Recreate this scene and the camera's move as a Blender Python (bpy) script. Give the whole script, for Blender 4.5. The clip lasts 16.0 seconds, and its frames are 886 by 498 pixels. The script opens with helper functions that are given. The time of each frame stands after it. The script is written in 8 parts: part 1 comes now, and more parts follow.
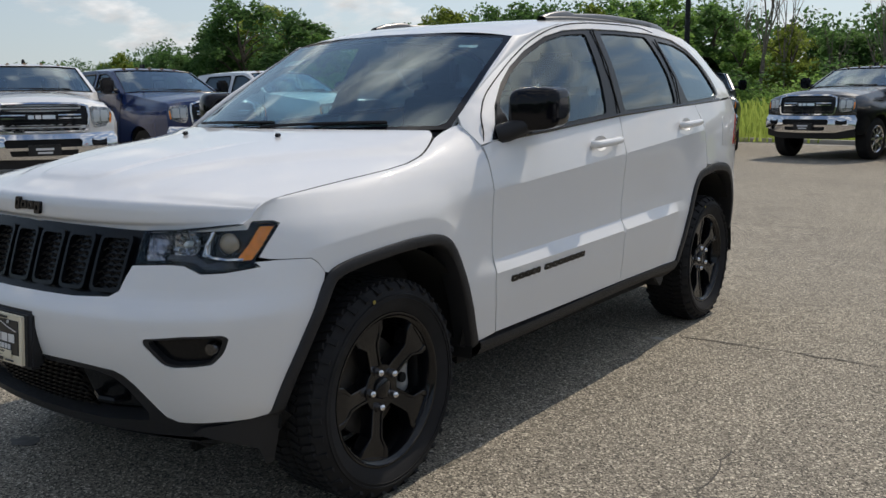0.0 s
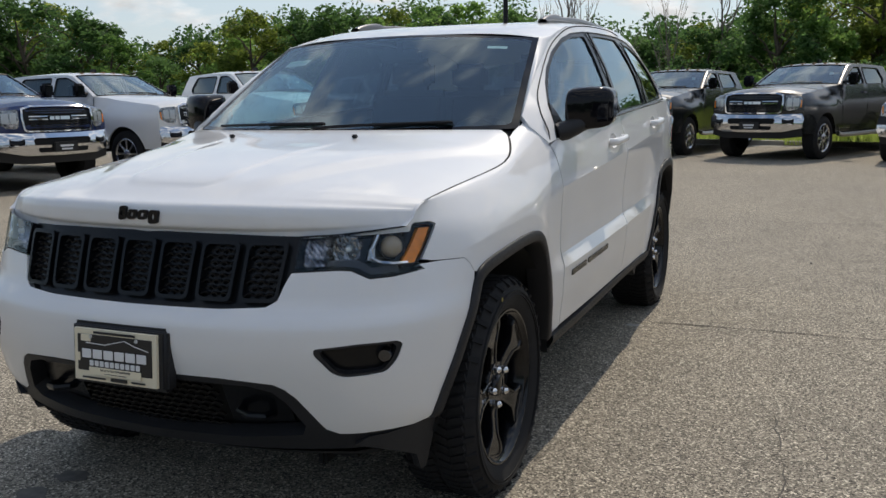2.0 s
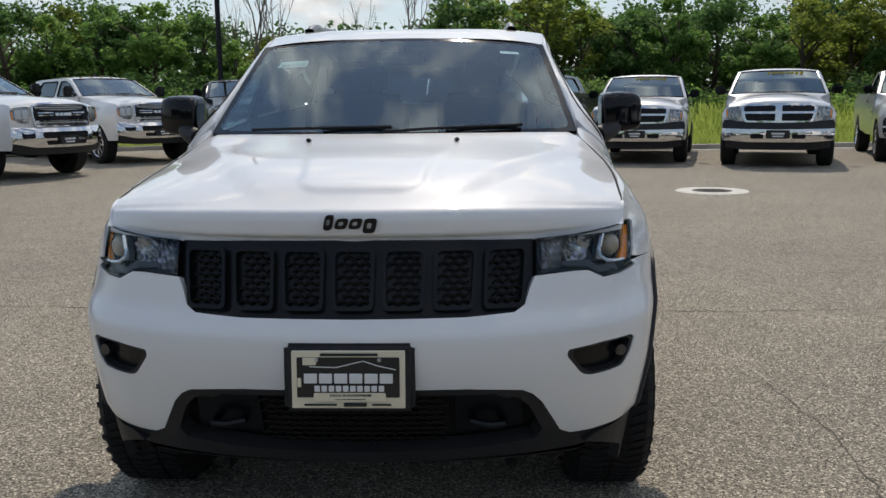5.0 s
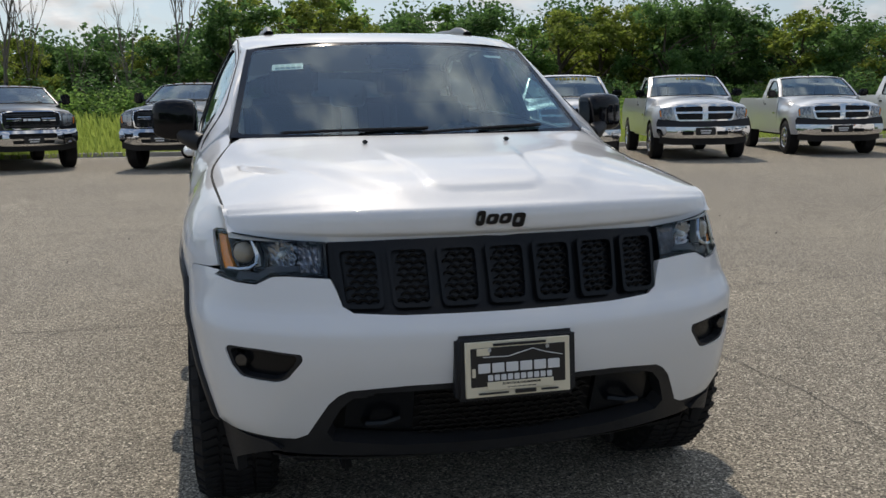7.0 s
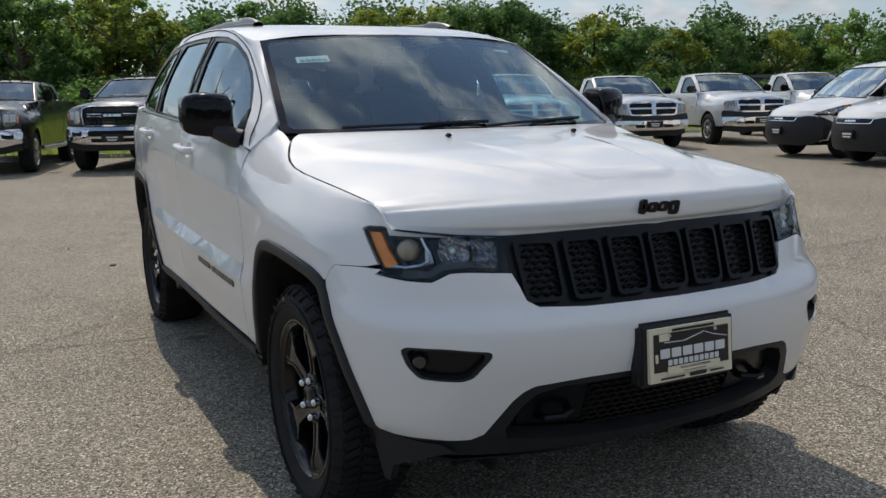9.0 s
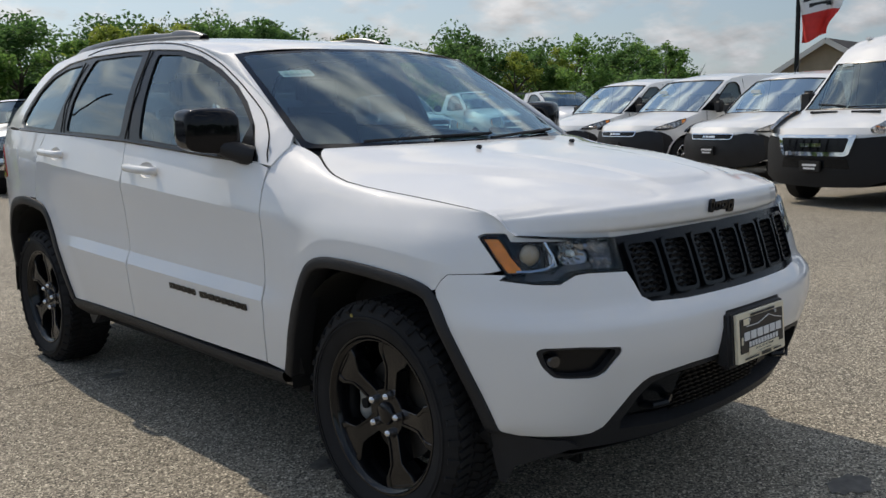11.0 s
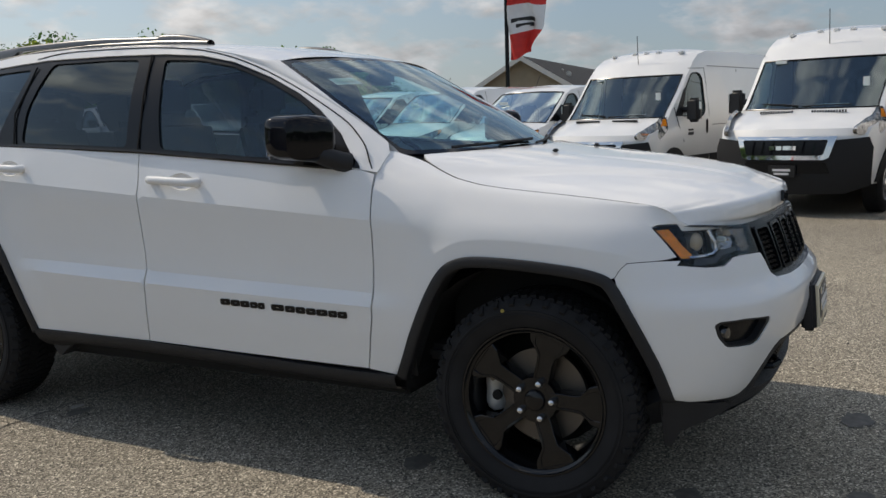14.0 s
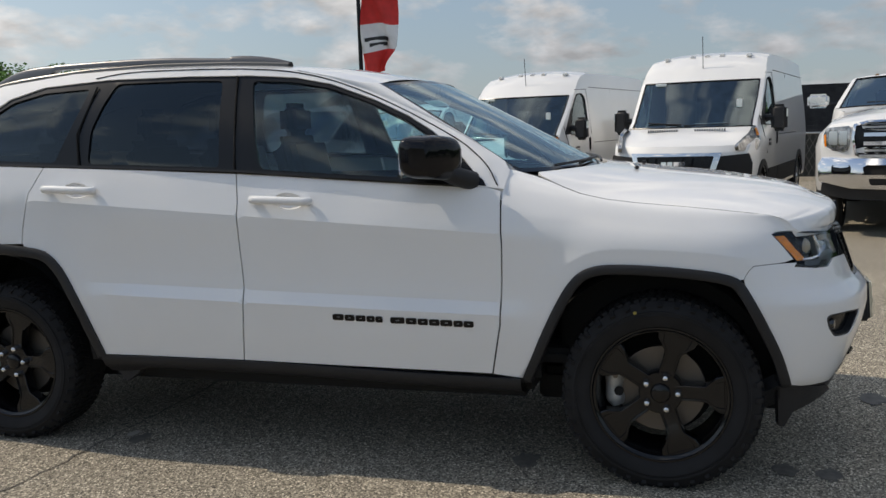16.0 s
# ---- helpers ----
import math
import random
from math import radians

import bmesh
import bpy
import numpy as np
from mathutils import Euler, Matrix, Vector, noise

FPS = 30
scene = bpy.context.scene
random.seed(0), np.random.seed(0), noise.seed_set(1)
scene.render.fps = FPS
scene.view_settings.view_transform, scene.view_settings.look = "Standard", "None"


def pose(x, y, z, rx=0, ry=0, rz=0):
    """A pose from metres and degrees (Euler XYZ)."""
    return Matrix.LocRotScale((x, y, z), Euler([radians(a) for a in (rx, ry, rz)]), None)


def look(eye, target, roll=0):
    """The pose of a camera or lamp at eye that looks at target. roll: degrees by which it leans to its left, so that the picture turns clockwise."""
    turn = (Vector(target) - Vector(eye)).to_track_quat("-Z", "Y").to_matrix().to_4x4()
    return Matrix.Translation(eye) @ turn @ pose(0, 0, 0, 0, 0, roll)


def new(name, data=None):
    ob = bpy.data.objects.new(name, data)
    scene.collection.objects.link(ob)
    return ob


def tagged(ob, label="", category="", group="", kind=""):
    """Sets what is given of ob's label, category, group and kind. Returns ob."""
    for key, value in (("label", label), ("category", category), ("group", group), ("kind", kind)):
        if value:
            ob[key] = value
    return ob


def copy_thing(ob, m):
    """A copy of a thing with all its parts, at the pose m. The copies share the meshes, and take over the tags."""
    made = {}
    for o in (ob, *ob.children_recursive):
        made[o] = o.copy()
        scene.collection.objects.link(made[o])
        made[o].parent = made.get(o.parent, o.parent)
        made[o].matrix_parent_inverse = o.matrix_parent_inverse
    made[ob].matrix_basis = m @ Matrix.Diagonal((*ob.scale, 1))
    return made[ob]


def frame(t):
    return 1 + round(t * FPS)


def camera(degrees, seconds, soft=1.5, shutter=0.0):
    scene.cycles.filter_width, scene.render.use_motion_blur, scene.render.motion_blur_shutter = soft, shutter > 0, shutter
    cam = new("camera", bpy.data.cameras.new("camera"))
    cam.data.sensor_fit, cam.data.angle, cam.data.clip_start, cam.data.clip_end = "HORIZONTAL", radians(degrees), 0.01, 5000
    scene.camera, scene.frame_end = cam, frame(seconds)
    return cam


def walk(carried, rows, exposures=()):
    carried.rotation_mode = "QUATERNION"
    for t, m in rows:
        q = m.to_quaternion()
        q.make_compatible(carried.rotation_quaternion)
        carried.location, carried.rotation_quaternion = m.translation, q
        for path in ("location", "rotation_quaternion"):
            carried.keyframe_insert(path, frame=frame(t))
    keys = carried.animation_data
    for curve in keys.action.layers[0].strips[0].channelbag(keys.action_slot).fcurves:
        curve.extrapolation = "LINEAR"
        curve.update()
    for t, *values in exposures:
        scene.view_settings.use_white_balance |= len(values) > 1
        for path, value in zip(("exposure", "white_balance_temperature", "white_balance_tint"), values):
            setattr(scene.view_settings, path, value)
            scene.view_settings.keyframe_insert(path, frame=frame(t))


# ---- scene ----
from mathutils import geometry

cam = camera(52.9, 16.0)
PATH = [
    (0, (2.68, -2.185, 1.307), (1.523, -0.588, 0.975), -0.6),
    (0.5, (2.462, -2.318, 1.315), (1.391, -0.661, 0.987), -0.8),
    (1, (2.249, -2.488, 1.317), (1.276, -0.772, 0.985), -0.7),
    (1.5, (2.048, -2.641, 1.328), (1.18, -0.87, 0.998), -0.8),
    (2, (1.797, -2.715, 1.308), (1.032, -0.897, 0.977), -0.9),
    (2.5, (1.555, -2.787, 1.312), (0.89, -0.931, 0.978), -1.0),
    (3, (1.295, -2.91, 1.321), (0.743, -1.016, 0.99), -1.0),
    (3.5, (1.082, -3.0, 1.334), (0.648, -1.076, 1.0), -0.9),
    (4, (0.817, -3.022, 1.322), (0.506, -1.075, 0.989), -0.9),
    (6.3, (-0.358, -3.084, 1.307), (-0.101, -1.127, 0.985), -0.7),
    (6.5, (-0.477, -3.081, 1.302), (-0.17, -1.131, 0.982), -0.9),
    (7, (-0.745, -3.058, 1.31), (-0.283, -1.138, 0.99), -0.9),
    (7.5, (-0.979, -2.952, 1.285), (-0.381, -1.07, 0.964), -1.2),
    (8, (-1.224, -2.845, 1.289), (-0.53, -0.997, 0.967), -1.2),
    (8.5, (-1.492, -2.767, 1.308), (-0.717, -0.952, 0.981), -1.1),
    (9, (-1.696, -2.668, 1.302), (-0.809, -0.906, 0.974), -1.1),
    (9.5, (-1.881, -2.532, 1.302), (-0.877, -0.833, 0.978), -1.3),
    (10, (-2.089, -2.415, 1.303), (-0.954, -0.8, 0.982), -1.4),
    (10.2, (-2.203, -2.366, 1.302), (-1.017, -0.787, 0.986), -1.4),
    (12.3, (-3.024, -1.723, 1.316), (-1.456, -0.52, 1.014), -1.9),
    (12.5, (-3.102, -1.668, 1.325), (-1.501, -0.507, 1.02), -1.8),
    (13, (-3.237, -1.472, 1.307), (-1.571, -0.408, 1.007), -1.8),
    (13.5, (-3.365, -1.261, 1.317), (-1.646, -0.283, 1.021), -1.7),
    (14, (-3.575, -1.068, 1.326), (-1.815, -0.165, 1.033), -1.9),
    (14.5, (-3.764, -0.874, 1.341), (-1.954, -0.071, 1.054), -1.8),
    (15, (-3.878, -0.619, 1.334), (-2.025, 0.08, 1.056), -1.8),
    (15.5, (-4.002, -0.372, 1.358), (-2.119, 0.244, 1.089), -1.9),
    (16, (-4.18, -0.121, 1.374), (-2.275, 0.425, 1.107), -1.9),
]
walk(cam, [(t, look(eye, target, roll)) for t, eye, target, roll in PATH],
     [(0.0, 0.04, 6780, 10), (3.5, 0.11, 6830, 10), (6.5, 0.0, 6780, 10), (9.0, 0.04, 6780, 10), (10.2, 0.12, 6830, 10), (12.3, 0.07, 7000, 10), (14.5, 0.06, 7050, 10), (16.0, 0.19, 7100, 10)])

# ---- world, sun and exposure ----
SUN = Vector((0.045, 0.668, 0.740)).normalized()
world = bpy.data.worlds.new("summer_sky")
scene.world = world
world.use_nodes = True
wn, wl = world.node_tree.nodes, world.node_tree.links
sky = wn.new("ShaderNodeTexSky")
sky.sky_type, sky.sun_disc = "NISHITA", False
sky.sun_elevation, sky.sun_rotation = math.asin(SUN.z), math.atan2(SUN.x, SUN.y)
sky.air_density, sky.dust_density, sky.ozone_density = 1.0, 0.12, 1.0
# clouds: noise over a flat layer high above, so that they crowd together towards the horizon
coord = wn.new("ShaderNodeTexCoord")
rise = wn.new("ShaderNodeSeparateXYZ")
wl.new(coord.outputs["Generated"], rise.inputs[0])


def sky_math(kind, one, two):
    node = wn.new("ShaderNodeMath")
    node.operation = kind
    for slot, v in enumerate((one, two)):
        if isinstance(v, (int, float)):
            node.inputs[slot].default_value = v
        else:
            wl.new(v, node.inputs[slot])
    return node.outputs[0]


def sky_noise(scale, detail, rough):
    node = wn.new("ShaderNodeTexNoise")
    node.inputs["Scale"].default_value, node.inputs["Detail"].default_value, node.inputs["Roughness"].default_value = scale, detail, rough
    wl.new(layer.outputs[0], node.inputs["Vector"])
    return node.outputs["Fac"]


far_up = sky_math("ADD", sky_math("MAXIMUM", rise.outputs["Z"], 0.0), 0.34)
layer = wn.new("ShaderNodeCombineXYZ")
wl.new(sky_math("DIVIDE", rise.outputs["X"], far_up), layer.inputs["X"])
wl.new(sky_math("DIVIDE", rise.outputs["Y"], far_up), layer.inputs["Y"])
cover = wn.new("ShaderNodeValToRGB")
cover.color_ramp.elements[0].position, cover.color_ramp.elements[1].position = 0.47, 0.64
# fewer clouds on the west side
wl.new(sky_math("ADD", sky_noise(4.4, 9, 0.56), sky_math("MULTIPLY", sky_math("MINIMUM", rise.outputs["X"], 0.0), 0.08)), cover.inputs[0])
haze = wn.new("ShaderNodeMixRGB")
thin = wn.new("ShaderNodeMapRange")
wl.new(rise.outputs["Z"], thin.inputs[0])
thin.inputs["From Max"].default_value = 0.70
thin.inputs["To Min"].default_value, thin.inputs["To Max"].default_value = 0.85, 0.14
wl.new(thin.outputs[0], haze.inputs["Fac"])
# haze is whiter on the sun's side
veil = wn.new("ShaderNodeMixRGB")
veil.inputs["Color1"].default_value, veil.inputs["Color2"].default_value = (1.3, 1.75, 2.45, 1), (4.1, 4.7, 5.3, 1)
side_way = wn.new("ShaderNodeVectorMath")
side_way.operation = "DOT_PRODUCT"
wl.new(coord.outputs["Generated"], side_way.inputs[0])
side_way.inputs[1].default_value = (-0.25, 0.85, 0.0)
shift = wn.new("ShaderNodeMath")
shift.operation, shift.inputs[1].default_value, shift.use_clamp = "ADD", -0.02, True
wl.new(side_way.outputs["Value"], shift.inputs[0])
wl.new(shift.outputs[0], veil.inputs["Fac"])
wl.new(veil.outputs[0], haze.inputs["Color2"])
wl.new(sky.outputs[0], haze.inputs["Color1"])
mixer = wn.new("ShaderNodeMixRGB")
# clouds are brightest overhead and dull low down, away from the sun
bright, lean = wn.new("ShaderNodeMixRGB"), wn.new("ShaderNodeVectorMath")
lean.operation = "DOT_PRODUCT"
wl.new(coord.outputs["Generated"], lean.inputs[0])
lean.inputs[1].default_value = (-0.14, 0.18, 0.92)
lift = wn.new("ShaderNodeMath")
lift.operation, lift.inputs[1].default_value, lift.use_clamp = "ADD", 0.06, True
wl.new(lean.outputs["Value"], lift.inputs[0])
wl.new(lift.outputs[0], bright.inputs["Fac"])
bright.inputs["Color1"].default_value, bright.inputs["Color2"].default_value = (3.0, 3.2, 3.6, 1), (10.8, 10.8, 10.7, 1)
# grey bellies and white tops
belly, billow = wn.new("ShaderNodeMapRange"), wn.new("ShaderNodeVectorMath")
belly.inputs["From Min"].default_value, belly.inputs["From Max"].default_value = 0.35, 0.65
belly.inputs["To Min"].default_value, belly.inputs["To Max"].default_value = 0.70, 1.12
wl.new(sky_noise(9.0, 5, 0.5), belly.inputs[0])
billow.operation = "SCALE"
wl.new(bright.outputs[0], billow.inputs[0])
wl.new(belly.outputs[0], billow.inputs["Scale"])
wl.new(billow.outputs[0], mixer.inputs["Color2"])
wl.new(cover.outputs[0], mixer.inputs["Fac"])
wl.new(haze.outputs[0], mixer.inputs["Color1"])
wl.new(mixer.outputs[0], wn["Background"].inputs[0])
wn["Background"].inputs[1].default_value = 0.138
sun = new("sun", bpy.data.lights.new("sun", "SUN"))
sun.data.energy, sun.data.angle, sun.data.color = 2.55, radians(0.53), (1.0, 0.91, 0.79)
sun.matrix_world = look(SUN * 60, (0, 0, 0))

# ---- materials ----
def material(name, base, rough=0.5, metal=0.0, coat=0.0, scale=0.0, amount=0.0, bump=0.0, bump_scale=200.0, spec=0.5, fine=0.0, speckle=400.0):
    """A surface with wear: amount of slow colour change at scale per metre, a fine grain, and a bump."""
    m = bpy.data.materials.new(name)
    m.use_nodes = True
    n, l = m.node_tree.nodes, m.node_tree.links
    b = n["Principled BSDF"]
    b.inputs["Base Color"].default_value = (*base, 1)
    b.inputs["Roughness"].default_value = rough
    b.inputs["Metallic"].default_value = metal
    b.inputs["Coat Weight"].default_value = coat
    b.inputs["Coat Roughness"].default_value = 0.02
    b.inputs["Specular IOR Level"].default_value = spec
    where = n.new("ShaderNodeTexCoord")
    last = None
    for size, power in ((scale, amount), (speckle, fine)):
        if power <= 0:
            continue
        tex = n.new("ShaderNodeTexNoise")
        tex.inputs["Scale"].default_value, tex.inputs["Detail"].default_value = size, 5
        l.new(where.outputs["Object"], tex.inputs["Vector"])
        ramp = n.new("ShaderNodeMapRange")
        ramp.inputs["From Min"].default_value, ramp.inputs["From Max"].default_value = 0.3, 0.7
        ramp.inputs["To Min"].default_value, ramp.inputs["To Max"].default_value = 1 - power, 1 + power
        l.new(tex.outputs["Fac"], ramp.inputs[0])
        mul = n.new("ShaderNodeVectorMath")
        mul.operation = "MULTIPLY"
        if last is None:
            mul.inputs[0].default_value = base
        else:
            l.new(last, mul.inputs[0])
        l.new(ramp.outputs[0], mul.inputs[1])
        last = mul.outputs[0]
    if last is not None:
        l.new(last, b.inputs["Base Color"])
    if bump > 0:
        tex = n.new("ShaderNodeTexNoise")
        tex.inputs["Scale"].default_value, tex.inputs["Detail"].default_value = bump_scale, 4
        l.new(where.outputs["Object"], tex.inputs["Vector"])
        bp = n.new("ShaderNodeBump")
        bp.inputs["Strength"].default_value, bp.inputs["Distance"].default_value = bump, 0.002
        l.new(tex.outputs["Fac"], bp.inputs["Height"])
        l.new(bp.outputs[0], b.inputs["Normal"])
    return m


def glass(name, tint, gloss=0.075, power=4.0):
    """A pane: tinted see-through with a mirror gloss that grows at a grazing view."""
    m = bpy.data.materials.new(name)
    m.use_nodes = True
    n, l = m.node_tree.nodes, m.node_tree.links
    clear, shine, mix = (n.new("ShaderNode" + k) for k in ("BsdfTransparent", "BsdfGlossy", "MixShader"))
    clear.inputs[0].default_value = (*tint, 1)
    shine.inputs["Roughness"].default_value = 0.0
    shine.inputs["Color"].default_value = (0.82, 0.95, 1.0, 1)
    edge, steep, amount = n.new("ShaderNodeLayerWeight"), n.new("ShaderNodeMath"), n.new("ShaderNodeMapRange")
    edge.inputs["Blend"].default_value = 0.5
    steep.operation, steep.inputs[1].default_value = "POWER", power
    amount.inputs["To Min"].default_value = gloss
    l.new(edge.outputs["Facing"], steep.inputs[0])
    l.new(steep.outputs[0], amount.inputs[0])
    l.new(amount.outputs[0], mix.inputs[0])
    l.new(clear.outputs[0], mix.inputs[1])
    l.new(shine.outputs[0], mix.inputs[2])
    l.new(mix.outputs[0], n["Material Output"].inputs[0])
    return m


PAINT_WHITE = material("white_paint", (0.80, 0.805, 0.81), 0.45, coat=1.0, scale=3, amount=0.012, spec=0.15)
BLACK_GLOSS = material("gloss_black", (0.004, 0.004, 0.006), 0.06, spec=0.30)
BLACK_PLASTIC = material("black_plastic", (0.019, 0.0195, 0.022), 0.5, spec=0.34, bump=0.35, bump_scale=900, scale=6, amount=0.15)
BLACK_SATIN = material("satin_black", (0.0045, 0.0055, 0.0075), 0.24, spec=0.28)
RUBBER = material("tyre_rubber", (0.015, 0.015, 0.0162), 0.75, spec=0.25, bump=0.4, bump_scale=300, scale=9, amount=0.25)
MESH_BLACK = material("mesh_black", (0.006, 0.006, 0.0065), 0.45, spec=0.2)
# near-black stand-in for unlit hollows: their shade is put into the colour
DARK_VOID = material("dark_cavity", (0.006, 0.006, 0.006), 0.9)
WHEEL_BLACK = material("wheel_black", (0.0045, 0.0048, 0.006), 0.14, spec=0.42)
CHROME = material("chrome", (0.72, 0.72, 0.73), 0.06, metal=1.0)
STEEL = material("steel", (0.55, 0.55, 0.54), 0.3, metal=1.0)
CALIPER = material("cast_caliper", (0.42, 0.43, 0.43), 0.45, metal=0.35, scale=30, amount=0.15)
DISC = material("brake_disc", (0.14, 0.125, 0.11), 0.45, metal=0.7)
AMBER = material("amber_lens", (0.92, 0.27, 0.008), 0.2, coat=0.3, scale=60, amount=0.25)
RED_LENS = material("red_lens", (0.45, 0.01, 0.01), 0.12, coat=1.0)
CREAM = material("plate_cream", (0.80, 0.72, 0.54), 0.4)
INK = material("plate_ink", (0.012, 0.012, 0.013), 0.35)
SILVER_INK = material("plate_silver", (0.75, 0.75, 0.75), 0.35)
CLOTH = material("seat_cloth", (0.025, 0.025, 0.027), 0.85, bump=0.4, bump_scale=500)
PALE_PAPER = material("pale_paper", (0.40, 0.46, 0.45), 0.6)
STICKER = material("sticker", (0.75, 0.80, 0.78), 0.5)
WINDSCREEN = glass("windscreen_glass", (0.62, 0.86, 0.90), 0.145, 4.8)
SIDE_GLASS = glass("side_glass", (0.66, 0.86, 0.84), 0.06, 3.2)
PRIVACY = glass("privacy_glass", (0.08, 0.10, 0.12), 0.045, 3.5)
LENS = glass("lamp_lens", (0.90, 0.93, 0.96), 0.028, 5.0)


# ---- mesh helpers ----
def prism(outline, x0, x1, soft=0.008):
    """An outline in y and z, made solid from x0 to x1."""
    bm = bmesh.new()
    a = [bm.verts.new((x0, y, z)) for y, z in outline]
    b = [bm.verts.new((x1, y, z)) for y, z in outline]
    bm.faces.new(a)
    bm.faces.new(b[::-1])
    for i in range(len(a)):
        j = (i + 1) % len(a)
        bm.faces.new((a[j], a[i], b[i], b[j]))
    bmesh.ops.bevel(bm, geom=list(bm.edges), offset=soft, segments=2, affect="EDGES")
    return bm


def link(name, verts, faces, mat, parent=None, label="", smooth=True, sharp=38):
    me = bpy.data.meshes.new(name)
    me.from_pydata([tuple(v) for v in verts], [], faces)
    me.materials.append(mat)
    if smooth:
        me.polygons.foreach_set("use_smooth", [True] * len(me.polygons))
        me.set_sharp_from_angle(angle=radians(sharp))
    me.update()
    ob = new(name, me)
    ob.parent = parent
    return tagged(ob, label)


def part(name, bm, mat, parent=None, label="", smooth=True, sharp=38):
    bmesh.ops.recalc_face_normals(bm, faces=bm.faces)
    me = bpy.data.meshes.new(name)
    bm.to_mesh(me)
    bm.free()
    me.materials.append(mat)
    if smooth:
        me.polygons.foreach_set("use_smooth", [True] * len(me.polygons))
        me.set_sharp_from_angle(angle=radians(sharp))
    ob = new(name, me)
    ob.parent = parent
    return tagged(ob, label)


def curve_through(pts, n=8, closed=False):
    """A smooth line through the points (Catmull-Rom), n steps to a span."""
    p = [Vector(q) for q in pts]
    out, count = [], len(p)
    for i in range(count if closed else count - 1):
        a, b, c, d = (p[(i + k) % count] if closed else p[min(max(i + k, 0), count - 1)] for k in (-1, 0, 1, 2))
        for s in range(n):
            t = s / n
            out.append(0.5 * (2 * b + (c - a) * t + (2 * a - 5 * b + 4 * c - d) * t * t + (3 * b - a - 3 * c + d) * t ** 3))
    return out if closed else out + [p[-1]]


def rounded(pts, r, n=4):
    """A closed outline with its corners rounded by r."""
    p, out = [Vector(q) for q in pts], []
    for i, b in enumerate(p):
        a, c = p[i - 1], p[(i + 1) % len(p)]
        u, w = a - b, c - b
        k = min(r, 0.45 * u.length, 0.45 * w.length)
        s, e = b + u.normalized() * k, b + w.normalized() * k
        for j in range(n + 1):
            t = j / n
            out.append((1 - t) ** 2 * s + 2 * t * (1 - t) * b + t * t * e)
    return out


def dense(poly, step):
    out = []
    for i, a in enumerate(poly):
        b = poly[(i + 1) % len(poly)]
        k = max(1, int((b - a).length / step + 0.5))
        out += [a.lerp(b, j / k) for j in range(k)]
    return out


def inside(u, v, poly):
    hit, j = False, len(poly) - 1
    for i in range(len(poly)):
        (a, b), (c, d) = poly[i], poly[j]
        if (b > v) != (d > v) and u < (c - a) * (v - b) / (d - b) + a:
            hit = not hit
        j = i
    return hit


def panel(name, outline, surface, mat, parent, step=0.05, holes=(), depth=0.015, rows=(), out=None, label="", sharp=30, mirror=False, lines=()):
    """A sheet on a curved surface: outline and holes in the surface's own two coordinates, with a folded edge of that depth.
    out: a point inside, from which the sheet faces away; lines: creases that the mesh follows."""
    loops = [dense([Vector(p) for p in loop], step) for loop in (outline, *holes)]
    flat = [[(p.x, p.y) for p in loop] for loop in loops]
    pts, edges = [], []
    for loop in flat:
        k = len(pts)
        pts += loop
        edges += [(k + i, k + (i + 1) % len(loop)) for i in range(len(loop))]
    for crease in lines:
        k = len(pts)
        pts += crease
        edges += [(k + i, k + i + 1) for i in range(len(crease) - 1)]
    border = np.array(pts)
    us = np.arange(border[:, 0].min() + step / 2, border[:, 0].max(), step)
    vs = sorted({*np.arange(border[:, 1].min() + step / 2, border[:, 1].max(), step).round(4), *rows})
    vs = [v for v in vs if v in rows or all(abs(v - r) > 0.3 * step for r in rows)]
    for u in us:
        for v in vs:
            if sum(inside(u, v, loop) for loop in flat) == 1 and np.min(np.hypot(border[:, 0] - u, border[:, 1] - v)) > 0.35 * step:
                pts.append((float(u), float(v)))
    cv, _, cf, *_ = geometry.delaunay_2d_cdt([Vector(p) for p in pts], edges, [], 0, 1e-6)
    keep = []
    for f in cf:
        mid = sum((cv[i] for i in f), Vector((0, 0))) / len(f)
        if sum(inside(mid.x, mid.y, loop) for loop in flat) == 1:
            keep.append(list(f))
    where = [Vector(surface(p.x, p.y)) for p in cv]
    if mirror:
        where = [Vector((-p.x, p.y, p.z)) for p in where]
    used = sorted({i for f in keep for i in f})
    slot = {i: k for k, i in enumerate(used)}
    where, keep = [where[i] for i in used], [[slot[i] for i in f] for f in keep]
    out = Vector(out if out is not None else (0, 1.6, 0.75))
    normals, facing = [Vector() for _ in where], 0.0
    for f in keep:
        nrm = (where[f[1]] - where[f[0]]).cross(where[f[2]] - where[f[0]])
        facing += nrm.dot(where[f[0]] - out)
        for i in f:
            normals[i] += nrm
    if facing < 0:
        keep, normals = [f[::-1] for f in keep], [-v for v in normals]
    if depth:
        sides = {}
        for f in keep:
            for a, b in zip(f, f[1:] + f[:1]):
                sides[(a, b)] = True
        rim = [(a, b) for a, b in sides if (b, a) not in sides]
        inner = {}
        for i in {i for e in rim for i in e}:
            inner[i] = len(where)
            where.append(where[i] - normals[i].normalized() * depth)
        keep += [[b, a, inner[a], inner[b]] for a, b in rim]
    return link(name, where, keep, mat, parent, label, sharp=sharp)


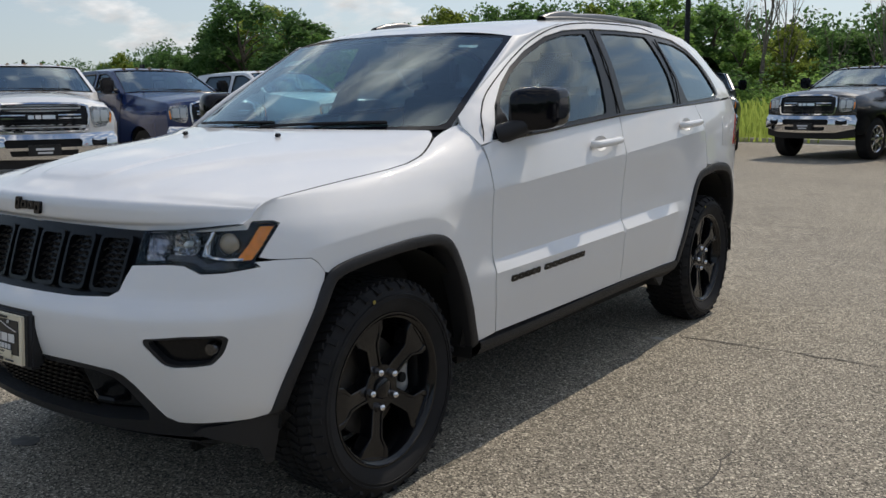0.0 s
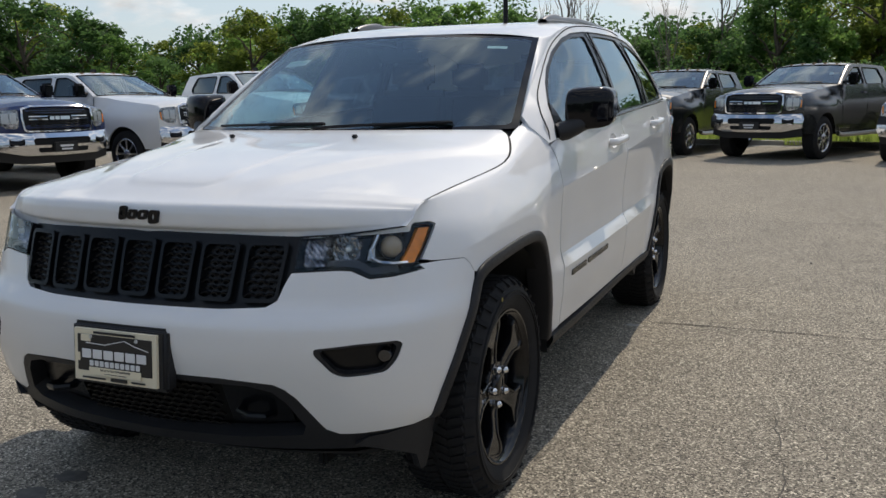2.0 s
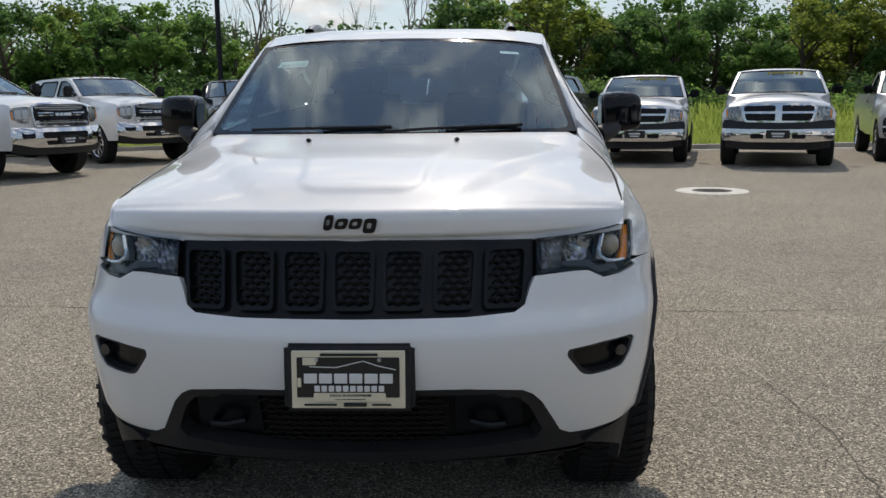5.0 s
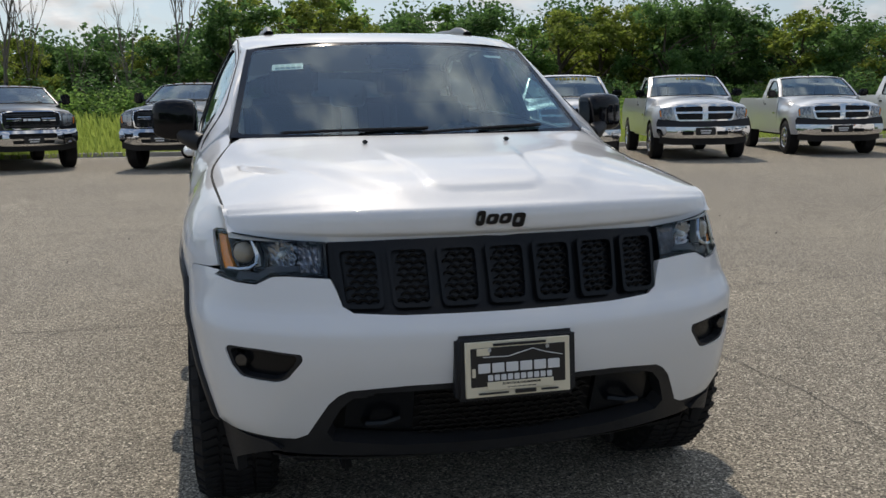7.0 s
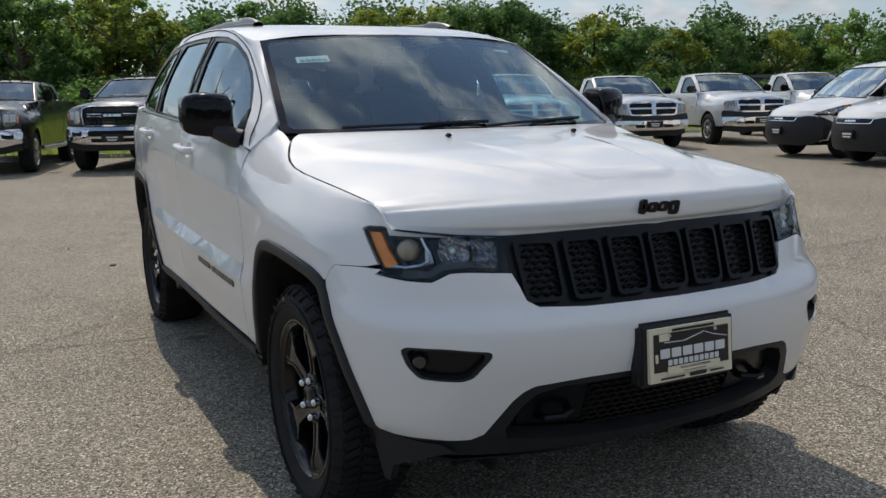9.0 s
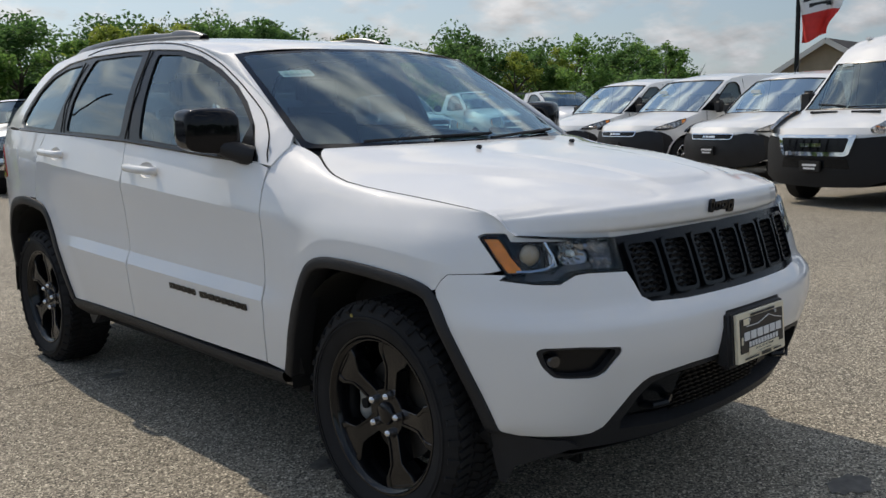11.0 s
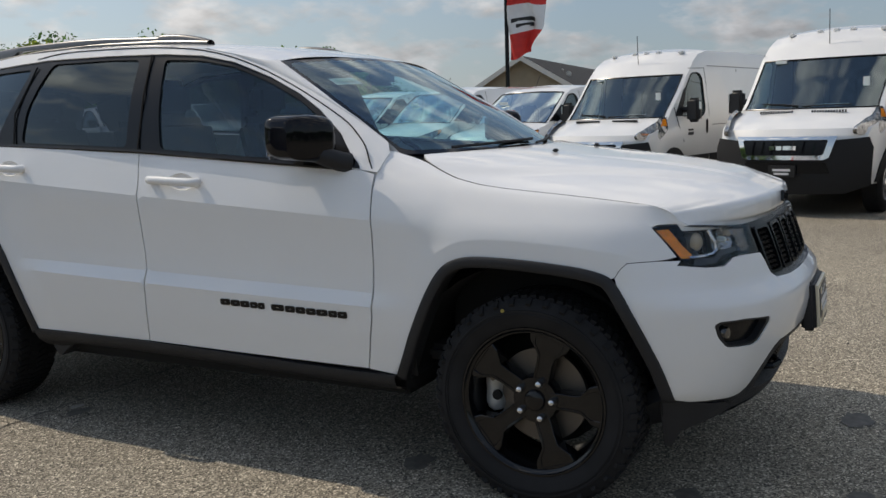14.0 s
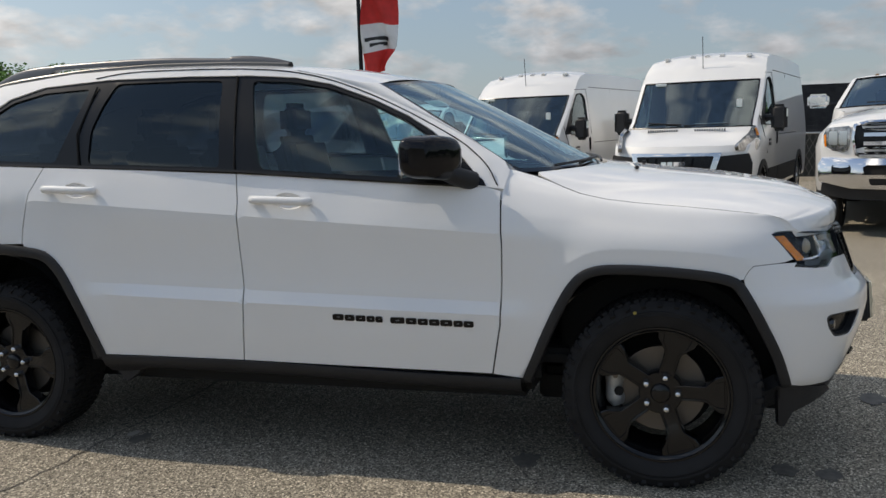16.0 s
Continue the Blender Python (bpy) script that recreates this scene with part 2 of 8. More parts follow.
def grid(name, rows, mat, parent=None, label="", depth=0.0, flip=False, sharp=38, close=False):
    """A sheet through rows of points, all of one length, with a folded edge."""
    n, m = len(rows), len(rows[0])
    verts = [Vector(p) for row in rows for p in row]
    faces = []
    for i in range(n - 1):
        for j in range(m if close else m - 1):
            k = (j + 1) % m
            f = [i * m + j, i * m + k, (i + 1) * m + k, (i + 1) * m + j]
            faces.append(f[::-1] if flip else f)
    if depth:
        rim = [i for i in range(m)] + [i * m + m - 1 for i in range(1, n)] + [(n - 1) * m + j for j in range(m - 2, -1, -1)] + [i * m for i in range(n - 2, 0, -1)]
        down = []
        for i in rim:
            down.append(len(verts))
            verts.append(verts[i] + Vector((0, 0, -depth)))
        for a in range(len(rim)):
            b = (a + 1) % len(rim)
            faces.append([rim[a], rim[b], down[b], down[a]][:: 1 if flip else -1])
    return link(name, verts, faces, mat, parent, label, sharp=sharp)


def bar(bm, a, b, w, h, up=(0, 0, 1), bevel=0.0):
    """A straight bar from a to b, w wide and h high, into bm."""
    a, b = Vector(a), Vector(b)
    d = (b - a).normalized()
    side = d.cross(Vector(up))
    side = side.normalized() if side.length > 1e-6 else Vector((1, 0, 0))
    top = side.cross(d)
    c = [bm.verts.new(p + side * w / 2 * s + top * h / 2 * t) for p in (a, b) for s, t in ((-1, -1), (1, -1), (1, 1), (-1, 1))]
    fs = [bm.faces.new([c[i] for i in q]) for q in ((3, 2, 1, 0), (4, 5, 6, 7), (0, 1, 5, 4), (1, 2, 6, 5), (2, 3, 7, 6), (3, 0, 4, 7))]
    if bevel:
        bmesh.ops.bevel(bm, geom=list({e for f in fs for e in f.edges}), offset=bevel, segments=2, affect="EDGES")


def brick(lo, hi, bevel=0.01, seg=2):
    """A bevelled box between two corners, as a bmesh."""
    bm = bmesh.new()
    bmesh.ops.create_cube(bm, size=1)
    for v in bm.verts:
        v.co = Vector(lo[i] + (v.co[i] + 0.5) * (hi[i] - lo[i]) for i in range(3))
    if bevel:
        bmesh.ops.bevel(bm, geom=list(bm.edges), offset=bevel, segments=seg, affect="EDGES")
    return bm


def tube(pts, r, sides=8, cap=True):
    """A round rod along the points; r may be one radius or one for each point."""
    bm = bmesh.new()
    pts = [Vector(p) for p in pts]
    rr = r if isinstance(r, (list, tuple)) else [r] * len(pts)
    rings = []
    ref = None
    for i, p in enumerate(pts):
        d = (pts[min(i + 1, len(pts) - 1)] - pts[max(i - 1, 0)]).normalized()
        ref = ref if ref is not None else (Vector((0, 0, 1)) if abs(d.z) < 0.9 else Vector((1, 0, 0)))
        u = d.cross(ref).normalized()
        w = u.cross(d)
        rings.append([bm.verts.new(p + (u * math.cos(a) + w * math.sin(a)) * rr[i]) for a in (2 * math.pi * k / sides for k in range(sides))])
    for a, b in zip(rings, rings[1:]):
        for k in range(sides):
            bm.faces.new((a[k], a[(k + 1) % sides], b[(k + 1) % sides], b[k]))
    if cap:
        bm.faces.new(rings[0][::-1])
        bm.faces.new(rings[-1])
    return bm


def lathe(profile, sides=48):
    """A body turned about the x axis, from (x, radius) pairs."""
    bm = bmesh.new()
    rings = []
    for x, r in profile:
        rings.append([bm.verts.new((x, r * math.cos(a), r * math.sin(a))) for a in (2 * math.pi * k / sides for k in range(sides))] if r > 1e-5 else [bm.verts.new((x, 0, 0))])
    for a, b in zip(rings, rings[1:]):
        for k in range(sides):
            k2 = (k + 1) % sides
            if len(a) == 1 and len(b) > 1:
                bm.faces.new((a[0], b[k], b[k2]))
            elif len(b) == 1 and len(a) > 1:
                bm.faces.new((a[k], a[k2], b[0]))
            elif len(a) > 1:
                bm.faces.new((a[k], a[k2], b[k2], b[k]))
    return bm


def empty(name, m, label, category, group=""):
    ob = new(name)
    ob.empty_display_size = 0.2
    ob.matrix_world = m
    return tagged(ob, label, category, group)


def lerp_table(pairs):
    xs, ys = zip(*pairs)
    return lambda v: float(np.interp(v, xs, ys))


def ease(a, b, v):
    t = min(max((v - a) / (b - a), 0.0), 1.0)
    return t * t * (3 - 2 * t)

# ---- ground, lot, field, trees and buildings ----
def asphalt_material():
    m = bpy.data.materials.new("worn_asphalt")
    m.use_nodes = True
    n, l = m.node_tree.nodes, m.node_tree.links
    b = n["Principled BSDF"]
    b.inputs["Roughness"].default_value = 0.86
    b.inputs["Specular IOR Level"].default_value = 0.3
    where = n.new("ShaderNodeTexCoord")

    def noise_tex(scale, detail=4):
        t = n.new("ShaderNodeTexNoise")
        t.inputs["Scale"].default_value, t.inputs["Detail"].default_value = scale, detail
        l.new(where.outputs["Object"], t.inputs["Vector"])
        return t

    def ramp(source, stops):
        r = n.new("ShaderNodeValToRGB")
        e = r.color_ramp.elements
        while len(e) < len(stops):
            e.new(0.5)
        for k, (pos, col) in enumerate(stops):
            e[k].position, e[k].color = pos, (*col, 1)
        l.new(source, r.inputs[0])
        return r.outputs[0]
    stones = n.new("ShaderNodeTexVoronoi")
    stones.inputs["Scale"].default_value = 150
    l.new(where.outputs["Object"], stones.inputs["Vector"])
    split = n.new("ShaderNodeSeparateColor")
    l.new(stones.outputs["Color"], split.inputs[0])
    chips = ramp(split.outputs[0], ((0.0, (0.045, 0.041, 0.035)), (0.30, (0.164, 0.148, 0.120)), (0.72, (0.316, 0.285, 0.229)), (0.90, (0.46, 0.416, 0.336)), (1.0, (0.80, 0.73, 0.60))))
    grit = ramp(noise_tex(420, 2).outputs["Fac"], ((0.3, (0.72, 0.72, 0.72)), (0.7, (1.25, 1.25, 1.25))))
    patch = ramp(noise_tex(0.35, 6).outputs["Fac"], ((0.25, (0.86, 0.86, 0.87)), (0.75, (1.12, 1.11, 1.08))))
    spots = ramp(noise_tex(2.3, 6).outputs["Fac"], ((0.30, (0.90, 0.90, 0.90)), (0.5, (1.0, 1.0, 1.0)), (0.75, (1.07, 1.06, 1.05))))
    last = chips
    for other in (grit, patch, spots):
        mul = n.new("ShaderNodeVectorMath")
        mul.operation = "MULTIPLY"
        l.new(last, mul.inputs[0])
        l.new(other, mul.inputs[1])
        last = mul.outputs[0]
    l.new(last, b.inputs["Base Color"])
    bp = n.new("ShaderNodeBump")
    bp.inputs["Strength"].default_value, bp.inputs["Distance"].default_value = 0.55, 0.004
    l.new(stones.outputs["Distance"], bp.inputs["Height"])
    l.new(bp.outputs[0], b.inputs["Normal"])
    return m


def leaf_material(name, low, high):
    """Foliage whose green differs from leaf to leaf and tree to tree, with some light passing through."""
    m = bpy.data.materials.new(name)
    m.use_nodes = True
    n, l = m.node_tree.nodes, m.node_tree.links
    b = n["Principled BSDF"]
    b.inputs["Roughness"].default_value = 0.6
    b.inputs["Specular IOR Level"].default_value = 0.25
    geo, info = n.new("ShaderNodeNewGeometry"), n.new("ShaderNodeObjectInfo")
    ramp = n.new("ShaderNodeValToRGB")
    ramp.color_ramp.elements[0].color, ramp.color_ramp.elements[1].color = (*low, 1), (*high, 1)
    mix = n.new("ShaderNodeMath")
    mix.operation = "MULTIPLY_ADD"
    mix.inputs[1].default_value = 0.55
    half = n.new("ShaderNodeMath")
    half.operation = "MULTIPLY"
    half.inputs[1].default_value = 0.45
    l.new(geo.outputs["Random Per Island"], mix.inputs[0])
    l.new(info.outputs["Random"], half.inputs[0])
    l.new(half.outputs[0], mix.inputs[2])
    l.new(mix.outputs[0], ramp.inputs[0])
    l.new(ramp.outputs[0], b.inputs["Base Color"])
    tr, add = n.new("ShaderNodeBsdfTranslucent"), n.new("ShaderNodeMixShader")
    add.inputs[0].default_value = 0.58
    gain = n.new("ShaderNodeVectorMath")
    gain.operation = "SCALE"
    gain.inputs["Scale"].default_value = 1.7
    l.new(ramp.outputs[0], gain.inputs[0])
    l.new(gain.outputs[0], tr.inputs[0])
    l.new(b.outputs[0], add.inputs[1])
    l.new(tr.outputs[0], add.inputs[2])
    l.new(add.outputs[0], n["Material Output"].inputs[0])
    return m


ASPHALT = asphalt_material()
EARTH = material("field_earth", (0.07, 0.085, 0.03), 0.95, scale=0.8, amount=0.35, fine=0.3, speckle=30)
CONCRETE = material("concrete", (0.36, 0.34, 0.30), 0.85, scale=2.5, amount=0.15, fine=0.12, speckle=160, bump=0.4, bump_scale=120)
TAR = material("crack_dark", (0.085, 0.078, 0.068), 0.9, scale=20, amount=0.3)
OIL = material("oil_stain", (0.10, 0.092, 0.08), 0.7, scale=25, amount=0.35)
IRON = material("cast_iron", (0.10, 0.095, 0.09), 0.7, scale=30, amount=0.3)
BARK = material("bark", (0.09, 0.07, 0.05), 0.95, scale=9, amount=0.3, bump=0.8, bump_scale=40)
DEAD_WOOD = material("dead_wood", (0.20, 0.17, 0.14), 0.9, scale=6, amount=0.2)
LEAF = leaf_material("leaves", (0.044, 0.106, 0.027), (0.230, 0.355, 0.090))
LEAF_DARK = leaf_material("dark_leaves", (0.026, 0.066, 0.022), (0.125, 0.220, 0.066))
LEAF_OLIVE = leaf_material("olive_leaves", (0.070, 0.105, 0.018), (0.270, 0.320, 0.062))
WEED = leaf_material("field_weeds", (0.085, 0.145, 0.025), (0.30, 0.36, 0.085))

LOT = [Vector(p) for p in ((-80, -70), (80, -70), (80, 20.5), (40, 21.8), (20, 22.0), (9, 21.3), (4, 21.0), (-1, 22.6), (-5, 23.6), (-9, 22.6), (-12.5, 19.0), (-18, 16.5), (-40, 15.0), (-80, 13.5))]
N_EDGE = curve_through(LOT[2:], 5)
LOT_LOOP = [LOT[0], LOT[1], *N_EDGE]
ground = panel("ground", [(-900, -900), (900, -900), (900, 900), (-900, 900)], lambda x, y: Vector((x, y, 0.05)), EARTH, None, 75, holes=(LOT_LOOP,), depth=0.3, out=(0, 0, -50))
tagged(ground, "uneven green field round the lot", "ground", kind="structure")
lot = panel("parking_lot", LOT_LOOP, lambda x, y: Vector((x, y, 0.0)), ASPHALT, None, 8.0, depth=0.2, out=(0, 0, -50))
tagged(lot, "worn grey asphalt of the parking lot", "pavement", kind="structure")
rows = []
for i, p in enumerate(N_EDGE):
    d = (N_EDGE[min(i + 1, len(N_EDGE) - 1)] - N_EDGE[max(i - 1, 0)]).normalized()
    nrm = Vector((d.y, -d.x)) * (1 if d.x < 0 else -1)
    rows.append([Vector((p.x - nrm.x * o, p.y + abs(nrm.y) * o, z)) for o, z in ((-0.45, 0.004), (-0.02, 0.004), (0.02, 0.12), (0.15, 0.13), (0.18, 0.04))])
tagged(grid("kerb", rows, CONCRETE, None, flip=False), "concrete kerb and gutter along the grass", "kerb", kind="structure")


def ribbon(name, pts, width, z, mat, parent, seed):
    rnd = random.Random(seed)
    line = []
    for a, b in zip(pts, pts[1:]):
        a, b = Vector(a), Vector(b)
        k = max(2, int((b - a).length / 0.07))
        for s in range(k):
            p = a.lerp(b, s / k)
            line.append(p + Vector((rnd.uniform(-1, 1), rnd.uniform(-1, 1))) * 0.014)
    verts, faces = [], []
    for i, p in enumerate(line):
        d = (line[min(i + 1, len(line) - 1)] - line[max(i - 1, 0)]).normalized()
        w = width * rnd.uniform(0.25, 1.0) / 2
        verts += [(p.x - d.y * w, p.y + d.x * w, z), (p.x + d.y * w, p.y - d.x * w, z)]
    faces = [(2 * i, 2 * i + 1, 2 * i + 3, 2 * i + 2) for i in range(len(line) - 1)]
    return link(name, verts, faces, mat, parent, smooth=False)


def blotch(name, x, y, r, mat, parent, seed, z=0.0035):
    rnd = random.Random(seed)
    rim = [(x + r * (0.65 + 0.5 * rnd.random()) * math.cos(a) * 1.5, y + r * (0.65 + 0.5 * rnd.random()) * math.sin(a), z) for a in np.linspace(0, 2 * math.pi, 22)[:-1]]
    return link(name, [(x, y, z)] + rim, [(0, i + 1, (i + 1) % len(rim) + 1) for i in range(len(rim))], mat, parent, smooth=False)


for k, (pts, w) in enumerate(((((-6.0, 2.78), (-2.35, 2.60), (-1.0, 2.50), (1.0, 2.45), (2.1, 2.44), (3.5, 2.55), (7.0, 2.7)), 0.014), (((1.6, -0.9), (1.75, 0.3), (1.68, 1.1)), 0.007), (((2.4, -0.2), (2.5, 0.6), (2.9, 1.4)), 0.007),
                              (((3.2, -1.2), (3.4, -0.2), (4.2, 0.4)), 0.008), (((-1.9, 2.4), (-1.2, 2.95), (-0.3, 3.4)), 0.010), (((2.0, -2.6), (2.5, -1.9), (2.7, -0.8)), 0.006), (((-8, 7.2), (0, 7.0), (9, 7.3)), 0.02), (((-12, 12.1), (0, 12.0), (12, 11.8)), 0.02))):
    ribbon("crack", pts, w, 0.003, TAR, lot, k)
for k, (x, y, r) in enumerate(((-0.68, 0.55, 0.06), (-0.60, -0.46, 0.05), (0.42, -0.95, 0.07), (-0.40, -1.0, 0.045), (-0.75, 2.35, 0.05), (-0.62, -0.62, 0.05), (0.1, 0.3, 0.2))):
    blotch("oil_stain", x, y, r, OIL, lot, 40 + k)
blotch("gum_spot", -0.70, 2.42, 0.03, CONCRETE, lot, 61)
blotch("gum_spot", 0.86, 2.33, 0.035, CONCRETE, lot, 62)
rnd = random.Random(5)
for k in range(14):
    x, y = rnd.uniform(-3.5, 5), rnd.uniform(-2, 7)
    bm = bmesh.new()
    bmesh.ops.create_icosphere(bm, subdivisions=1, radius=rnd.uniform(0.006, 0.012), matrix=Matrix.Translation((x, y, 0.004)))
    tagged(part("pebble", bm, IRON), "small dark pebble lying on the asphalt", "stone", "loose pebbles")
bm = bmesh.new()
bmesh.ops.create_icosphere(bm, subdivisions=1, radius=0.022, matrix=Matrix.Translation((-0.87, 5.08, 0.008)) @ Matrix.Diagonal((1.4, 1, 0.7, 1)))
tagged(part("pebble", bm, IRON), "small dark pebble lying on the asphalt", "stone", "loose pebbles")

# drain with its bright concrete collar
drain = empty("storm_drain", Matrix.Translation((3.82, 9.95, 0)), "round iron drain in a pale concrete collar", "drain")
bm = lathe([(0.004, 0.285), (0.009, 0.295), (0.009, 0.50), (0.0, 0.52)], 48)
bmesh.ops.rotate(bm, verts=bm.verts, matrix=Matrix.Rotation(radians(-90), 3, "Y"))
part("collar", bm, material("pale_concrete", (0.62, 0.60, 0.55), 0.85, scale=6, amount=0.15), drain)
bm = lathe([(0.006, 0), (0.006, 0.285), (-0.02, 0.288)], 40)
bmesh.ops.rotate(bm, verts=bm.verts, matrix=Matrix.Rotation(radians(-90), 3, "Y"))
part("grate", bm, material("grate_iron", (0.035, 0.033, 0.032), 0.75, scale=30, amount=0.3), drain)
for k in range(5):
    part("grate_slot", brick((-0.19, -0.16 + k * 0.08 - 0.015, 0.005), (0.19, -0.16 + k * 0.08 + 0.015, 0.0085), 0), DARK_VOID, drain, smooth=False)


# ---- plants ----
def leaves(rnd, centres, per, size, spread):
    """Many small leaves in clumps, as vertices and faces."""
    verts, faces = [], []
    for c, r in centres:
        for _ in range(per):
            d = Vector((rnd.gauss(0, 1), rnd.gauss(0, 1), rnd.gauss(0, 0.8)))
            d *= min(1.0, 1.4 / max(d.length, 0.1))
            p = Vector(c) + d * r * spread
            u = Vector((rnd.gauss(0, 1), rnd.gauss(0, 1), rnd.gauss(0, 0.6))).normalized()
            w = u.cross(Vector((rnd.gauss(0, 1), rnd.gauss(0, 1), rnd.gauss(0, 1)))).normalized()
            s = size * rnd.uniform(0.6, 1.3)
            k = len(verts)
            verts += [p - u * s, p + w * s * 0.55, p + u * s, p - w * s * 0.55]
            faces.append((k, k + 1, k + 2, k + 3))
    return verts, faces


def make_tree(seed, h, wide, mat, label, clumps=205, per=42):
    rnd = random.Random(seed)
    tree = empty("tree", Matrix(), label, "tree", "trees behind the field")
    top = h * 0.80
    bend = [Vector((rnd.uniform(-0.25, 0.25), rnd.uniform(-0.25, 0.25), 0)) for _ in range(4)]
    spine = [Vector((0, 0, -0.2)), Vector((0, 0, h * 0.15)) + bend[0] * 0.3, Vector((0, 0, h * 0.35)) + bend[1], Vector((0, 0, h * 0.6)) + bend[2], Vector((0, 0, top)) + bend[3]]
    part("trunk", tube(spine, [h * 0.026, h * 0.021, h * 0.016, h * 0.010, h * 0.003], 7), BARK, tree)
    centres = []
    for k in range(9):
        a, z0 = rnd.uniform(0, 6.28), h * rnd.uniform(0.22, 0.6)
        tip = Vector((math.cos(a) * wide * rnd.uniform(0.5, 0.95), math.sin(a) * wide * rnd.uniform(0.5, 0.95), z0 + h * rnd.uniform(0.1, 0.28)))
        mid = Vector((tip.x * 0.45, tip.y * 0.45, z0 + (tip.z - z0) * 0.65))
        part("limb", tube([Vector((0, 0, z0)), mid, tip], [h * 0.010, h * 0.006, h * 0.002], 5), BARK, tree)
        centres.append((tip, wide * 0.22))
    # the crown is made of lobes, each a shell of clumps
    lobes = [Vector((0, 0, h * 0.86))]
    while len(lobes) < 17:
        t = rnd.random()
        reach = wide * (math.sin(math.pi * (0.16 + 0.72 * t)) ** 0.7) * rnd.uniform(0.45, 0.82)
        a = rnd.uniform(0, 6.28)
        lobes.append(Vector((math.cos(a) * reach, math.sin(a) * reach, h * (0.12 + 0.70 * t))))
    while len(centres) < clumps:
        lobe = lobes[len(centres) % len(lobes)]
        d = Vector((rnd.gauss(0, 1), rnd.gauss(0, 1), rnd.gauss(0.35, 0.9))).normalized()
        centres.append((lobe + d * wide * rnd.uniform(0.16, 0.34), wide * rnd.uniform(0.09, 0.17)))
    v, f = leaves(rnd, centres, per, 0.11, 0.70)
    link("crown", v, f, mat, tree, smooth=False)
    return tree


def make_bare(seed, h):
    rnd = random.Random(seed)
    tree = empty("bare_tree", Matrix(), "leafless grey dead tree with thin branches", "tree", "trees behind the field")

    def grow(p, d, length, r, depth):
        end = p + d * length
        mid = p.lerp(end, 0.5) + Vector((rnd.uniform(-1, 1), rnd.uniform(-1, 1), 0)) * length * 0.05
        bm_ = tube([p, mid, end], [r, r * 0.8, r * 0.55], 4, cap=False)
        part("trunk" if depth == 0 else "branch", bm_, DEAD_WOOD, tree)
        if depth < 3:
            for _ in range(3 if depth else 5):
                nd = (d + Vector((rnd.uniform(-0.45, 0.45), rnd.uniform(-0.45, 0.45), rnd.uniform(0.0, 0.4)))).normalized()
                grow(p.lerp(end, rnd.uniform(0.45, 1.0)), nd, length * rnd.uniform(0.45, 0.7), r * 0.5, depth + 1)
    grow(Vector((0, 0, 0)), Vector((0.02, 0, 1)), h * 0.55, h * 0.011, 0)
    return tree


def make_shrub(seed, h, mat):
    rnd = random.Random(seed)
    ob = empty("shrub", Matrix(), "leafy green shrub at the edge of the wood", "shrub", "shrubs along the wood")
    centres = [(Vector((rnd.gauss(0, 0.8), rnd.gauss(0, 0.6), h * rnd.uniform(0.05, 0.9))), 0.45) for _ in range(34)]
    v, f = leaves(rnd, centres, 80, 0.062, 0.65)
    link("crown", v, f, mat, ob, smooth=False)
    for k in range(4):
        a = rnd.uniform(0, 6.28)
        part("stem", tube([(0, 0, 0), (0.4 * math.cos(a), 0.4 * math.sin(a), h * 0.6)], [0.03, 0.012], 5), BARK, ob)
    return ob


sky_line = lerp_table(((-64, 0.035), (-55, 0.047), (-52, 0.072), (-50, 0.060), (-48.5, 0.092), (-46, 0.117), (-43.5, 0.115), (-41.5, 0.080), (-39.8, 0.064), (-38.2, 0.076), (-35.5, 0.091), (-33, 0.106), (-31, 0.103), (-29.7, 0.113), (-28.6, 0.097), (-27.8, 0.113), (-26, 0.119), (-21.6, 0.118), (-20.6, 0.108), (-19.4, 0.100), (-18.6, 0.124), (-16.4, 0.122), (-15.6, 0.092), (-13.5, 0.088), (-10.5, 0.086), (-8.4, 0.086), (-6.5, 0.080), (-4.8, 0.092),
                       (-2.0, 0.085), (-0.6, 0.110), (1.0, 0.138), (6, 0.136), (9.2, 0.098), (11, 0.120), (15, 0.124), (18.5, 0.096), (20.8, 0.120), (24, 0.121), (27, 0.124), (30, 0.116), (32.5, 0.103), (33.5, 0.094), (34.9, 0.096), (35.7, 0.104), (38.4, 0.094), (39.5, 0.086), (41, 0.099), (42.3, 0.104), (44, 0.094), (45.5, 0.086), (47, 0.079), (50, 0.084), (53, 0.082), (55.5, 0.076), (57, 0.058), (58.6, 0.030), (62, 0.01)))
far_off = lerp_table(((-64, 120), (-54, 110), (-50, 75), (-44, 62), (-36, 52), (-20, 50), (0, 46), (20, 48), (40, 52), (50, 62), (62, 85)))
TREES = [make_tree(11, 7.0, 2.3, LEAF, "leafy green tree with a rounded crown"), make_tree(12, 7.0, 2.7, LEAF_DARK, "broad dark green leafy tree"), make_tree(13, 7.0, 1.9, LEAF, "slender light green leafy tree"), make_tree(14, 7.0, 2.5, LEAF, "leafy green tree with an uneven crown"), make_tree(15, 7.0, 2.2, LEAF_DARK, "dark green leafy tree, dense"), make_tree(16, 7.0, 2.3, LEAF_OLIVE, "yellowish green leafy tree")]
used = [False] * len(TREES)
rnd = random.Random(77)


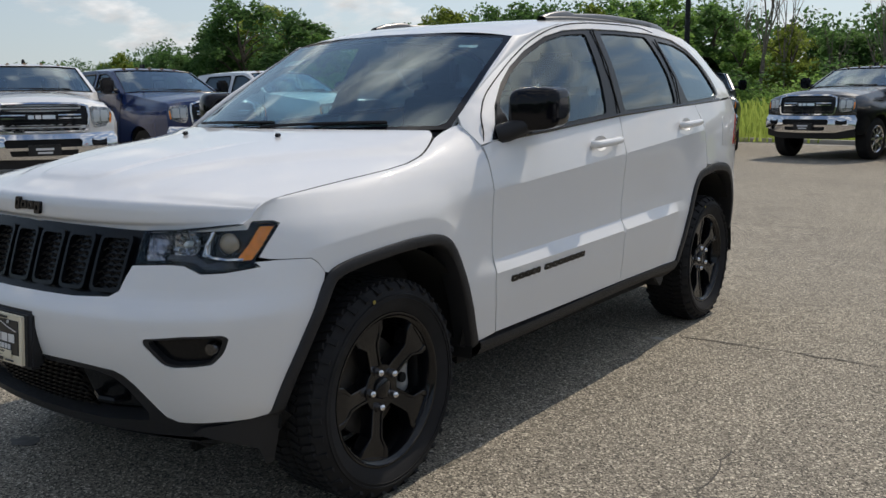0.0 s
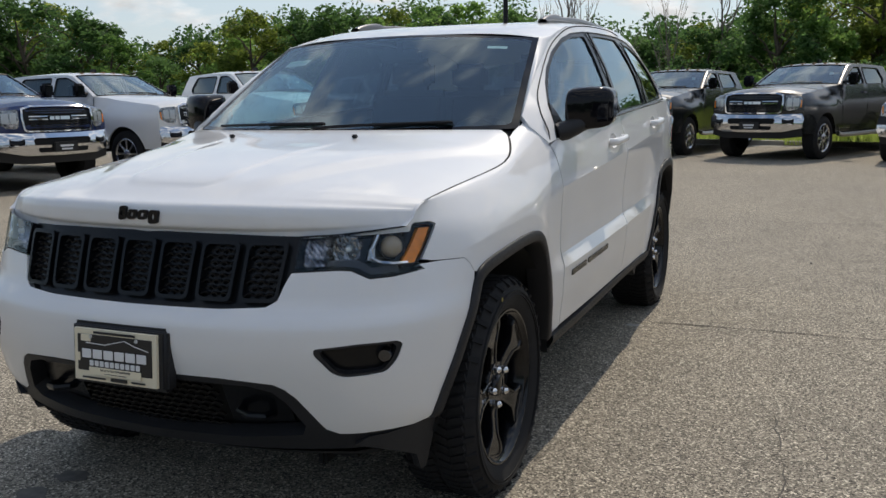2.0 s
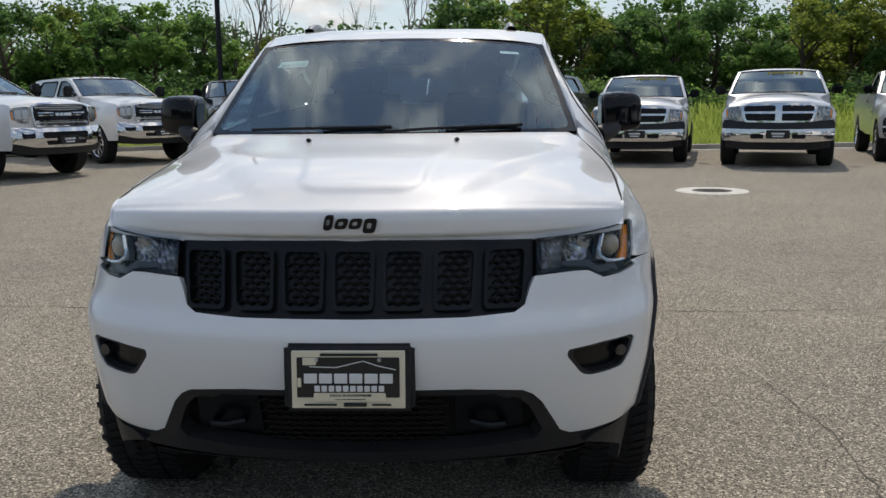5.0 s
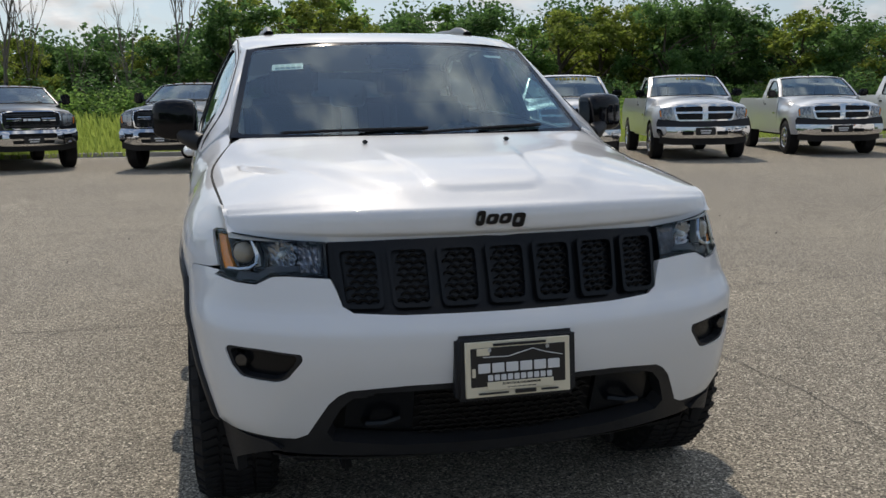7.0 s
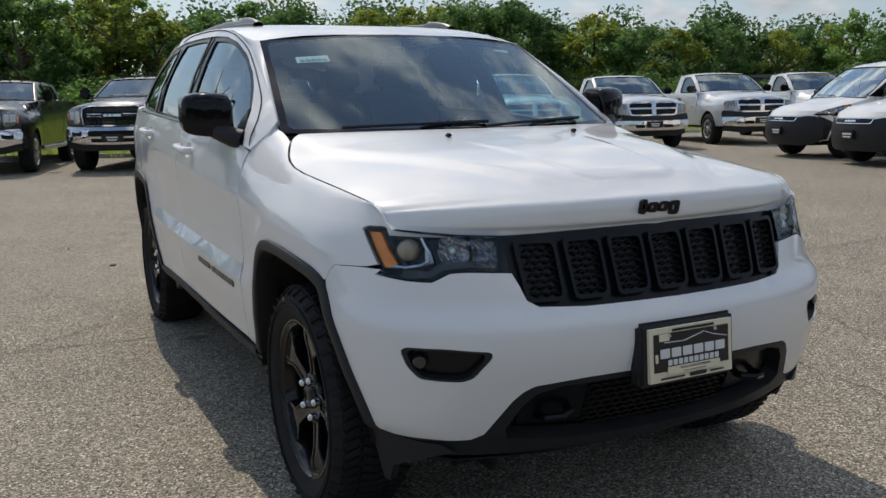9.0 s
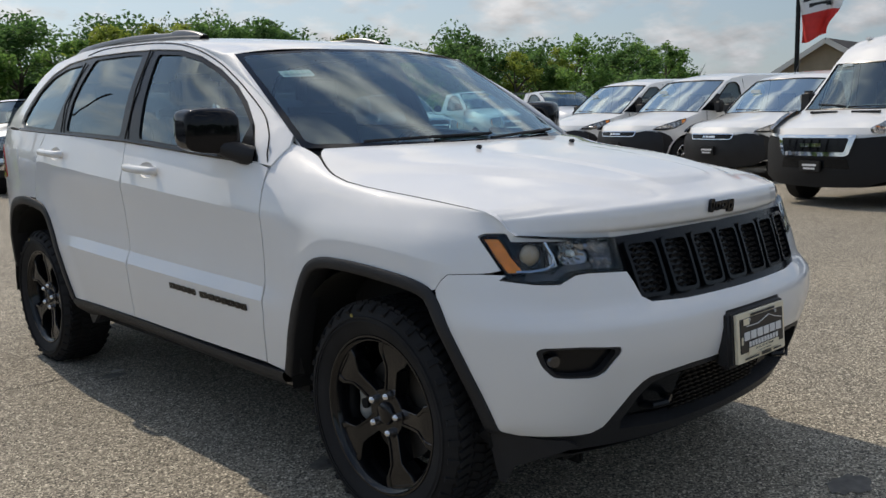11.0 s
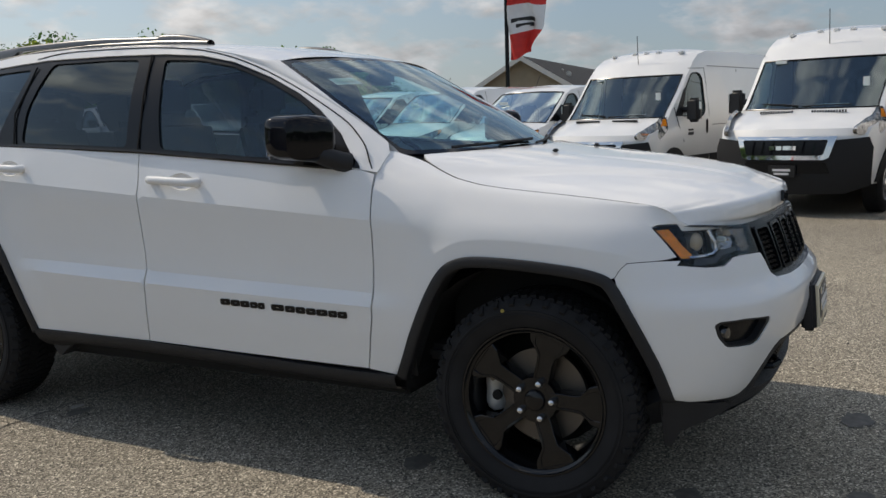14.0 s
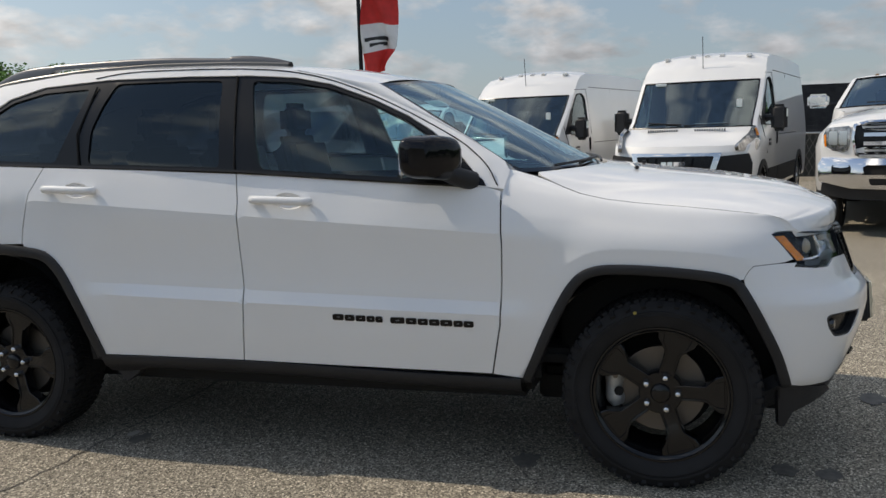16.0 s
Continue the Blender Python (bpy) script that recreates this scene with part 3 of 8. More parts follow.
az = -63.0
while az < 61.5:
    for row, (extra, scale_h) in enumerate(((0.0, 1.0), (9.0, 0.95))):
        d = far_off(az) + extra + rnd.uniform(-2.5, 2.5)
        a = radians(az + rnd.uniform(-0.9, 0.9) + row * 1.1)
        h = (1.3 + sky_line(az + row * 1.1) * d) * rnd.uniform(0.84, 1.0) * scale_h
        k = rnd.choice((1, 4, 4, 1, 3, 5)) if az > 25 or az < -35 else rnd.randrange(len(TREES))
        s = max(h / 7.0, 0.3)
        m = Matrix.Translation((math.sin(a) * d, math.cos(a) * d - 2.5, 0)) @ Matrix.Rotation(rnd.uniform(0, 6.28), 4, "Z") @ Matrix.Diagonal((s * rnd.uniform(0.95, 1.35), s * rnd.uniform(0.95, 1.35), s, 1))
        src = TREES[k]
        if used[k]:
            t = copy_thing(src, Matrix())
        else:
            t, used[k] = src, True
        t.matrix_world = m
    az += 2.3 if far_off(az) < 70 else 1.9
BARE = [make_bare(3, 7.5), make_bare(4, 6.5)]
for k, (a, d, s) in enumerate(((-13.1, 46, 1.12), (-12.0, 46, 1.12), (-14.2, 50, 0.9), (-6.4, 46, 1.0), (-3.5, 46, 1.08), (-9.4, 48, 0.75))):
    t = BARE[k % 2] if k < 2 else copy_thing(BARE[k % 2], Matrix())
    t.matrix_world = Matrix.Translation((math.sin(radians(a)) * d, math.cos(radians(a)) * d - 2.5, 0)) @ Matrix.Rotation(k * 1.3, 4, "Z") @ Matrix.Diagonal((s, s, s, 1))
SHRUBS = [make_shrub(21, 2.0, LEAF), make_shrub(22, 1.6, LEAF), make_shrub(23, 2.4, LEAF_DARK)]
taken = [False] * 3
az = -60.0
while az < 60:
    d = far_off(az) - rnd.uniform(3.0, 6.5)
    k = rnd.randrange(3)
    s = rnd.uniform(0.8, 1.25) * (1.0 if d < 60 else 1.5)
    t = copy_thing(SHRUBS[k], Matrix()) if taken[k] else SHRUBS[k]
    taken[k] = True
    t.matrix_world = Matrix.Translation((math.sin(radians(az)) * d, math.cos(radians(az)) * d - 2.5, 0)) @ Matrix.Rotation(rnd.uniform(0, 6.28), 4, "Z") @ Matrix.Diagonal((s * 1.4, s * 1.4, s, 1))
    az += 1.5
# thick wood behind the first trees
rnd2 = random.Random(9)
centres = []
for _ in range(1500):
    a = rnd2.uniform(-63, 61)
    d = far_off(a) + rnd2.uniform(9, 16)
    top = (1.3 + sky_line(a) * d) * 0.88
    centres.append((Vector((math.sin(radians(a)) * d, math.cos(radians(a)) * d - 2.5, rnd2.uniform(0.1, max(top, 0.8)))), 1.0))
v, f = leaves(rnd2, centres, 100, 0.165, 0.80)
tagged(link("far_wood", v, f, LEAF_DARK, None, smooth=False), "dense dark green wood behind the trees", "wood", kind="stuff")
# the wood goes on round the rest of the lot
centres = []
for _ in range(1300):
    a = radians(rnd2.uniform(112, 262))
    d = 78 + rnd2.uniform(-3, 4)
    centres.append((Vector((math.sin(a) * d, math.cos(a) * d, rnd2.uniform(0.2, 1.0) ** 0.7 * (5.5 + 1.5 * math.sin(a * 9) + math.sin(a * 31)))), 1.6))
v, f = leaves(rnd2, centres, 16, 0.75, 0.75)
tagged(link("wood_beyond", v, f, LEAF_DARK, None, smooth=False), "dense green wood round the lot", "wood", kind="stuff")
# tall weeds and mown grass of the field
rnd3 = random.Random(19)
verts, faces = [], []
for _ in range(60000):
    a = radians(rnd3.uniform(-50, 58))
    near = rnd3.random() ** 1.6
    d = 23.5 + near * (far_off(math.degrees(a)) - 27)
    x, y = math.sin(a) * d, math.cos(a) * d - 2.5
    if y < 21.6 + (1.6 if -10 < x < 1 else 0) or (x < -10 and y < 24):
        continue
    deep = max(0.0, y - 23.0)
    h = rnd3.uniform(0.10, 0.28) + min(deep / 9.0, 1.0) * rnd3.uniform(0.15, 1.05)
    w = 0.010 + 0.018 * rnd3.random() + 0.012 * min(deep / 9.0, 1.0)
    t = rnd3.uniform(0, 6.28)
    lx, ly = rnd3.gauss(0, 0.25) * h, rnd3.gauss(0, 0.25) * h
    k = len(verts)
    verts += [(x - w * math.cos(t), y - w * math.sin(t), 0.03), (x + w * math.cos(t), y + w * math.sin(t), 0.03), (x + lx + 0.4 * w, y + ly, 0.03 + h), (x + lx - 0.4 * w, y + ly, 0.03 + h * 0.96)]
    faces.append((k, k + 1, k + 2, k + 3))
tagged(link("field_grass", verts, faces, WEED, None, smooth=False), "tall yellow-green grass and weeds", "grass", kind="stuff")


# ---- light pole, flag and buildings ----
pole = empty("light_pole", Matrix.Translation((-6.9, 23.0, 0)), "thin dark metal light pole by the grass", "pole")
part("shaft", tube([(0, 0, 0), (0, 0, 9)], [0.085, 0.06], 10), BLACK_SATIN, pole)
part("pole_base", brick((-0.2, -0.2, 0), (0.2, 0.2, 0.5), 0.03), CONCRETE, pole)

FLAG_RED = material("flag_red", (0.62, 0.035, 0.03), 0.7, scale=4, amount=0.12)
FLAG_WHITE = material("flag_white", (0.78, 0.78, 0.78), 0.7, scale=4, amount=0.04)
flag = empty("flag_pole", Matrix.Translation((26.2, 11.4, 0)), "dark pole with a red and white cloth banner", "flag")
part("shaft", tube([(0, 0, 0), (0, 0, 7.5)], 0.075, 10), BLACK_SATIN, flag)
right_way = Vector((0.37, -0.93, 0))
for z0, z1, mat, nm in ((3.2, 4.15, FLAG_RED, "red_band"), (4.15, 5.15, FLAG_WHITE, "white_band"), (5.15, 6.6, FLAG_RED, "upper_red_band")):
    rows = []
    for z in np.linspace(z0, z1, 8):
        row = []
        for u in np.linspace(0, 1.35, 16):
            drop = 0.42 * u * (1 - ease(3.2, 5.0, z)) * -1 + 0.10 * math.sin(u * 5 + z * 1.6)
            p = right_way * (0.08 + u * (0.55 + 0.4 * ease(3.2, 4.4, z))) + Vector((0.16 * math.sin(u * 6 + z * 2.2), 0.05 * math.sin(u * 7), z - drop * 0.5))
            row.append(p)
        rows.append(row)
    band = grid(nm, rows, mat, flag, sharp=90)
for z, u0, u1 in ((4.62, 0.2, 1.1), (4.42, 0.35, 1.0)):
    rows = [[right_way * (0.08 + u * 0.93) + Vector((0.16 * math.sin(u * 6 + z * 2.2) - 0.02, 0.05 * math.sin(u * 7), zz - 0.05 * math.sin(u * 5 + z * 1.6))) for u in np.linspace(u0, u1, 14)] for zz in (z - 0.07, z + 0.07)]
    grid("print_bar", rows, INK, flag)

SIDING = material("tan_siding", (0.30, 0.25, 0.18), 0.8, scale=2, amount=0.08)
SHINGLE = material("dark_shingle", (0.030, 0.029, 0.030), 0.9, scale=5, amount=0.35, fine=0.25, speckle=40)
TRIM = material("pale_trim", (0.62, 0.60, 0.56), 0.6)
house = empty("house", Matrix.Translation((38.3, 15.65, 0)) @ Matrix.Rotation(radians(6), 4, "Z"), "low tan building with a dark shingle gable roof", "house")
W2, D2, E2, A2 = 2.3, 22.0, 2.66, 4.12
bm = bmesh.new()
vs = [bm.verts.new(p) for p in ((0, -W2, 0), (0, W2, 0), (0, W2, E2), (0, 0, A2 - 0.12), (0, -W2, E2), (D2, -W2, 0), (D2, W2, 0), (D2, W2, E2), (D2, 0, A2 - 0.12), (D2, -W2, E2))]
for q in ((0, 1, 2, 3, 4), (9, 8, 7, 6, 5), (0, 4, 9, 5), (1, 6, 7, 2)):
    bm.faces.new([vs[i] for i in q])
wall = part("wall", bm, SIDING, house, smooth=False)
for k in range(26):
    z = 0.15 + k * 0.16
    half_w = W2 if z < E2 else W2 * (A2 - 0.12 - z) / (A2 - 0.12 - E2)
    if half_w > 0.1:
        part("siding_board", brick((-0.03, -half_w, z), (0.0, half_w, z + 0.145), 0), SIDING, wall, smooth=False)
for s in (-1, 1):
    bm = bmesh.new()
    a, b = Vector((-0.4, s * (W2 + 0.4), E2 - 0.14)), Vector((-0.4, 0, A2))
    q = [a, b, b + Vector((D2 + 0.8, 0, 0)), a + Vector((D2 + 0.8, 0, 0))]
    lo, hi = [bm.verts.new(p - Vector((0, 0, 0.06))) for p in q], [bm.verts.new(p + Vector((0, 0, 0.06))) for p in q]
    bm.faces.new(hi)
    bm.faces.new(lo[::-1])
    for i in range(4):
        bm.faces.new((lo[i], lo[(i + 1) % 4], hi[(i + 1) % 4], hi[i]))
    roof_part = part("roof", bm, SHINGLE, house, smooth=False)
    bm = bmesh.new()
    bar(bm, a + Vector((-0.03, 0, -0.05)), b + Vector((-0.03, 0, -0.05)), 0.05, 0.22, up=(0, 0, 1))
    part("verge_board", bm, TRIM, house, smooth=False)
for y in (-1.6, -0.9):
    part("roof_vent", brick((6.2 + y * 2, y - 0.12, 3.2), (6.44 + y * 2, y + 0.12, 3.2 + 0.75 + 0.3 * y), 0.05), TRIM, house)
shed = empty("low_building", Matrix.Translation((19.0, -5.6, 0)), "low building with a long dark shingle roof", "building")
part("wall", brick((0.6, -11, 0), (6, 7, 1.0), 0.02), SIDING, shed)
for k in range(12):
    t = k / 12
    part("shingle_course", brick((0.0 + t * 2.2, -11.4, 0.92 + t * 1.25), (0.35 + t * 2.2, 7.4, 1.06 + t * 1.25), 0.01), SHINGLE, shed)
part("roof_ridge", brick((2.3, -11.4, 2.0), (5.0, 7.4, 2.2), 0.02), SHINGLE, shed)
part("gutter", brick((-0.12, -11.4, 0.86), (0.0, 7.4, 0.98), 0.02), TRIM, shed)
fence = empty("lattice_fence", Matrix.Translation((17.2, -5.6, 0)), "grey slatted chain-link fence before the building", "fence")
for k in range(8):
    part("post", tube([(0, -10 + k * 2.3, 0), (0, -10 + k * 2.3, 1.05)], 0.035, 8), STEEL, fence)
part("top_rail", tube([(0, -10, 1.02), (0, 6.2, 1.02)], 0.022, 6), STEEL, fence)
bm = bmesh.new()
for k in range(116):
    y = -10 + k * 0.14
    bar(bm, (0.01, y, 0.05), (0.01, y + 0.5, 1.0), 0.012, 0.02, up=(1, 0, 0))
    bar(bm, (-0.01, y + 0.5, 0.05), (-0.01, y, 1.0), 0.012, 0.02, up=(1, 0, 0))
tagged(part("lattice", bm, material("fence_grey", (0.16, 0.15, 0.13), 0.7), fence, smooth=False), kind="stuff")
part("fence_screen", brick((0.03, -10, 0.05), (0.04, 6.2, 1.0), 0), material("fence_dark", (0.06, 0.06, 0.055), 0.9), fence, smooth=False)
shed2 = empty("grey_store", Matrix.Translation((36.0, 40.0, 0)) @ Matrix.Rotation(radians(-35), 4, "Z"), "long low grey metal building before the wood", "building")
part("wall", brick((-12, 0, 0), (10, 6, 2.3), 0.03), material("grey_metal_wall", (0.16, 0.16, 0.15), 0.7, scale=3, amount=0.1), shed2)
part("roof", brick((-12.3, -0.3, 2.3), (10.3, 6.3, 2.5), 0.03), material("grey_metal_roof", (0.20, 0.20, 0.20), 0.6), shed2)

# ---- the white sport utility vehicle ----
REAR = 2.945      # wheelbase
HUB = 0.362       # hub height
PLAN = [Vector(p) for p in ((0, -0.805), (0.18, -0.800), (0.38, -0.776), (0.58, -0.716), (0.70, -0.65), (0.79, -0.565), (0.842, -0.46),
        (0.871, -0.33), (0.889, -0.12), (0.898, 0.25), (0.912, 0.7), (0.924, 1.3), (0.930, 2.0), (0.928, 2.6), (0.919, 3.0), (0.895, 3.25),
        (0.84, 3.5), (0.74, 3.68), (0.55, 3.80), (0.3, 3.86), (0, 3.88))]
_line = curve_through(PLAN, 12)
_q = np.concatenate(([0], np.cumsum([(b - a).length for a, b in zip(_line, _line[1:])])))
_px, _py = np.array([p.x for p in _line]), np.array([p.y for p in _line])
_half = int(np.argmax(_px))
nose_dy = lerp_table(((0.26, 0.15), (0.34, 0.11), (0.41, 0.07), (0.50, 0.035), (0.58, 0.010), (0.64, -0.002), (0.71, 0.0), (0.733, 0.022),
                      (0.763, 0.048), (0.82, 0.066), (0.88, 0.086), (0.95, 0.112), (1.05, 0.16)))
low_dy = lerp_table(((0.26, 0.12), (0.34, 0.07), (0.41, 0.03), (0.50, 0.012), (0.58, 0.0), (0.66, 0.0)))


def front_dy(z, x=0.8):
    """How far the nose leans back at a height, more so towards its corners."""
    w = ease(0.56, 0.80, abs(x))
    if z < 0.64:
        return nose_dy(z) + (low_dy(z) - nose_dy(z)) * w
    return nose_dy(z) * (1 + 0.42 * ease(0.69, 0.84, abs(x)) * ease(0.72, 0.82, z))



side_dx = lerp_table(((0.28, -0.075), (0.42, -0.032), (0.55, -0.012), (0.69, 0.0), (1.03, 0.0), (1.10, -0.019), (1.2, -0.047), (1.30, -0.077)))
band_dx = lerp_table(((0.52, 0.0), (0.66, 0.005), (0.69, 0.008), (0.738, -0.020), (0.80, -0.022), (0.92, -0.014), (1.03, 0.0)))
hood_x = lerp_table(((-0.47, 0.760), (-0.42, 0.766), (-0.3, 0.775), (-0.1, 0.792), (0.0, 0.799), (0.1, 0.804), (0.20, 0.804), (0.27, 0.797), (0.33, 0.783), (0.38, 0.765), (0.42, 0.748), (0.45, 0.733), (0.475, 0.70)))
hood_z = lerp_table(((-0.473, 0.963), (-0.46, 0.980), (-0.445, 1.000), (-0.42, 1.016), (-0.38, 1.027), (-0.3, 1.036), (-0.2, 1.048), (-0.1, 1.059), (0.0, 1.069), (0.1, 1.079), (0.2, 1.092), (0.3, 1.114), (0.36, 1.136), (0.42, 1.160), (0.475, 1.180)))
# the fender's inner edge: along the hood, then up to the foot of the windscreen
rim_x = lerp_table(((-0.47, 0.760), (-0.42, 0.766), (-0.3, 0.775), (-0.1, 0.792), (0.0, 0.799), (0.1, 0.804), (0.20, 0.804), (0.27, 0.797), (0.33, 0.783), (0.38, 0.765), (0.42, 0.748), (0.45, 0.737), (0.50, 0.732), (0.56, 0.735), (0.66, 0.72)))
rim_z = lerp_table(((-0.473, 0.963), (-0.46, 0.980), (-0.445, 1.000), (-0.42, 1.016), (-0.38, 1.027), (-0.3, 1.036), (-0.2, 1.048), (-0.1, 1.059), (0.0, 1.069), (0.1, 1.079), (0.2, 1.092), (0.3, 1.114), (0.36, 1.136), (0.42, 1.160), (0.47, 1.178), (0.56, 1.205), (0.66, 1.25)))
# the brow over the front wheel arch
BROW = ((-0.42, 0.850), (-0.36, 0.866), (-0.28, 0.884), (-0.18, 0.899), (-0.06, 0.910), (0.06, 0.917), (0.15, 0.918), (0.22, 0.912), (0.27, 0.898), (0.32, 0.872), (0.36, 0.840), (0.42, 0.77))
brow_z = lerp_table(BROW)
belt_z = lerp_table(((0.4, 1.165), (0.66, 1.15), (1.69, 1.225), (2.61, 1.265), (3.1, 1.285), (3.6, 1.31)))


def q_x(x):
    """The length along the plan from the nose to a half width, before the widest place."""
    return float(np.interp(abs(x), _px[:_half], _q[:_half])) * (1 if x >= 0 else -1)


def q_y(y):
    return float(np.interp(y, _py, _q))


def body(q, z, pull=None):
    """The outer skin below the belt line: q along the plan from the nose, z the height."""
    s, a = (1 if q >= 0 else -1), abs(q)
    x, y = float(np.interp(a, _q, _px)), float(np.interp(a, _q, _py))
    wf = 1 - ease(-0.62, 0.05, y)
    yy = y + front_dy(z, x) * (1 - ease(-0.5, 0.15, y))
    if y > 3.0:
        yy -= 0.05 * ease(3.2, 3.8, y) * ease(1.0, 1.3, z)
    ws = ease(0.55, 0.92, x)
    wb = ease(0.30, 0.75, y) * (1 - ease(2.15, 2.55, y))
    zc = z - 0.03 * (y - 1.65)
    zs = z if z < 0.8 else z - (0.072 * (max(y, 0.3) - 1.65) + 0.018) * ease(0.8, 0.95, z)
    xx = x + ws * side_dx(zs) + ws * wb * band_dx(zc)
    # raised ledges round the wheel arches, the front one with a crisp brow
    far = math.hypot((yy - REAR) * 0.98, z - HUB)
    if far < 0.685:
        xx += 0.006 * (1 - ease(0.621, 0.665, far))
    if y < 0.6:
        above = z - brow_z(yy)
        xx += 0.013 * ease(-0.45, -0.22, yy) * (1 - ease(0.24, 0.50, yy)) * min(max(1 - above / 0.14, 0.0), 1.0) ** 2 + 0.005 * ease(-0.62, -0.45, yy) * (1 - ease(-0.45, -0.22, yy)) * (z < 0.85)
    if y < 0.75:
        top = rim_z(yy)
        t = min(max((z - (top - 0.15)) / 0.15, 0.0), 1.0)
        if pull is None:
            pull = 1 - math.sqrt(max(0.0, 1 - t * t))
        xx -= (xx - rim_x(yy)) * pull * (1 - ease(0.56, 0.74, yy)) * ease(-0.60, -0.44, yy)
    if z < 0.41:
        xx -= 0.6 * (0.41 - z) * ease(0.6, 0.8, x) * (1 - ease(-0.35, 0.0, y))
    return Vector((s * xx, yy, z))


def side(y, z):
    return body(q_y(y), z)


def lamp_skin(q, z):
    return body(q, z, 0.25 * ease(0.86, 0.96, z))


def over_fender(y, h):
    """The fender's skin: up to 0.15 below its inner edge h is the height, above it the way round the shoulder, 0.20 long."""
    z = h
    for _ in range(3):
        base = rim_z(body(q_y(y), z, 0.0).y) - 0.15
        phi = min(max((h - base) / 0.20, 0.0), 1.0) * math.pi / 2
        flat = 0.18 * ease(0.05, 0.45, y)
        part_way = 2 * phi / math.pi
        z = h if phi <= 0 else base + 0.15 * (math.sin(phi) * (1 - flat) + part_way * flat)
    return body(q_y(y), z, (1 - math.cos(phi)) * (1 - flat) + part_way * flat)


def plan_of(y, z):
    """The y on the plan whose skin lies at y at the height z."""
    lo, hi = y - 0.30, y + 0.02
    for _ in range(30):
        mid = (lo + hi) / 2
        if body(q_y(mid), z, 0.0).y < y:
            lo = mid
        else:
            hi = mid
    return (lo + hi) / 2


def under_corner(y, z):
    """The deflector that hangs below the bumper's corner."""
    p = side(plan_of(y, 0.40), 0.40)
    return Vector((p.x - 0.006 - 0.20 * (0.40 - z), y, z))


def way_up(y, z):
    """The h of over_fender at a height near the lamp."""
    base = rim_z(body(q_y(y), z, 0.0).y) - 0.15
    return z if z <= base else base + 0.20 * 2 / math.pi * math.asin(min((z - base) / 0.15, 1.0))


def lifted(f, off):
    """The surface f moved outward by off."""
    def g(u, v):
        p = f(u, v)
        n = (f(u + 0.004, v) - p).cross(f(u, v + 0.004) - p).normalized()
        if n.dot(Vector((p.x, p.y - 1.6, 0))) < 0:
            n = -n
        return p + n * off
    return g


def lean(v):
    return 0.03 + 0.042 * ease(0.8, 0.95, v)


def along_crease(y, z):
    """The v of door_skin at a height."""
    v = z
    for _ in range(6):
        v = z - lean(v) * (y - 1.65)
    return v


def door_skin(y, v):
    """The doors' skin, with v running along their rising creases."""
    return side(y, v + lean(v) * (y - 1.65))


# greenhouse: from the belt line to the roof's edge
roof_edge_z = lerp_table(((0.50, 1.19), (0.575, 1.222), (0.62, 1.258), (0.75, 1.335), (0.9, 1.415), (1.05, 1.485), (1.2, 1.550), (1.35, 1.604), (1.5, 1.639), (1.76, 1.666), (2.2, 1.682), (2.6, 1.676), (3.0, 1.640), (3.3, 1.58), (3.6, 1.48)))
roof_edge_x = lerp_table(((0.50, 0.735), (0.62, 0.735), (0.9, 0.70), (1.2, 0.665), (1.5, 0.665), (1.76, 0.672), (2.4, 0.68), (3.0, 0.665), (3.3, 0.645), (3.6, 0.61)))
belt_x = lerp_table(((0.5, 0.80), (0.66, 0.862), (1.0, 0.872), (1.69, 0.878), (2.6, 0.872), (3.1, 0.85), (3.5, 0.79), (3.7, 0.72)))


def cabin_side(y, z):
    lo, hi = belt_z(y), max(roof_edge_z(y), belt_z(y) + 0.02)
    t = (z - lo) / (hi - lo)
    x = belt_x(y) + (roof_edge_x(y) - belt_x(y)) * t + 0.022 * max(0.0, 4 * t * (1 - t))
    return Vector((x, y, z))


ROOF_Y = ((1.085, 1.598), (1.2, 1.628), (1.35, 1.655), (1.6, 1.682), (1.9, 1.700), (2.3, 1.711), (2.7, 1.702), (3.1, 1.670), (3.4, 1.615), (3.66, 1.56))
roof_z = lerp_table(ROOF_Y)


def roof_rim(y):
    """The roof panel's side edge."""
    w = ease(1.10, 1.5, y)
    return Vector((0.640 + (roof_edge_x(1.5) - 0.640) * w, y, (1.572 + 0.20 * (y - 1.16)) * (1 - w) + roof_edge_z(y) * w)) if y < 1.5 else Vector((roof_edge_x(y), y, min(roof_edge_z(y), roof_z(y))))


def screen(u, v):
    """The windscreen: u across from -1 to 1, v up from 0 to 1."""
    w = 0.735 + (0.637 - 0.735) * v
    y = (0.300 + 0.250 * abs(u) ** 2.1) * (1 - v) + (1.085 + 0.062 * u * u) * v - 0.004 * 4 * v * (1 - v)
    z = (1.188 + 0.008 * u * u) * (1 - v) + (1.600 - 0.030 * u * u) * v + 0.004 * 4 * v * (1 - v)
    return Vector((u * w, y, z))


def _moved(bm, vec):
    bmesh.ops.translate(bm, verts=bm.verts, vec=vec)
    return bm


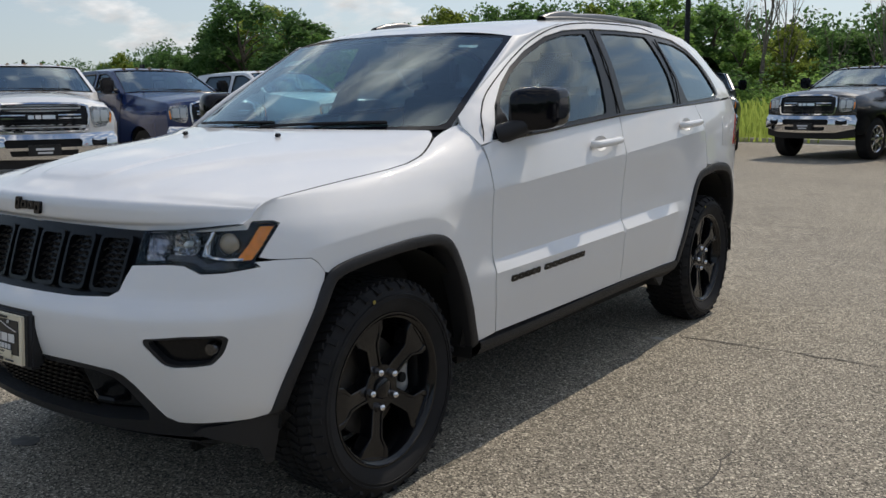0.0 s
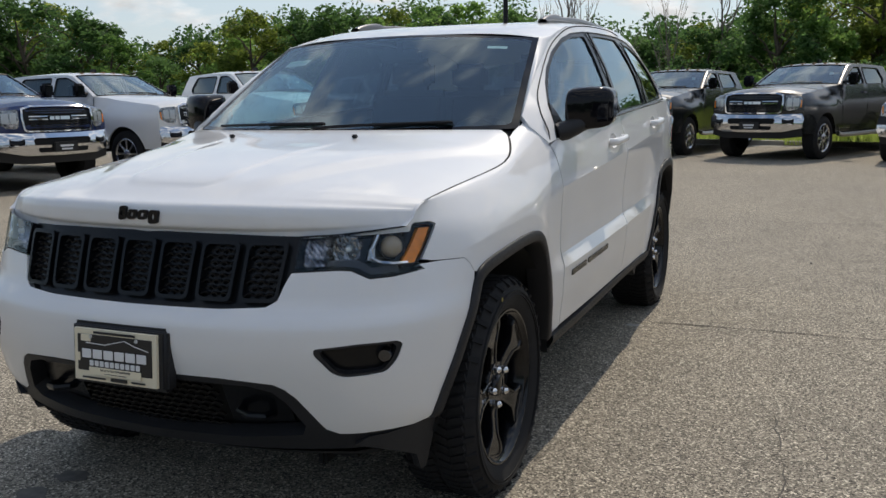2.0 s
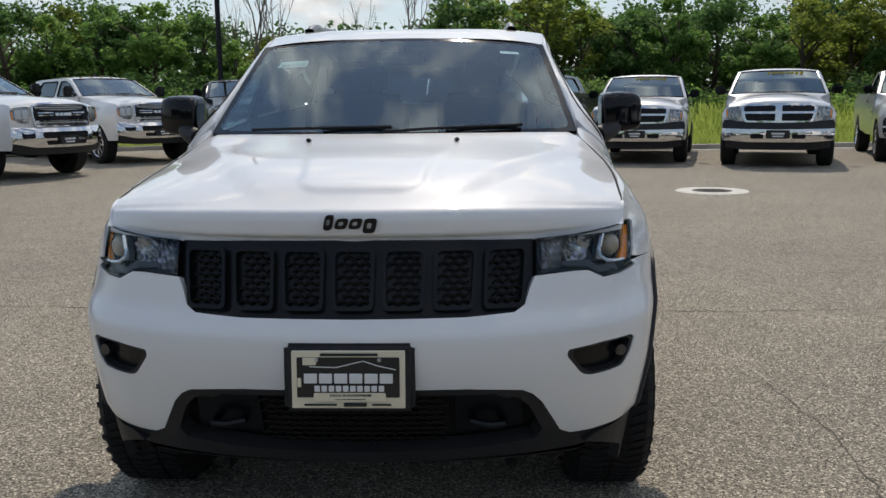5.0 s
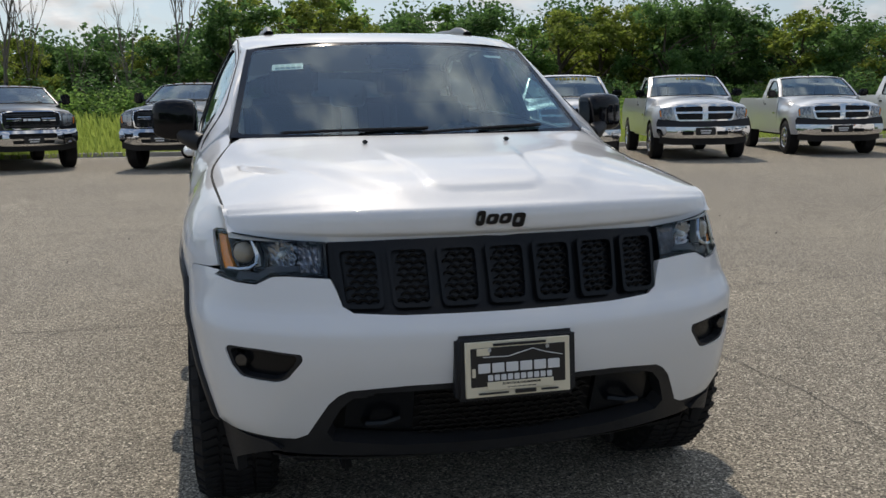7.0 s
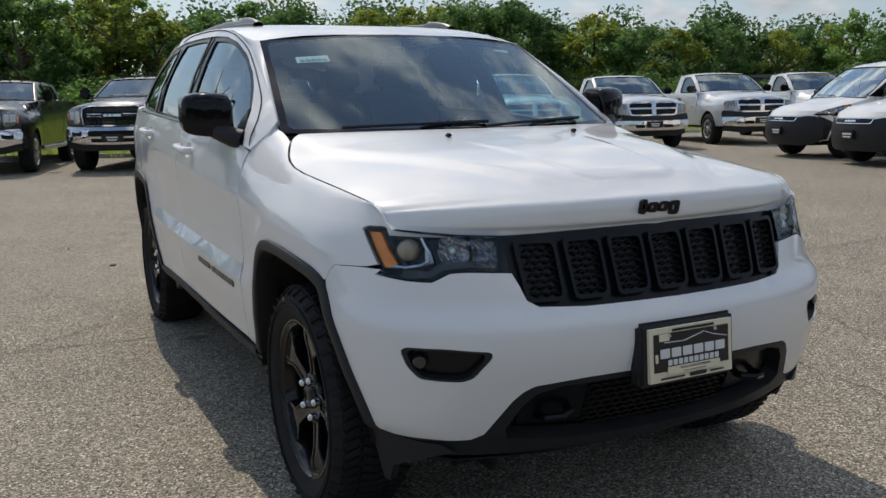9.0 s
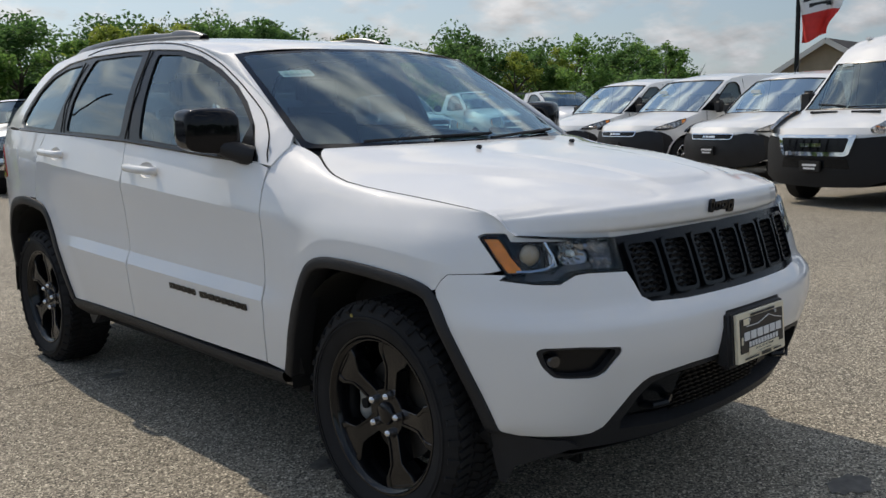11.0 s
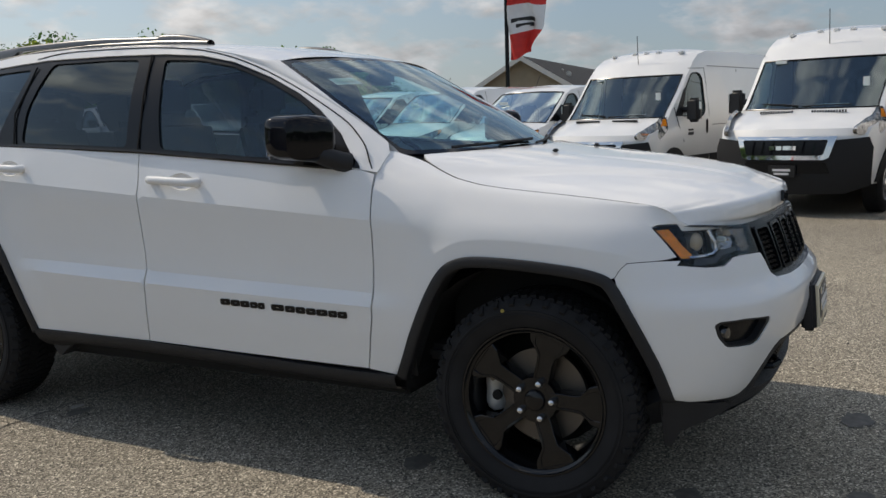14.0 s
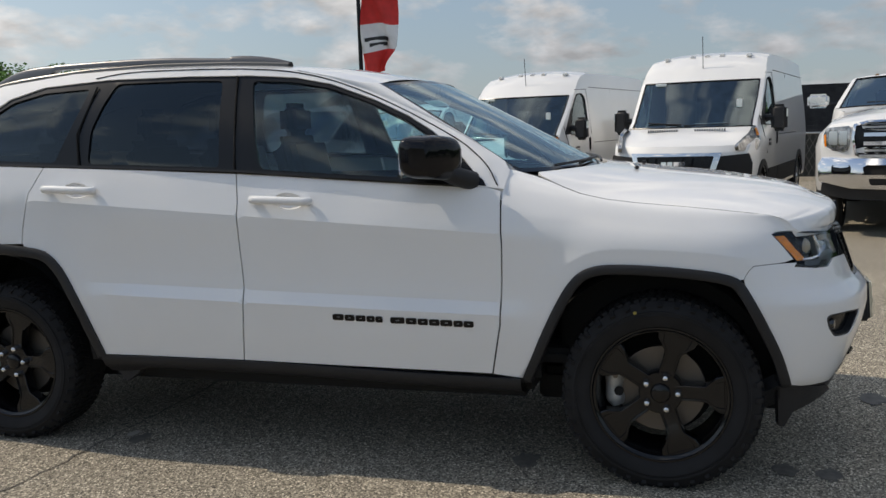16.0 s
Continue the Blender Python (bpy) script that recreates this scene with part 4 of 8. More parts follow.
def wheel(parent, m, side_sign):
    """A road wheel with its tyre, standing on the ground; its outer face looks along +x of m."""
    R, r = 0.362, 0.262
    hold = new("wheel")
    hold.parent, hold.matrix_local = parent, m
    prof = [(-0.115, r - 0.01), (-0.125, r + 0.03), (-0.130, R - 0.055), (-0.122, R - 0.022), (-0.105, R - 0.004), (-0.06, R), (0.06, R), (0.105, R - 0.004),
            (0.122, R - 0.022), (0.132, R - 0.055), (0.128, r + 0.045), (0.120, r + 0.012), (0.108, r - 0.004)]
    tyre = part("tyre", lathe(prof, 72), RUBBER, hold)
    # tread blocks and shoulder lugs
    bm = bmesh.new()
    for k in range(72):
        a = 2 * math.pi * k / 72
        rot = Matrix.Rotation(a, 4, "X")
        for x0, x1, r0, lean in ((-0.100, -0.055, 0.001, 0.02), (-0.045, -0.005, 0.0015, -0.02), (0.005, 0.045, 0.0015, 0.02), (0.055, 0.100, 0.001, -0.02)):
            bar(bm, rot @ Vector((x0, lean * 0.4, R + r0)), rot @ Vector((x1, -lean * 0.4, R + r0)), 0.020, 0.012, up=rot @ Vector((0, 0, 1)))
        if k % 2 == 0:
            for x0, x1 in ((0.098, 0.127), (-0.127, -0.098)):
                bar(bm, rot @ Vector((x0, 0, R - 0.003 if x0 > 0 else R - 0.022)), rot @ Vector((x1, 0, R - 0.022 if x0 > 0 else R - 0.003)), 0.017, 0.012, up=rot @ Vector((0, 0, 1)))
    part("tread", bm, RUBBER, tyre, smooth=False)
    bm = lathe([(0.1215, r + 0.052), (0.1335, r + 0.054), (0.1335, r + 0.060), (0.125, r + 0.062)], 72)
    part("sidewall_ring", bm, RUBBER, tyre)
    dot = lathe([(0, 0), (0.001, 0.0), (0.001, 0.007), (0, 0.007)], 10)
    bmesh.ops.translate(dot, verts=dot.verts, vec=(0.131, -0.09, 0.315))
    part("paint_dot", dot, material("yellow_dot", (0.32, 0.25, 0.05), 0.6), tyre, "yellow paint dot")
    # rim: barrel, lip and five spokes that fork towards the rim
    rim = part("rim", lathe([(0.108, r), (0.113, r - 0.003), (0.113, r - 0.009), (0.104, r - 0.014), (0.100, r - 0.022), (0.086, r - 0.028), (0.02, r - 0.040), (-0.10, r - 0.035), (-0.115, r - 0.012)], 72), WHEEL_BLACK, hold, "gloss-black alloy rim")
    turn = side_sign * math.pi / 2 + 0.03
    half_spoke = [(0.030, 0.030), (0.031, 0.085), (0.030, 0.128), (0.033, 0.165), (0.056, 0.190), (0.070, 0.204), (0.077, 0.226), (0.078, 0.244)]
    outline = half_spoke + [(-y, z) for y, z in half_spoke[::-1]]

    def face_x(y, z):
        return 0.078 + 0.018 * ease(0.05, 0.215, z)
    core = sum((Vector(p) for p in outline), Vector((0, 0))) / len(outline)
    for k in range(5):
        rot = Matrix.Rotation(2 * math.pi * k / 5 + turn, 4, "X")
        rings = []
        for shrink, drop in ((1.0, -0.050), (1.0, -0.012), (0.93, -0.002), (0.87, 0.0), (0.66, -0.0005), (0.62, -0.004)):
            rings.append([rot @ Vector((face_x(y, z) + drop, y * shrink, z if shrink > 0.99 else core.y + (z - core.y) * (shrink + (1 - shrink) * 0.55))) for y, z in outline])
        verts, n = [p for ring in rings for p in ring], len(outline)
        faces = [[i * n + j, i * n + (j + 1) % n, (i + 1) * n + (j + 1) % n, (i + 1) * n + j] for i in range(len(rings) - 1) for j in range(n)]
        half_n = n // 2
        base = (len(rings) - 1) * n
        faces += [[base + j, base + j + 1, base + n - 2 - j, base + n - 1 - j] for j in range(half_n - 1)]
        bm = bmesh.new()
        slots = [bm.verts.new(v) for v in verts]
        for f in faces:
            bm.faces.new([slots[i] for i in f])
        part("spoke", bm, WHEEL_BLACK, rim, sharp=24)
    part("hub_cap", lathe([(0.03, 0.084), (0.072, 0.082), (0.078, 0.078), (0.078, 0.038), (0.088, 0.035), (0.092, 0.030), (0.093, 0)], 32), WHEEL_BLACK, rim)
    for k in range(5):
        a = -(2 * math.pi * k / 5 + turn)
        part("lug_seat", _moved(lathe([(0.076, 0.019), (0.0795, 0.018), (0.0795, 0.013), (0.070, 0.013)], 16), (0, 0.0635 * math.sin(a), 0.0635 * math.cos(a))), WHEEL_BLACK, rim)
        part("lug_nut", _moved(lathe([(0.070, 0.0135), (0.090, 0.0135), (0.097, 0.0115), (0.102, 0.006), (0.103, 0)], 12), (0, 0.0635 * math.sin(a), 0.0635 * math.cos(a))), CHROME, rim, "chrome lug nut", sharp=35)
    disc = part("brake_disc", lathe([(0.0, 0.06), (0.012, 0.065), (0.014, 0.165), (-0.012, 0.165), (-0.014, 0.06)], 48), DISC, hold, "bare steel brake disc")
    back = 1 if side_sign > 0 else -1
    arc = [(0.0, back * 0.178 * math.cos(a), 0.178 * math.sin(a)) for a in np.linspace(-0.42, 0.42, 9)]
    caliper = part("caliper", tube(arc, [0.026, 0.038, 0.040, 0.036, 0.034, 0.036, 0.040, 0.038, 0.026], 12), CALIPER, hold, "pale grey cast caliper")
    part("guide_pin", tube([(0.036, back * 0.17, 0.05), (0.046, back * 0.17, 0.05)], 0.010, 10), DISC, caliper)
    part("caliper_recess", tube([(0.030, back * 0.158, -0.012), (0.041, back * 0.158, -0.012)], 0.018, 14), DARK_VOID, caliper)
    part("hub_back", lathe([(-0.09, 0), (-0.09, 0.2), (-0.085, 0.2), (-0.085, 0)], 24), DARK_VOID, hold)
    return hold


def flare(name, pts, width, parent, mirror):
    """The dark moulding round a wheel arch."""
    line = curve_through([(y, z) for y, z in pts], 6)
    mid = sum(line, Vector((0, 0))) / len(line)
    rows = []
    for i, p in enumerate(line):
        t = (line[min(i + 1, len(line) - 1)] - line[max(i - 1, 0)]).normalized()
        n = Vector((-t.y, t.x))
        if n.dot(Vector((mid.x, 0.35)) - p) < 0:
            n = -n
        row = []
        for k, off in ((0.0, 0.001), (0.004, 0.008), (0.12, 0.011), (0.45, 0.012), (0.80, 0.011), (0.97, 0.007), (1.0, 0.0), (0.99, -0.075)):
            c = p + n * width * k
            s = side(plan_of(c.x, max(c.y, 0.30)) if c.x < 0.2 else c.x, max(c.y, 0.30))
            row.append(Vector((-(s.x + off) if mirror else s.x + off, s.y, c.y)))
        rows.append(row)
    return grid(name, rows, BLACK_PLASTIC, parent, flip=not mirror, sharp=50, label="unpainted black plastic flare")


FLARE_F = ((-0.465, 0.403), (-0.450, 0.458), (-0.423, 0.538), (-0.378, 0.635), (-0.328, 0.732), (-0.287, 0.795), (-0.250, 0.819), (-0.182, 0.836), (-0.085, 0.848), (0.0, 0.855), (0.10, 0.860), (0.21, 0.858), (0.278, 0.838), (0.325, 0.798), (0.372, 0.727), (0.435, 0.600), (0.485, 0.485), (0.520, 0.405))
FLARE_R = ((REAR - 0.564, 0.433), (REAR - 0.529, 0.533), (REAR - 0.468, 0.686), (REAR - 0.394, 0.823), (REAR - 0.313, 0.895), (REAR - 0.194, 0.918), (REAR, 0.930), (REAR + 0.2, 0.90), (REAR + 0.32, 0.82), (REAR + 0.40, 0.68), (REAR + 0.45, 0.50))


ARCH_F = [Vector((plan_of(p.x, p.y) if p.x < 0.2 else p.x, p.y, p.x)) for p in curve_through(FLARE_F, 4)]


def suv():
    stand = Matrix.Translation((0, -0.7, 0)) @ Matrix.Rotation(-0.0045, 4, "Z") @ Matrix.Translation((0, 0.7, 0))
    car = empty("suv", stand, "white sport utility vehicle with black grille, wheels and mirrors", "car")

    # front bumper skin
    right = [(0.0, 0.748), (q_x(0.30), 0.750), (q_x(0.432), 0.757), (q_x(0.460), 0.774), (q_x(0.474), 0.815), (q_x(0.488), 0.846), (q_x(0.60), 0.852), (q_x(0.64), 0.850), (q_x(0.664), 0.838), (q_x(0.685), 0.827), (q_x(0.735), 0.829), (q_x(0.792), 0.841), (q_y(-0.575), 0.8545), (q_y(-0.519), 0.8555), (q_y(-0.43), 0.8505), (q_y(-0.40), 0.8325), (q_y(-0.366), 0.804),
             *[(q_y(p.x), p.y) for p in ARCH_F[::-1] if p.z < -0.295], (q_y(-0.542), 0.394),
             (q_x(0.740), 0.392), (q_x(0.662), 0.386), (q_x(0.597), 0.384), (q_x(0.564), 0.400), (q_x(0.539), 0.447), (q_x(0.508), 0.503), (q_x(0.482), 0.530), (q_x(0.454), 0.545), (q_x(0.374), 0.553), (q_x(0.30), 0.558), (0.0, 0.560)]
    outline = right + [(-u, v) for u, v in right[-2:0:-1]]
    fog = [(q_x(0.576), 0.652), (q_x(0.68), 0.662), (q_x(0.768), 0.663), (q_x(0.780), 0.652), (q_x(0.768), 0.608), (q_x(0.745), 0.576), (q_x(0.70), 0.570), (q_x(0.645), 0.567), (q_x(0.618), 0.576), (q_x(0.574), 0.634)]
    fog_r = rounded(fog, 0.014, 3)
    fog_l = [Vector((-p.x, p.y)) for p in fog_r]
    panel("front_bumper", outline, body, PAINT_WHITE, car, 0.035, holes=(fog_r, fog_l), depth=0.03, rows=(0.70, 0.733, 0.763), label="white painted bumper skin", sharp=45)
    for sgn, loop in ((1, fog_r), (-1, fog_l)):
        pocket = panel("fog_lamp_bezel", loop, lifted(body, -0.028), BLACK_SATIN, car, 0.03, depth=0.02)
        rim = [p for p in loop]
        mid = sum(rim, Vector((0, 0))) / len(rim)
        panel("bezel_rim", rim, lifted(body, -0.004), BLACK_PLASTIC, pocket, 0.03, holes=([mid + (p - mid) * 0.86 for p in rim],), depth=0.03)
        c = body(sgn * q_x(0.735), 0.622) + Vector((0, 0.018, 0))
        lamp = lathe([(0.012, 0), (0.010, 0.016), (0, 0.022), (-0.02, 0.022)], 20)
        bmesh.ops.transform(lamp, matrix=Matrix.Translation(c) @ Matrix.Rotation(radians(-70 if sgn > 0 else -110), 4, "Z"), verts=lamp.verts)
        part("fog_lamp", lamp, material("fog_glass", (0.012, 0.012, 0.014), 0.08, coat=1.0), pocket, "small dark fog lamp")

    # black lower fascia with the wide intake
    low = [(0.0, 0.557), (q_x(0.30), 0.555), (q_x(0.374), 0.550), (q_x(0.454), 0.542), (q_x(0.482), 0.527), (q_x(0.508), 0.500), (q_x(0.539), 0.444), (q_x(0.564), 0.397), (q_x(0.597), 0.381), (q_x(0.662), 0.383), (q_x(0.740), 0.389),
           (q_y(-0.542), 0.391), (q_y(-0.450), 0.402), (q_y(-0.41), 0.36), (q_y(-0.43), 0.275), (q_y(-0.465), 0.270), (q_y(-0.55), 0.325), (q_x(0.70), 0.335), (q_x(0.5), 0.325), (0.0, 0.315)]
    loop = low + [(-u, v) for u, v in low[-2:0:-1]]
    hole = [(0.0, 0.545), (q_x(0.38), 0.538), (q_x(0.445), 0.521), (q_x(0.478), 0.486), (q_x(0.512), 0.41), (q_x(0.495), 0.378), (q_x(0.3), 0.358), (0.0, 0.350)]
    hole = hole + [(-u, v) for u, v in hole[-2:0:-1]]
    fascia = panel("lower_fascia", loop, body, BLACK_PLASTIC, car, 0.04, holes=(hole,), depth=0.05, label="unpainted black plastic lower fascia")
    # near-black sheet behind the intake, its colour standing in for the shade inside
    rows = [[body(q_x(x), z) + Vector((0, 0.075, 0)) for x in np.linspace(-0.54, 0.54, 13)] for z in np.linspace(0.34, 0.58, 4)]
    grid("intake_shade", rows, DARK_VOID, fascia, flip=True)
    bm = bmesh.new()
    for r, z in enumerate(np.arange(0.362, 0.548, 0.018)):
        xs = np.arange(-0.25, 0.251, 0.0334) + (0.0167 if r % 2 else 0)
        for x in xs:
            p = [body(q_x(float(x) + d), float(z) + h) + Vector((0, 0.045, 0)) for d, h in ((-0.0167, 0.0), (-0.006, 0.007), (0.006, 0.007), (0.0167, 0.0))]
            for a, b in zip(p, p[1:]):
                bar(bm, a, b, 0.012, 0.0045)
    part("intake_mesh", bm, MESH_BLACK, fascia, smooth=False)
    for sgn in (-1, 1):
        tray = panel("hook_tray", [(sgn * q_x(a), b) for a, b in ((0.27, 0.40), (0.46, 0.41), (0.455, 0.50), (0.43, 0.535), (0.27, 0.55))], lambda q, z: body(q, z) + Vector((0, 0.045, 0)), BLACK_SATIN, fascia, 0.05, depth=0.02)
        base = body(sgn * q_x(0.36), 0.435)
        hook = tube([base + Vector((sgn * dx, dy, dz)) for dx, dy, dz in ((-0.045, 0.06, 0.012), (-0.04, 0.012, 0.010), (0, -0.004, 0.006), (0.04, 0.012, 0.002), (0.045, 0.06, 0.0))], 0.012, 8)
        part("tow_hook", hook, BLACK_SATIN, tray)
        bm = brick((sgn * 0.40 - 0.03, -0.70, 0.508), (sgn * 0.40 + 0.03, -0.66, 0.528), 0.006)
        part("tow_clip", bm, BLACK_PLASTIC, tray)
    rows = [[body(q_x(x), 0.318) + Vector((0, d, h)) for x in np.linspace(-0.72, 0.72, 17)] for d, h in ((0.0, 0.0), (0.06, -0.03), (0.25, -0.035), (0.6, -0.02))]
    grid("belly_pan", rows, BLACK_PLASTIC, fascia, flip=False)

    # number plate with its bracket: words stand as plain bars
    tilt = Matrix.Translation((-0.004, -0.812, 0.606)) @ Matrix.Rotation(radians(-4), 4, "X")
    bm = brick((-0.172, -0.012, -0.092), (0.172, 0.040, 0.088), 0.012, 3)
    bmesh.ops.transform(bm, matrix=tilt, verts=bm.verts)
    bracket = part("plate_bracket", bm, BLACK_PLASTIC, car)

    def slab(lo, hi, y, mat, name, parent, d=0.0025):
        b = brick((lo[0], y - d, lo[1]), (hi[0], y + d, hi[1]), 0.0015, 1)
        bmesh.ops.transform(b, matrix=tilt, verts=b.verts)
        return part(name, b, mat, parent)
    frame_ = slab((-0.148, -0.079), (0.148, 0.072), -0.018, CREAM, "plate_frame", bracket, 0.006)
    plate = slab((-0.134, -0.050), (0.134, 0.056), -0.0245, INK, "dealer_plate", frame_, 0.002)
    for x, w, z0, z1 in [(-0.115 + k * 0.0395, 0.034, -0.012, 0.014) for k in range(6)] + [(-0.088 + k * 0.0186, 0.0145, -0.034, -0.018) for k in range(10)]:
        slab((x, z0), (x + w, z1), -0.0285, SILVER_INK, "print_block", plate, 0.0012)
    for lo, hi, mat in ( ((-0.09, -0.060), (0.098, -0.037), CREAM),
                        ((-0.05, -0.048), (0.062, -0.039), INK), ((-0.036, -0.057), (0.048, -0.051), INK), ((-0.012, -0.0735), (0.048, -0.063), INK), ((-0.115, -0.071), (-0.03, -0.066), INK),
                        ((0.062, -0.071), (0.112, -0.066), INK), ((-0.072, 0.060), (0.078, 0.067), INK)):
        slab(lo, hi, -0.0285, mat, "print_bar", plate, 0.0012)
    for x0, z0, x1, z1 in ((-0.10, 0.032, -0.03, 0.03), (-0.03, 0.03, 0.04, 0.047), (0.04, 0.047, 0.075, 0.035), (0.075, 0.035, 0.125, 0.024)):
        bm = bmesh.new()
        bar(bm, tilt @ Vector((x0, -0.0285, z0)), tilt @ Vector((x1, -0.0285, z1)), 0.002, 0.0022)
        part("print_stroke", bm, SILVER_INK, plate, smooth=False)
    for lo, hi in (((-0.118, 0.036), (-0.082, 0.056)), ((-0.132, -0.022), (-0.122, 0.002))):
        slab(lo, hi, -0.0285, CREAM, "print_patch", plate, 0.0012)
    for x in (-0.082, 0.082):
        b = lathe([(0, 0.0), (0.003, 0.0045), (0, 0.006)], 10)
        bmesh.ops.transform(b, matrix=tilt @ Matrix.Translation((x, -0.028, 0.05)) @ Matrix.Rotation(radians(-90), 4, "Z"), verts=b.verts)
        part("plate_screw", b, STEEL, plate)

    # grille
    g = [(0.0, 0.955), (q_x(0.30), 0.953), (q_x(0.494), 0.948), (q_x(0.494), 0.862), (q_x(0.478), 0.815), (q_x(0.464), 0.774), (q_x(0.437), 0.756), (q_x(0.30), 0.748), (0.0, 0.746)]
    g = g + [(-u, v) for u, v in g[-2:0:-1]]
    grille = panel("grille", g, lifted(body, -0.022), BLACK_SATIN, car, 0.05, depth=0.03, label="black seven-slot grille")
    for k in range(7):
        xc = (k - 3) * 0.1345
        lean = xc * 0.025
        box = rounded([(q_x(xc - 0.055), 0.768), (q_x(xc + 0.055), 0.768), (q_x(xc + 0.059 + lean), 0.930), (q_x(xc - 0.059 + lean), 0.930)], 0.02, 4)
        mid = sum(box, Vector((0, 0))) / len(box)
        ring = panel("slot_ring", box, lifted(body, 0.0), BLACK_SATIN, grille, 0.03, holes=([mid + Vector(((p.x - mid.x) * 0.83, (p.y - mid.y) * 0.87)) for p in box],), depth=0.022, sharp=25, label="satin black slot surround")
        bm = bmesh.new()
        for r in range(9):
            z = 0.782 + r * 0.0165
            for c in range(3):
                x = xc + (c - 1) * 0.030 + (0.015 if r % 2 else 0)
                p = [body(q_x(x + d + lean * (z - 0.79) * 6), z + h) + Vector((0, 0.013, 0)) for d, h in ((-0.015, 0.0), (-0.006, 0.0065), (0.006, 0.0065), (0.015, 0.0))]
                for a, b in zip(p, p[1:]):
                    if abs(a.x - xc) < 0.047 and abs(b.x - xc) < 0.047:
                        bar(bm, a, b, 0.010, 0.0035)
        part("slot_mesh", bm, MESH_BLACK, ring, smooth=False)

    # headlamps
    for sgn in (1, -1):
        def lampq(pairs):
            return [(sgn * u, v) for u, v in pairs]
        out_l = lampq([(q_x(0.495), 0.944), (q_x(0.60), 0.950), (q_x(0.70), 0.961), (q_x(0.77), 0.966), (q_y(-0.562), 0.965), (q_y(-0.547), 0.957), (q_y(-0.564), 0.905), (q_y(-0.577), 0.860),
                       (q_x(0.79), 0.845), (q_x(0.735), 0.833), (q_x(0.685), 0.831), (q_x(0.664), 0.842), (q_x(0.642), 0.854), (q_x(0.60), 0.856), (q_x(0.495), 0.850)])
        centre = Vector((sum(p[0] for p in out_l) / len(out_l), 0.898))
        lamp = panel("headlamp", out_l, lifted(lamp_skin, -0.060), BLACK_GLOSS, car, 0.04, depth=-0.055, label="clear headlamp with dark housing")
        lens = panel("lamp_lens", out_l, lifted(lamp_skin, -0.002), LENS, lamp, 0.04, depth=0.0)
        lens.visible_shadow = False
        panel("lamp_border", out_l, lifted(lamp_skin, -0.003), BLACK_GLOSS, lamp, 0.03, holes=([centre + Vector(((p[0] - centre.x) * 0.98, (p[1] - centre.y) * 0.94)) for p in out_l],), depth=0.01)
        amber = lampq([(q_y(-0.581), 0.955), (q_y(-0.552), 0.954), (q_y(-0.567), 0.903), (q_y(-0.581), 0.862), (q_y(-0.609), 0.862), (q_y(-0.594), 0.905)])
        panel("turn_lens", amber, lambda q, z: lifted(lamp_skin, -0.013)(q, z) + Vector((0, 0.0012 * math.sin(z * 420), 0)), AMBER, lamp, 0.008, depth=0.015, label="amber side lens")
        wall = lampq([(q_y(-0.598), 0.955), (q_y(-0.592), 0.955), (q_y(-0.603), 0.905), (q_y(-0.618), 0.861), (q_y(-0.626), 0.860), (q_y(-0.610), 0.905)])
        panel("turn_bezel", wall, lifted(lamp_skin, -0.014), BLACK_GLOSS, lamp, 0.012, depth=0.025)
        c1 = Vector((sgn * q_x(0.622), 0.904))
        bowl_line = [c1 + Vector((0.042 * math.copysign(abs(math.cos(a)) ** 0.7, math.cos(a)), 0.034 * math.copysign(abs(math.sin(a)) ** 0.7, math.sin(a)) + 0.008)) for a in np.linspace(0, 2 * math.pi, 24, endpoint=False)]

        def dish(q, z):
            r2 = ((q - c1.x) / 0.052) ** 2 + ((z - c1.y) / 0.040) ** 2
            facet = 0.003 * math.sin(q * 520 + 3 * math.sin(z * 130)) + 0.003 * math.sin(z * 520 + q * 170)
            return lifted(lamp_skin, -0.020 - 0.030 * max(0.0, 1 - r2) + facet)(q, z)
        panel("reflector", bowl_line, dish, material("reflector_chrome", (0.36, 0.37, 0.39), 0.09, metal=1.0), lamp, 0.006, depth=0.004, label="chrome reflector bowl", sharp=60)
        bulb = lathe([(0.012, 0), (0.010, 0.006), (0.004, 0.009), (-0.03, 0.009)], 12)
        bmesh.ops.transform(bulb, matrix=Matrix.Translation(lamp_skin(c1.x, c1.y) + Vector((-sgn * 0.01, 0.03, 0))) @ Matrix.Rotation(radians(-90 + sgn * 20), 4, "Z"), verts=bulb.verts)
        part("bulb", bulb, STICKER, lamp)
        shelf = lampq([(q_x(0.575), 0.870), (q_x(0.655), 0.862), (q_x(0.69), 0.840), (q_x(0.752), 0.846), (q_x(0.745), 0.864), (q_x(0.69), 0.858), (q_x(0.655), 0.882), (q_x(0.58), 0.884)])
        panel("bezel_ledge", shelf, lifted(lamp_skin, -0.026), material("bezel_grey", (0.05, 0.052, 0.058), 0.22, metal=0.3), lamp, 0.02, depth=0.03)
        drl = lampq([(q_x(0.512), 0.934), (q_x(0.578), 0.940), (q_x(0.570), 0.866), (q_x(0.516), 0.864)])
        panel("marker_lens", drl, lambda q, z: lifted(lamp_skin, -0.02)(q, z) + Vector((0, 0.0035 * math.sin(z * 380 + q * 420) + 0.002 * math.sin(q * 900), 0.0)), material("marker_grey", (0.26, 0.27, 0.30), 0.16, metal=0.85, scale=70, amount=0.8), lamp, 0.005, depth=0.01)
        c = lamp_skin(sgn * q_x(0.722), 0.905)
        face = Matrix.Translation(c + Vector((-sgn * 0.012, 0.030, 0))) @ Matrix.Rotation(radians(-90 + sgn * 22), 4, "Z")
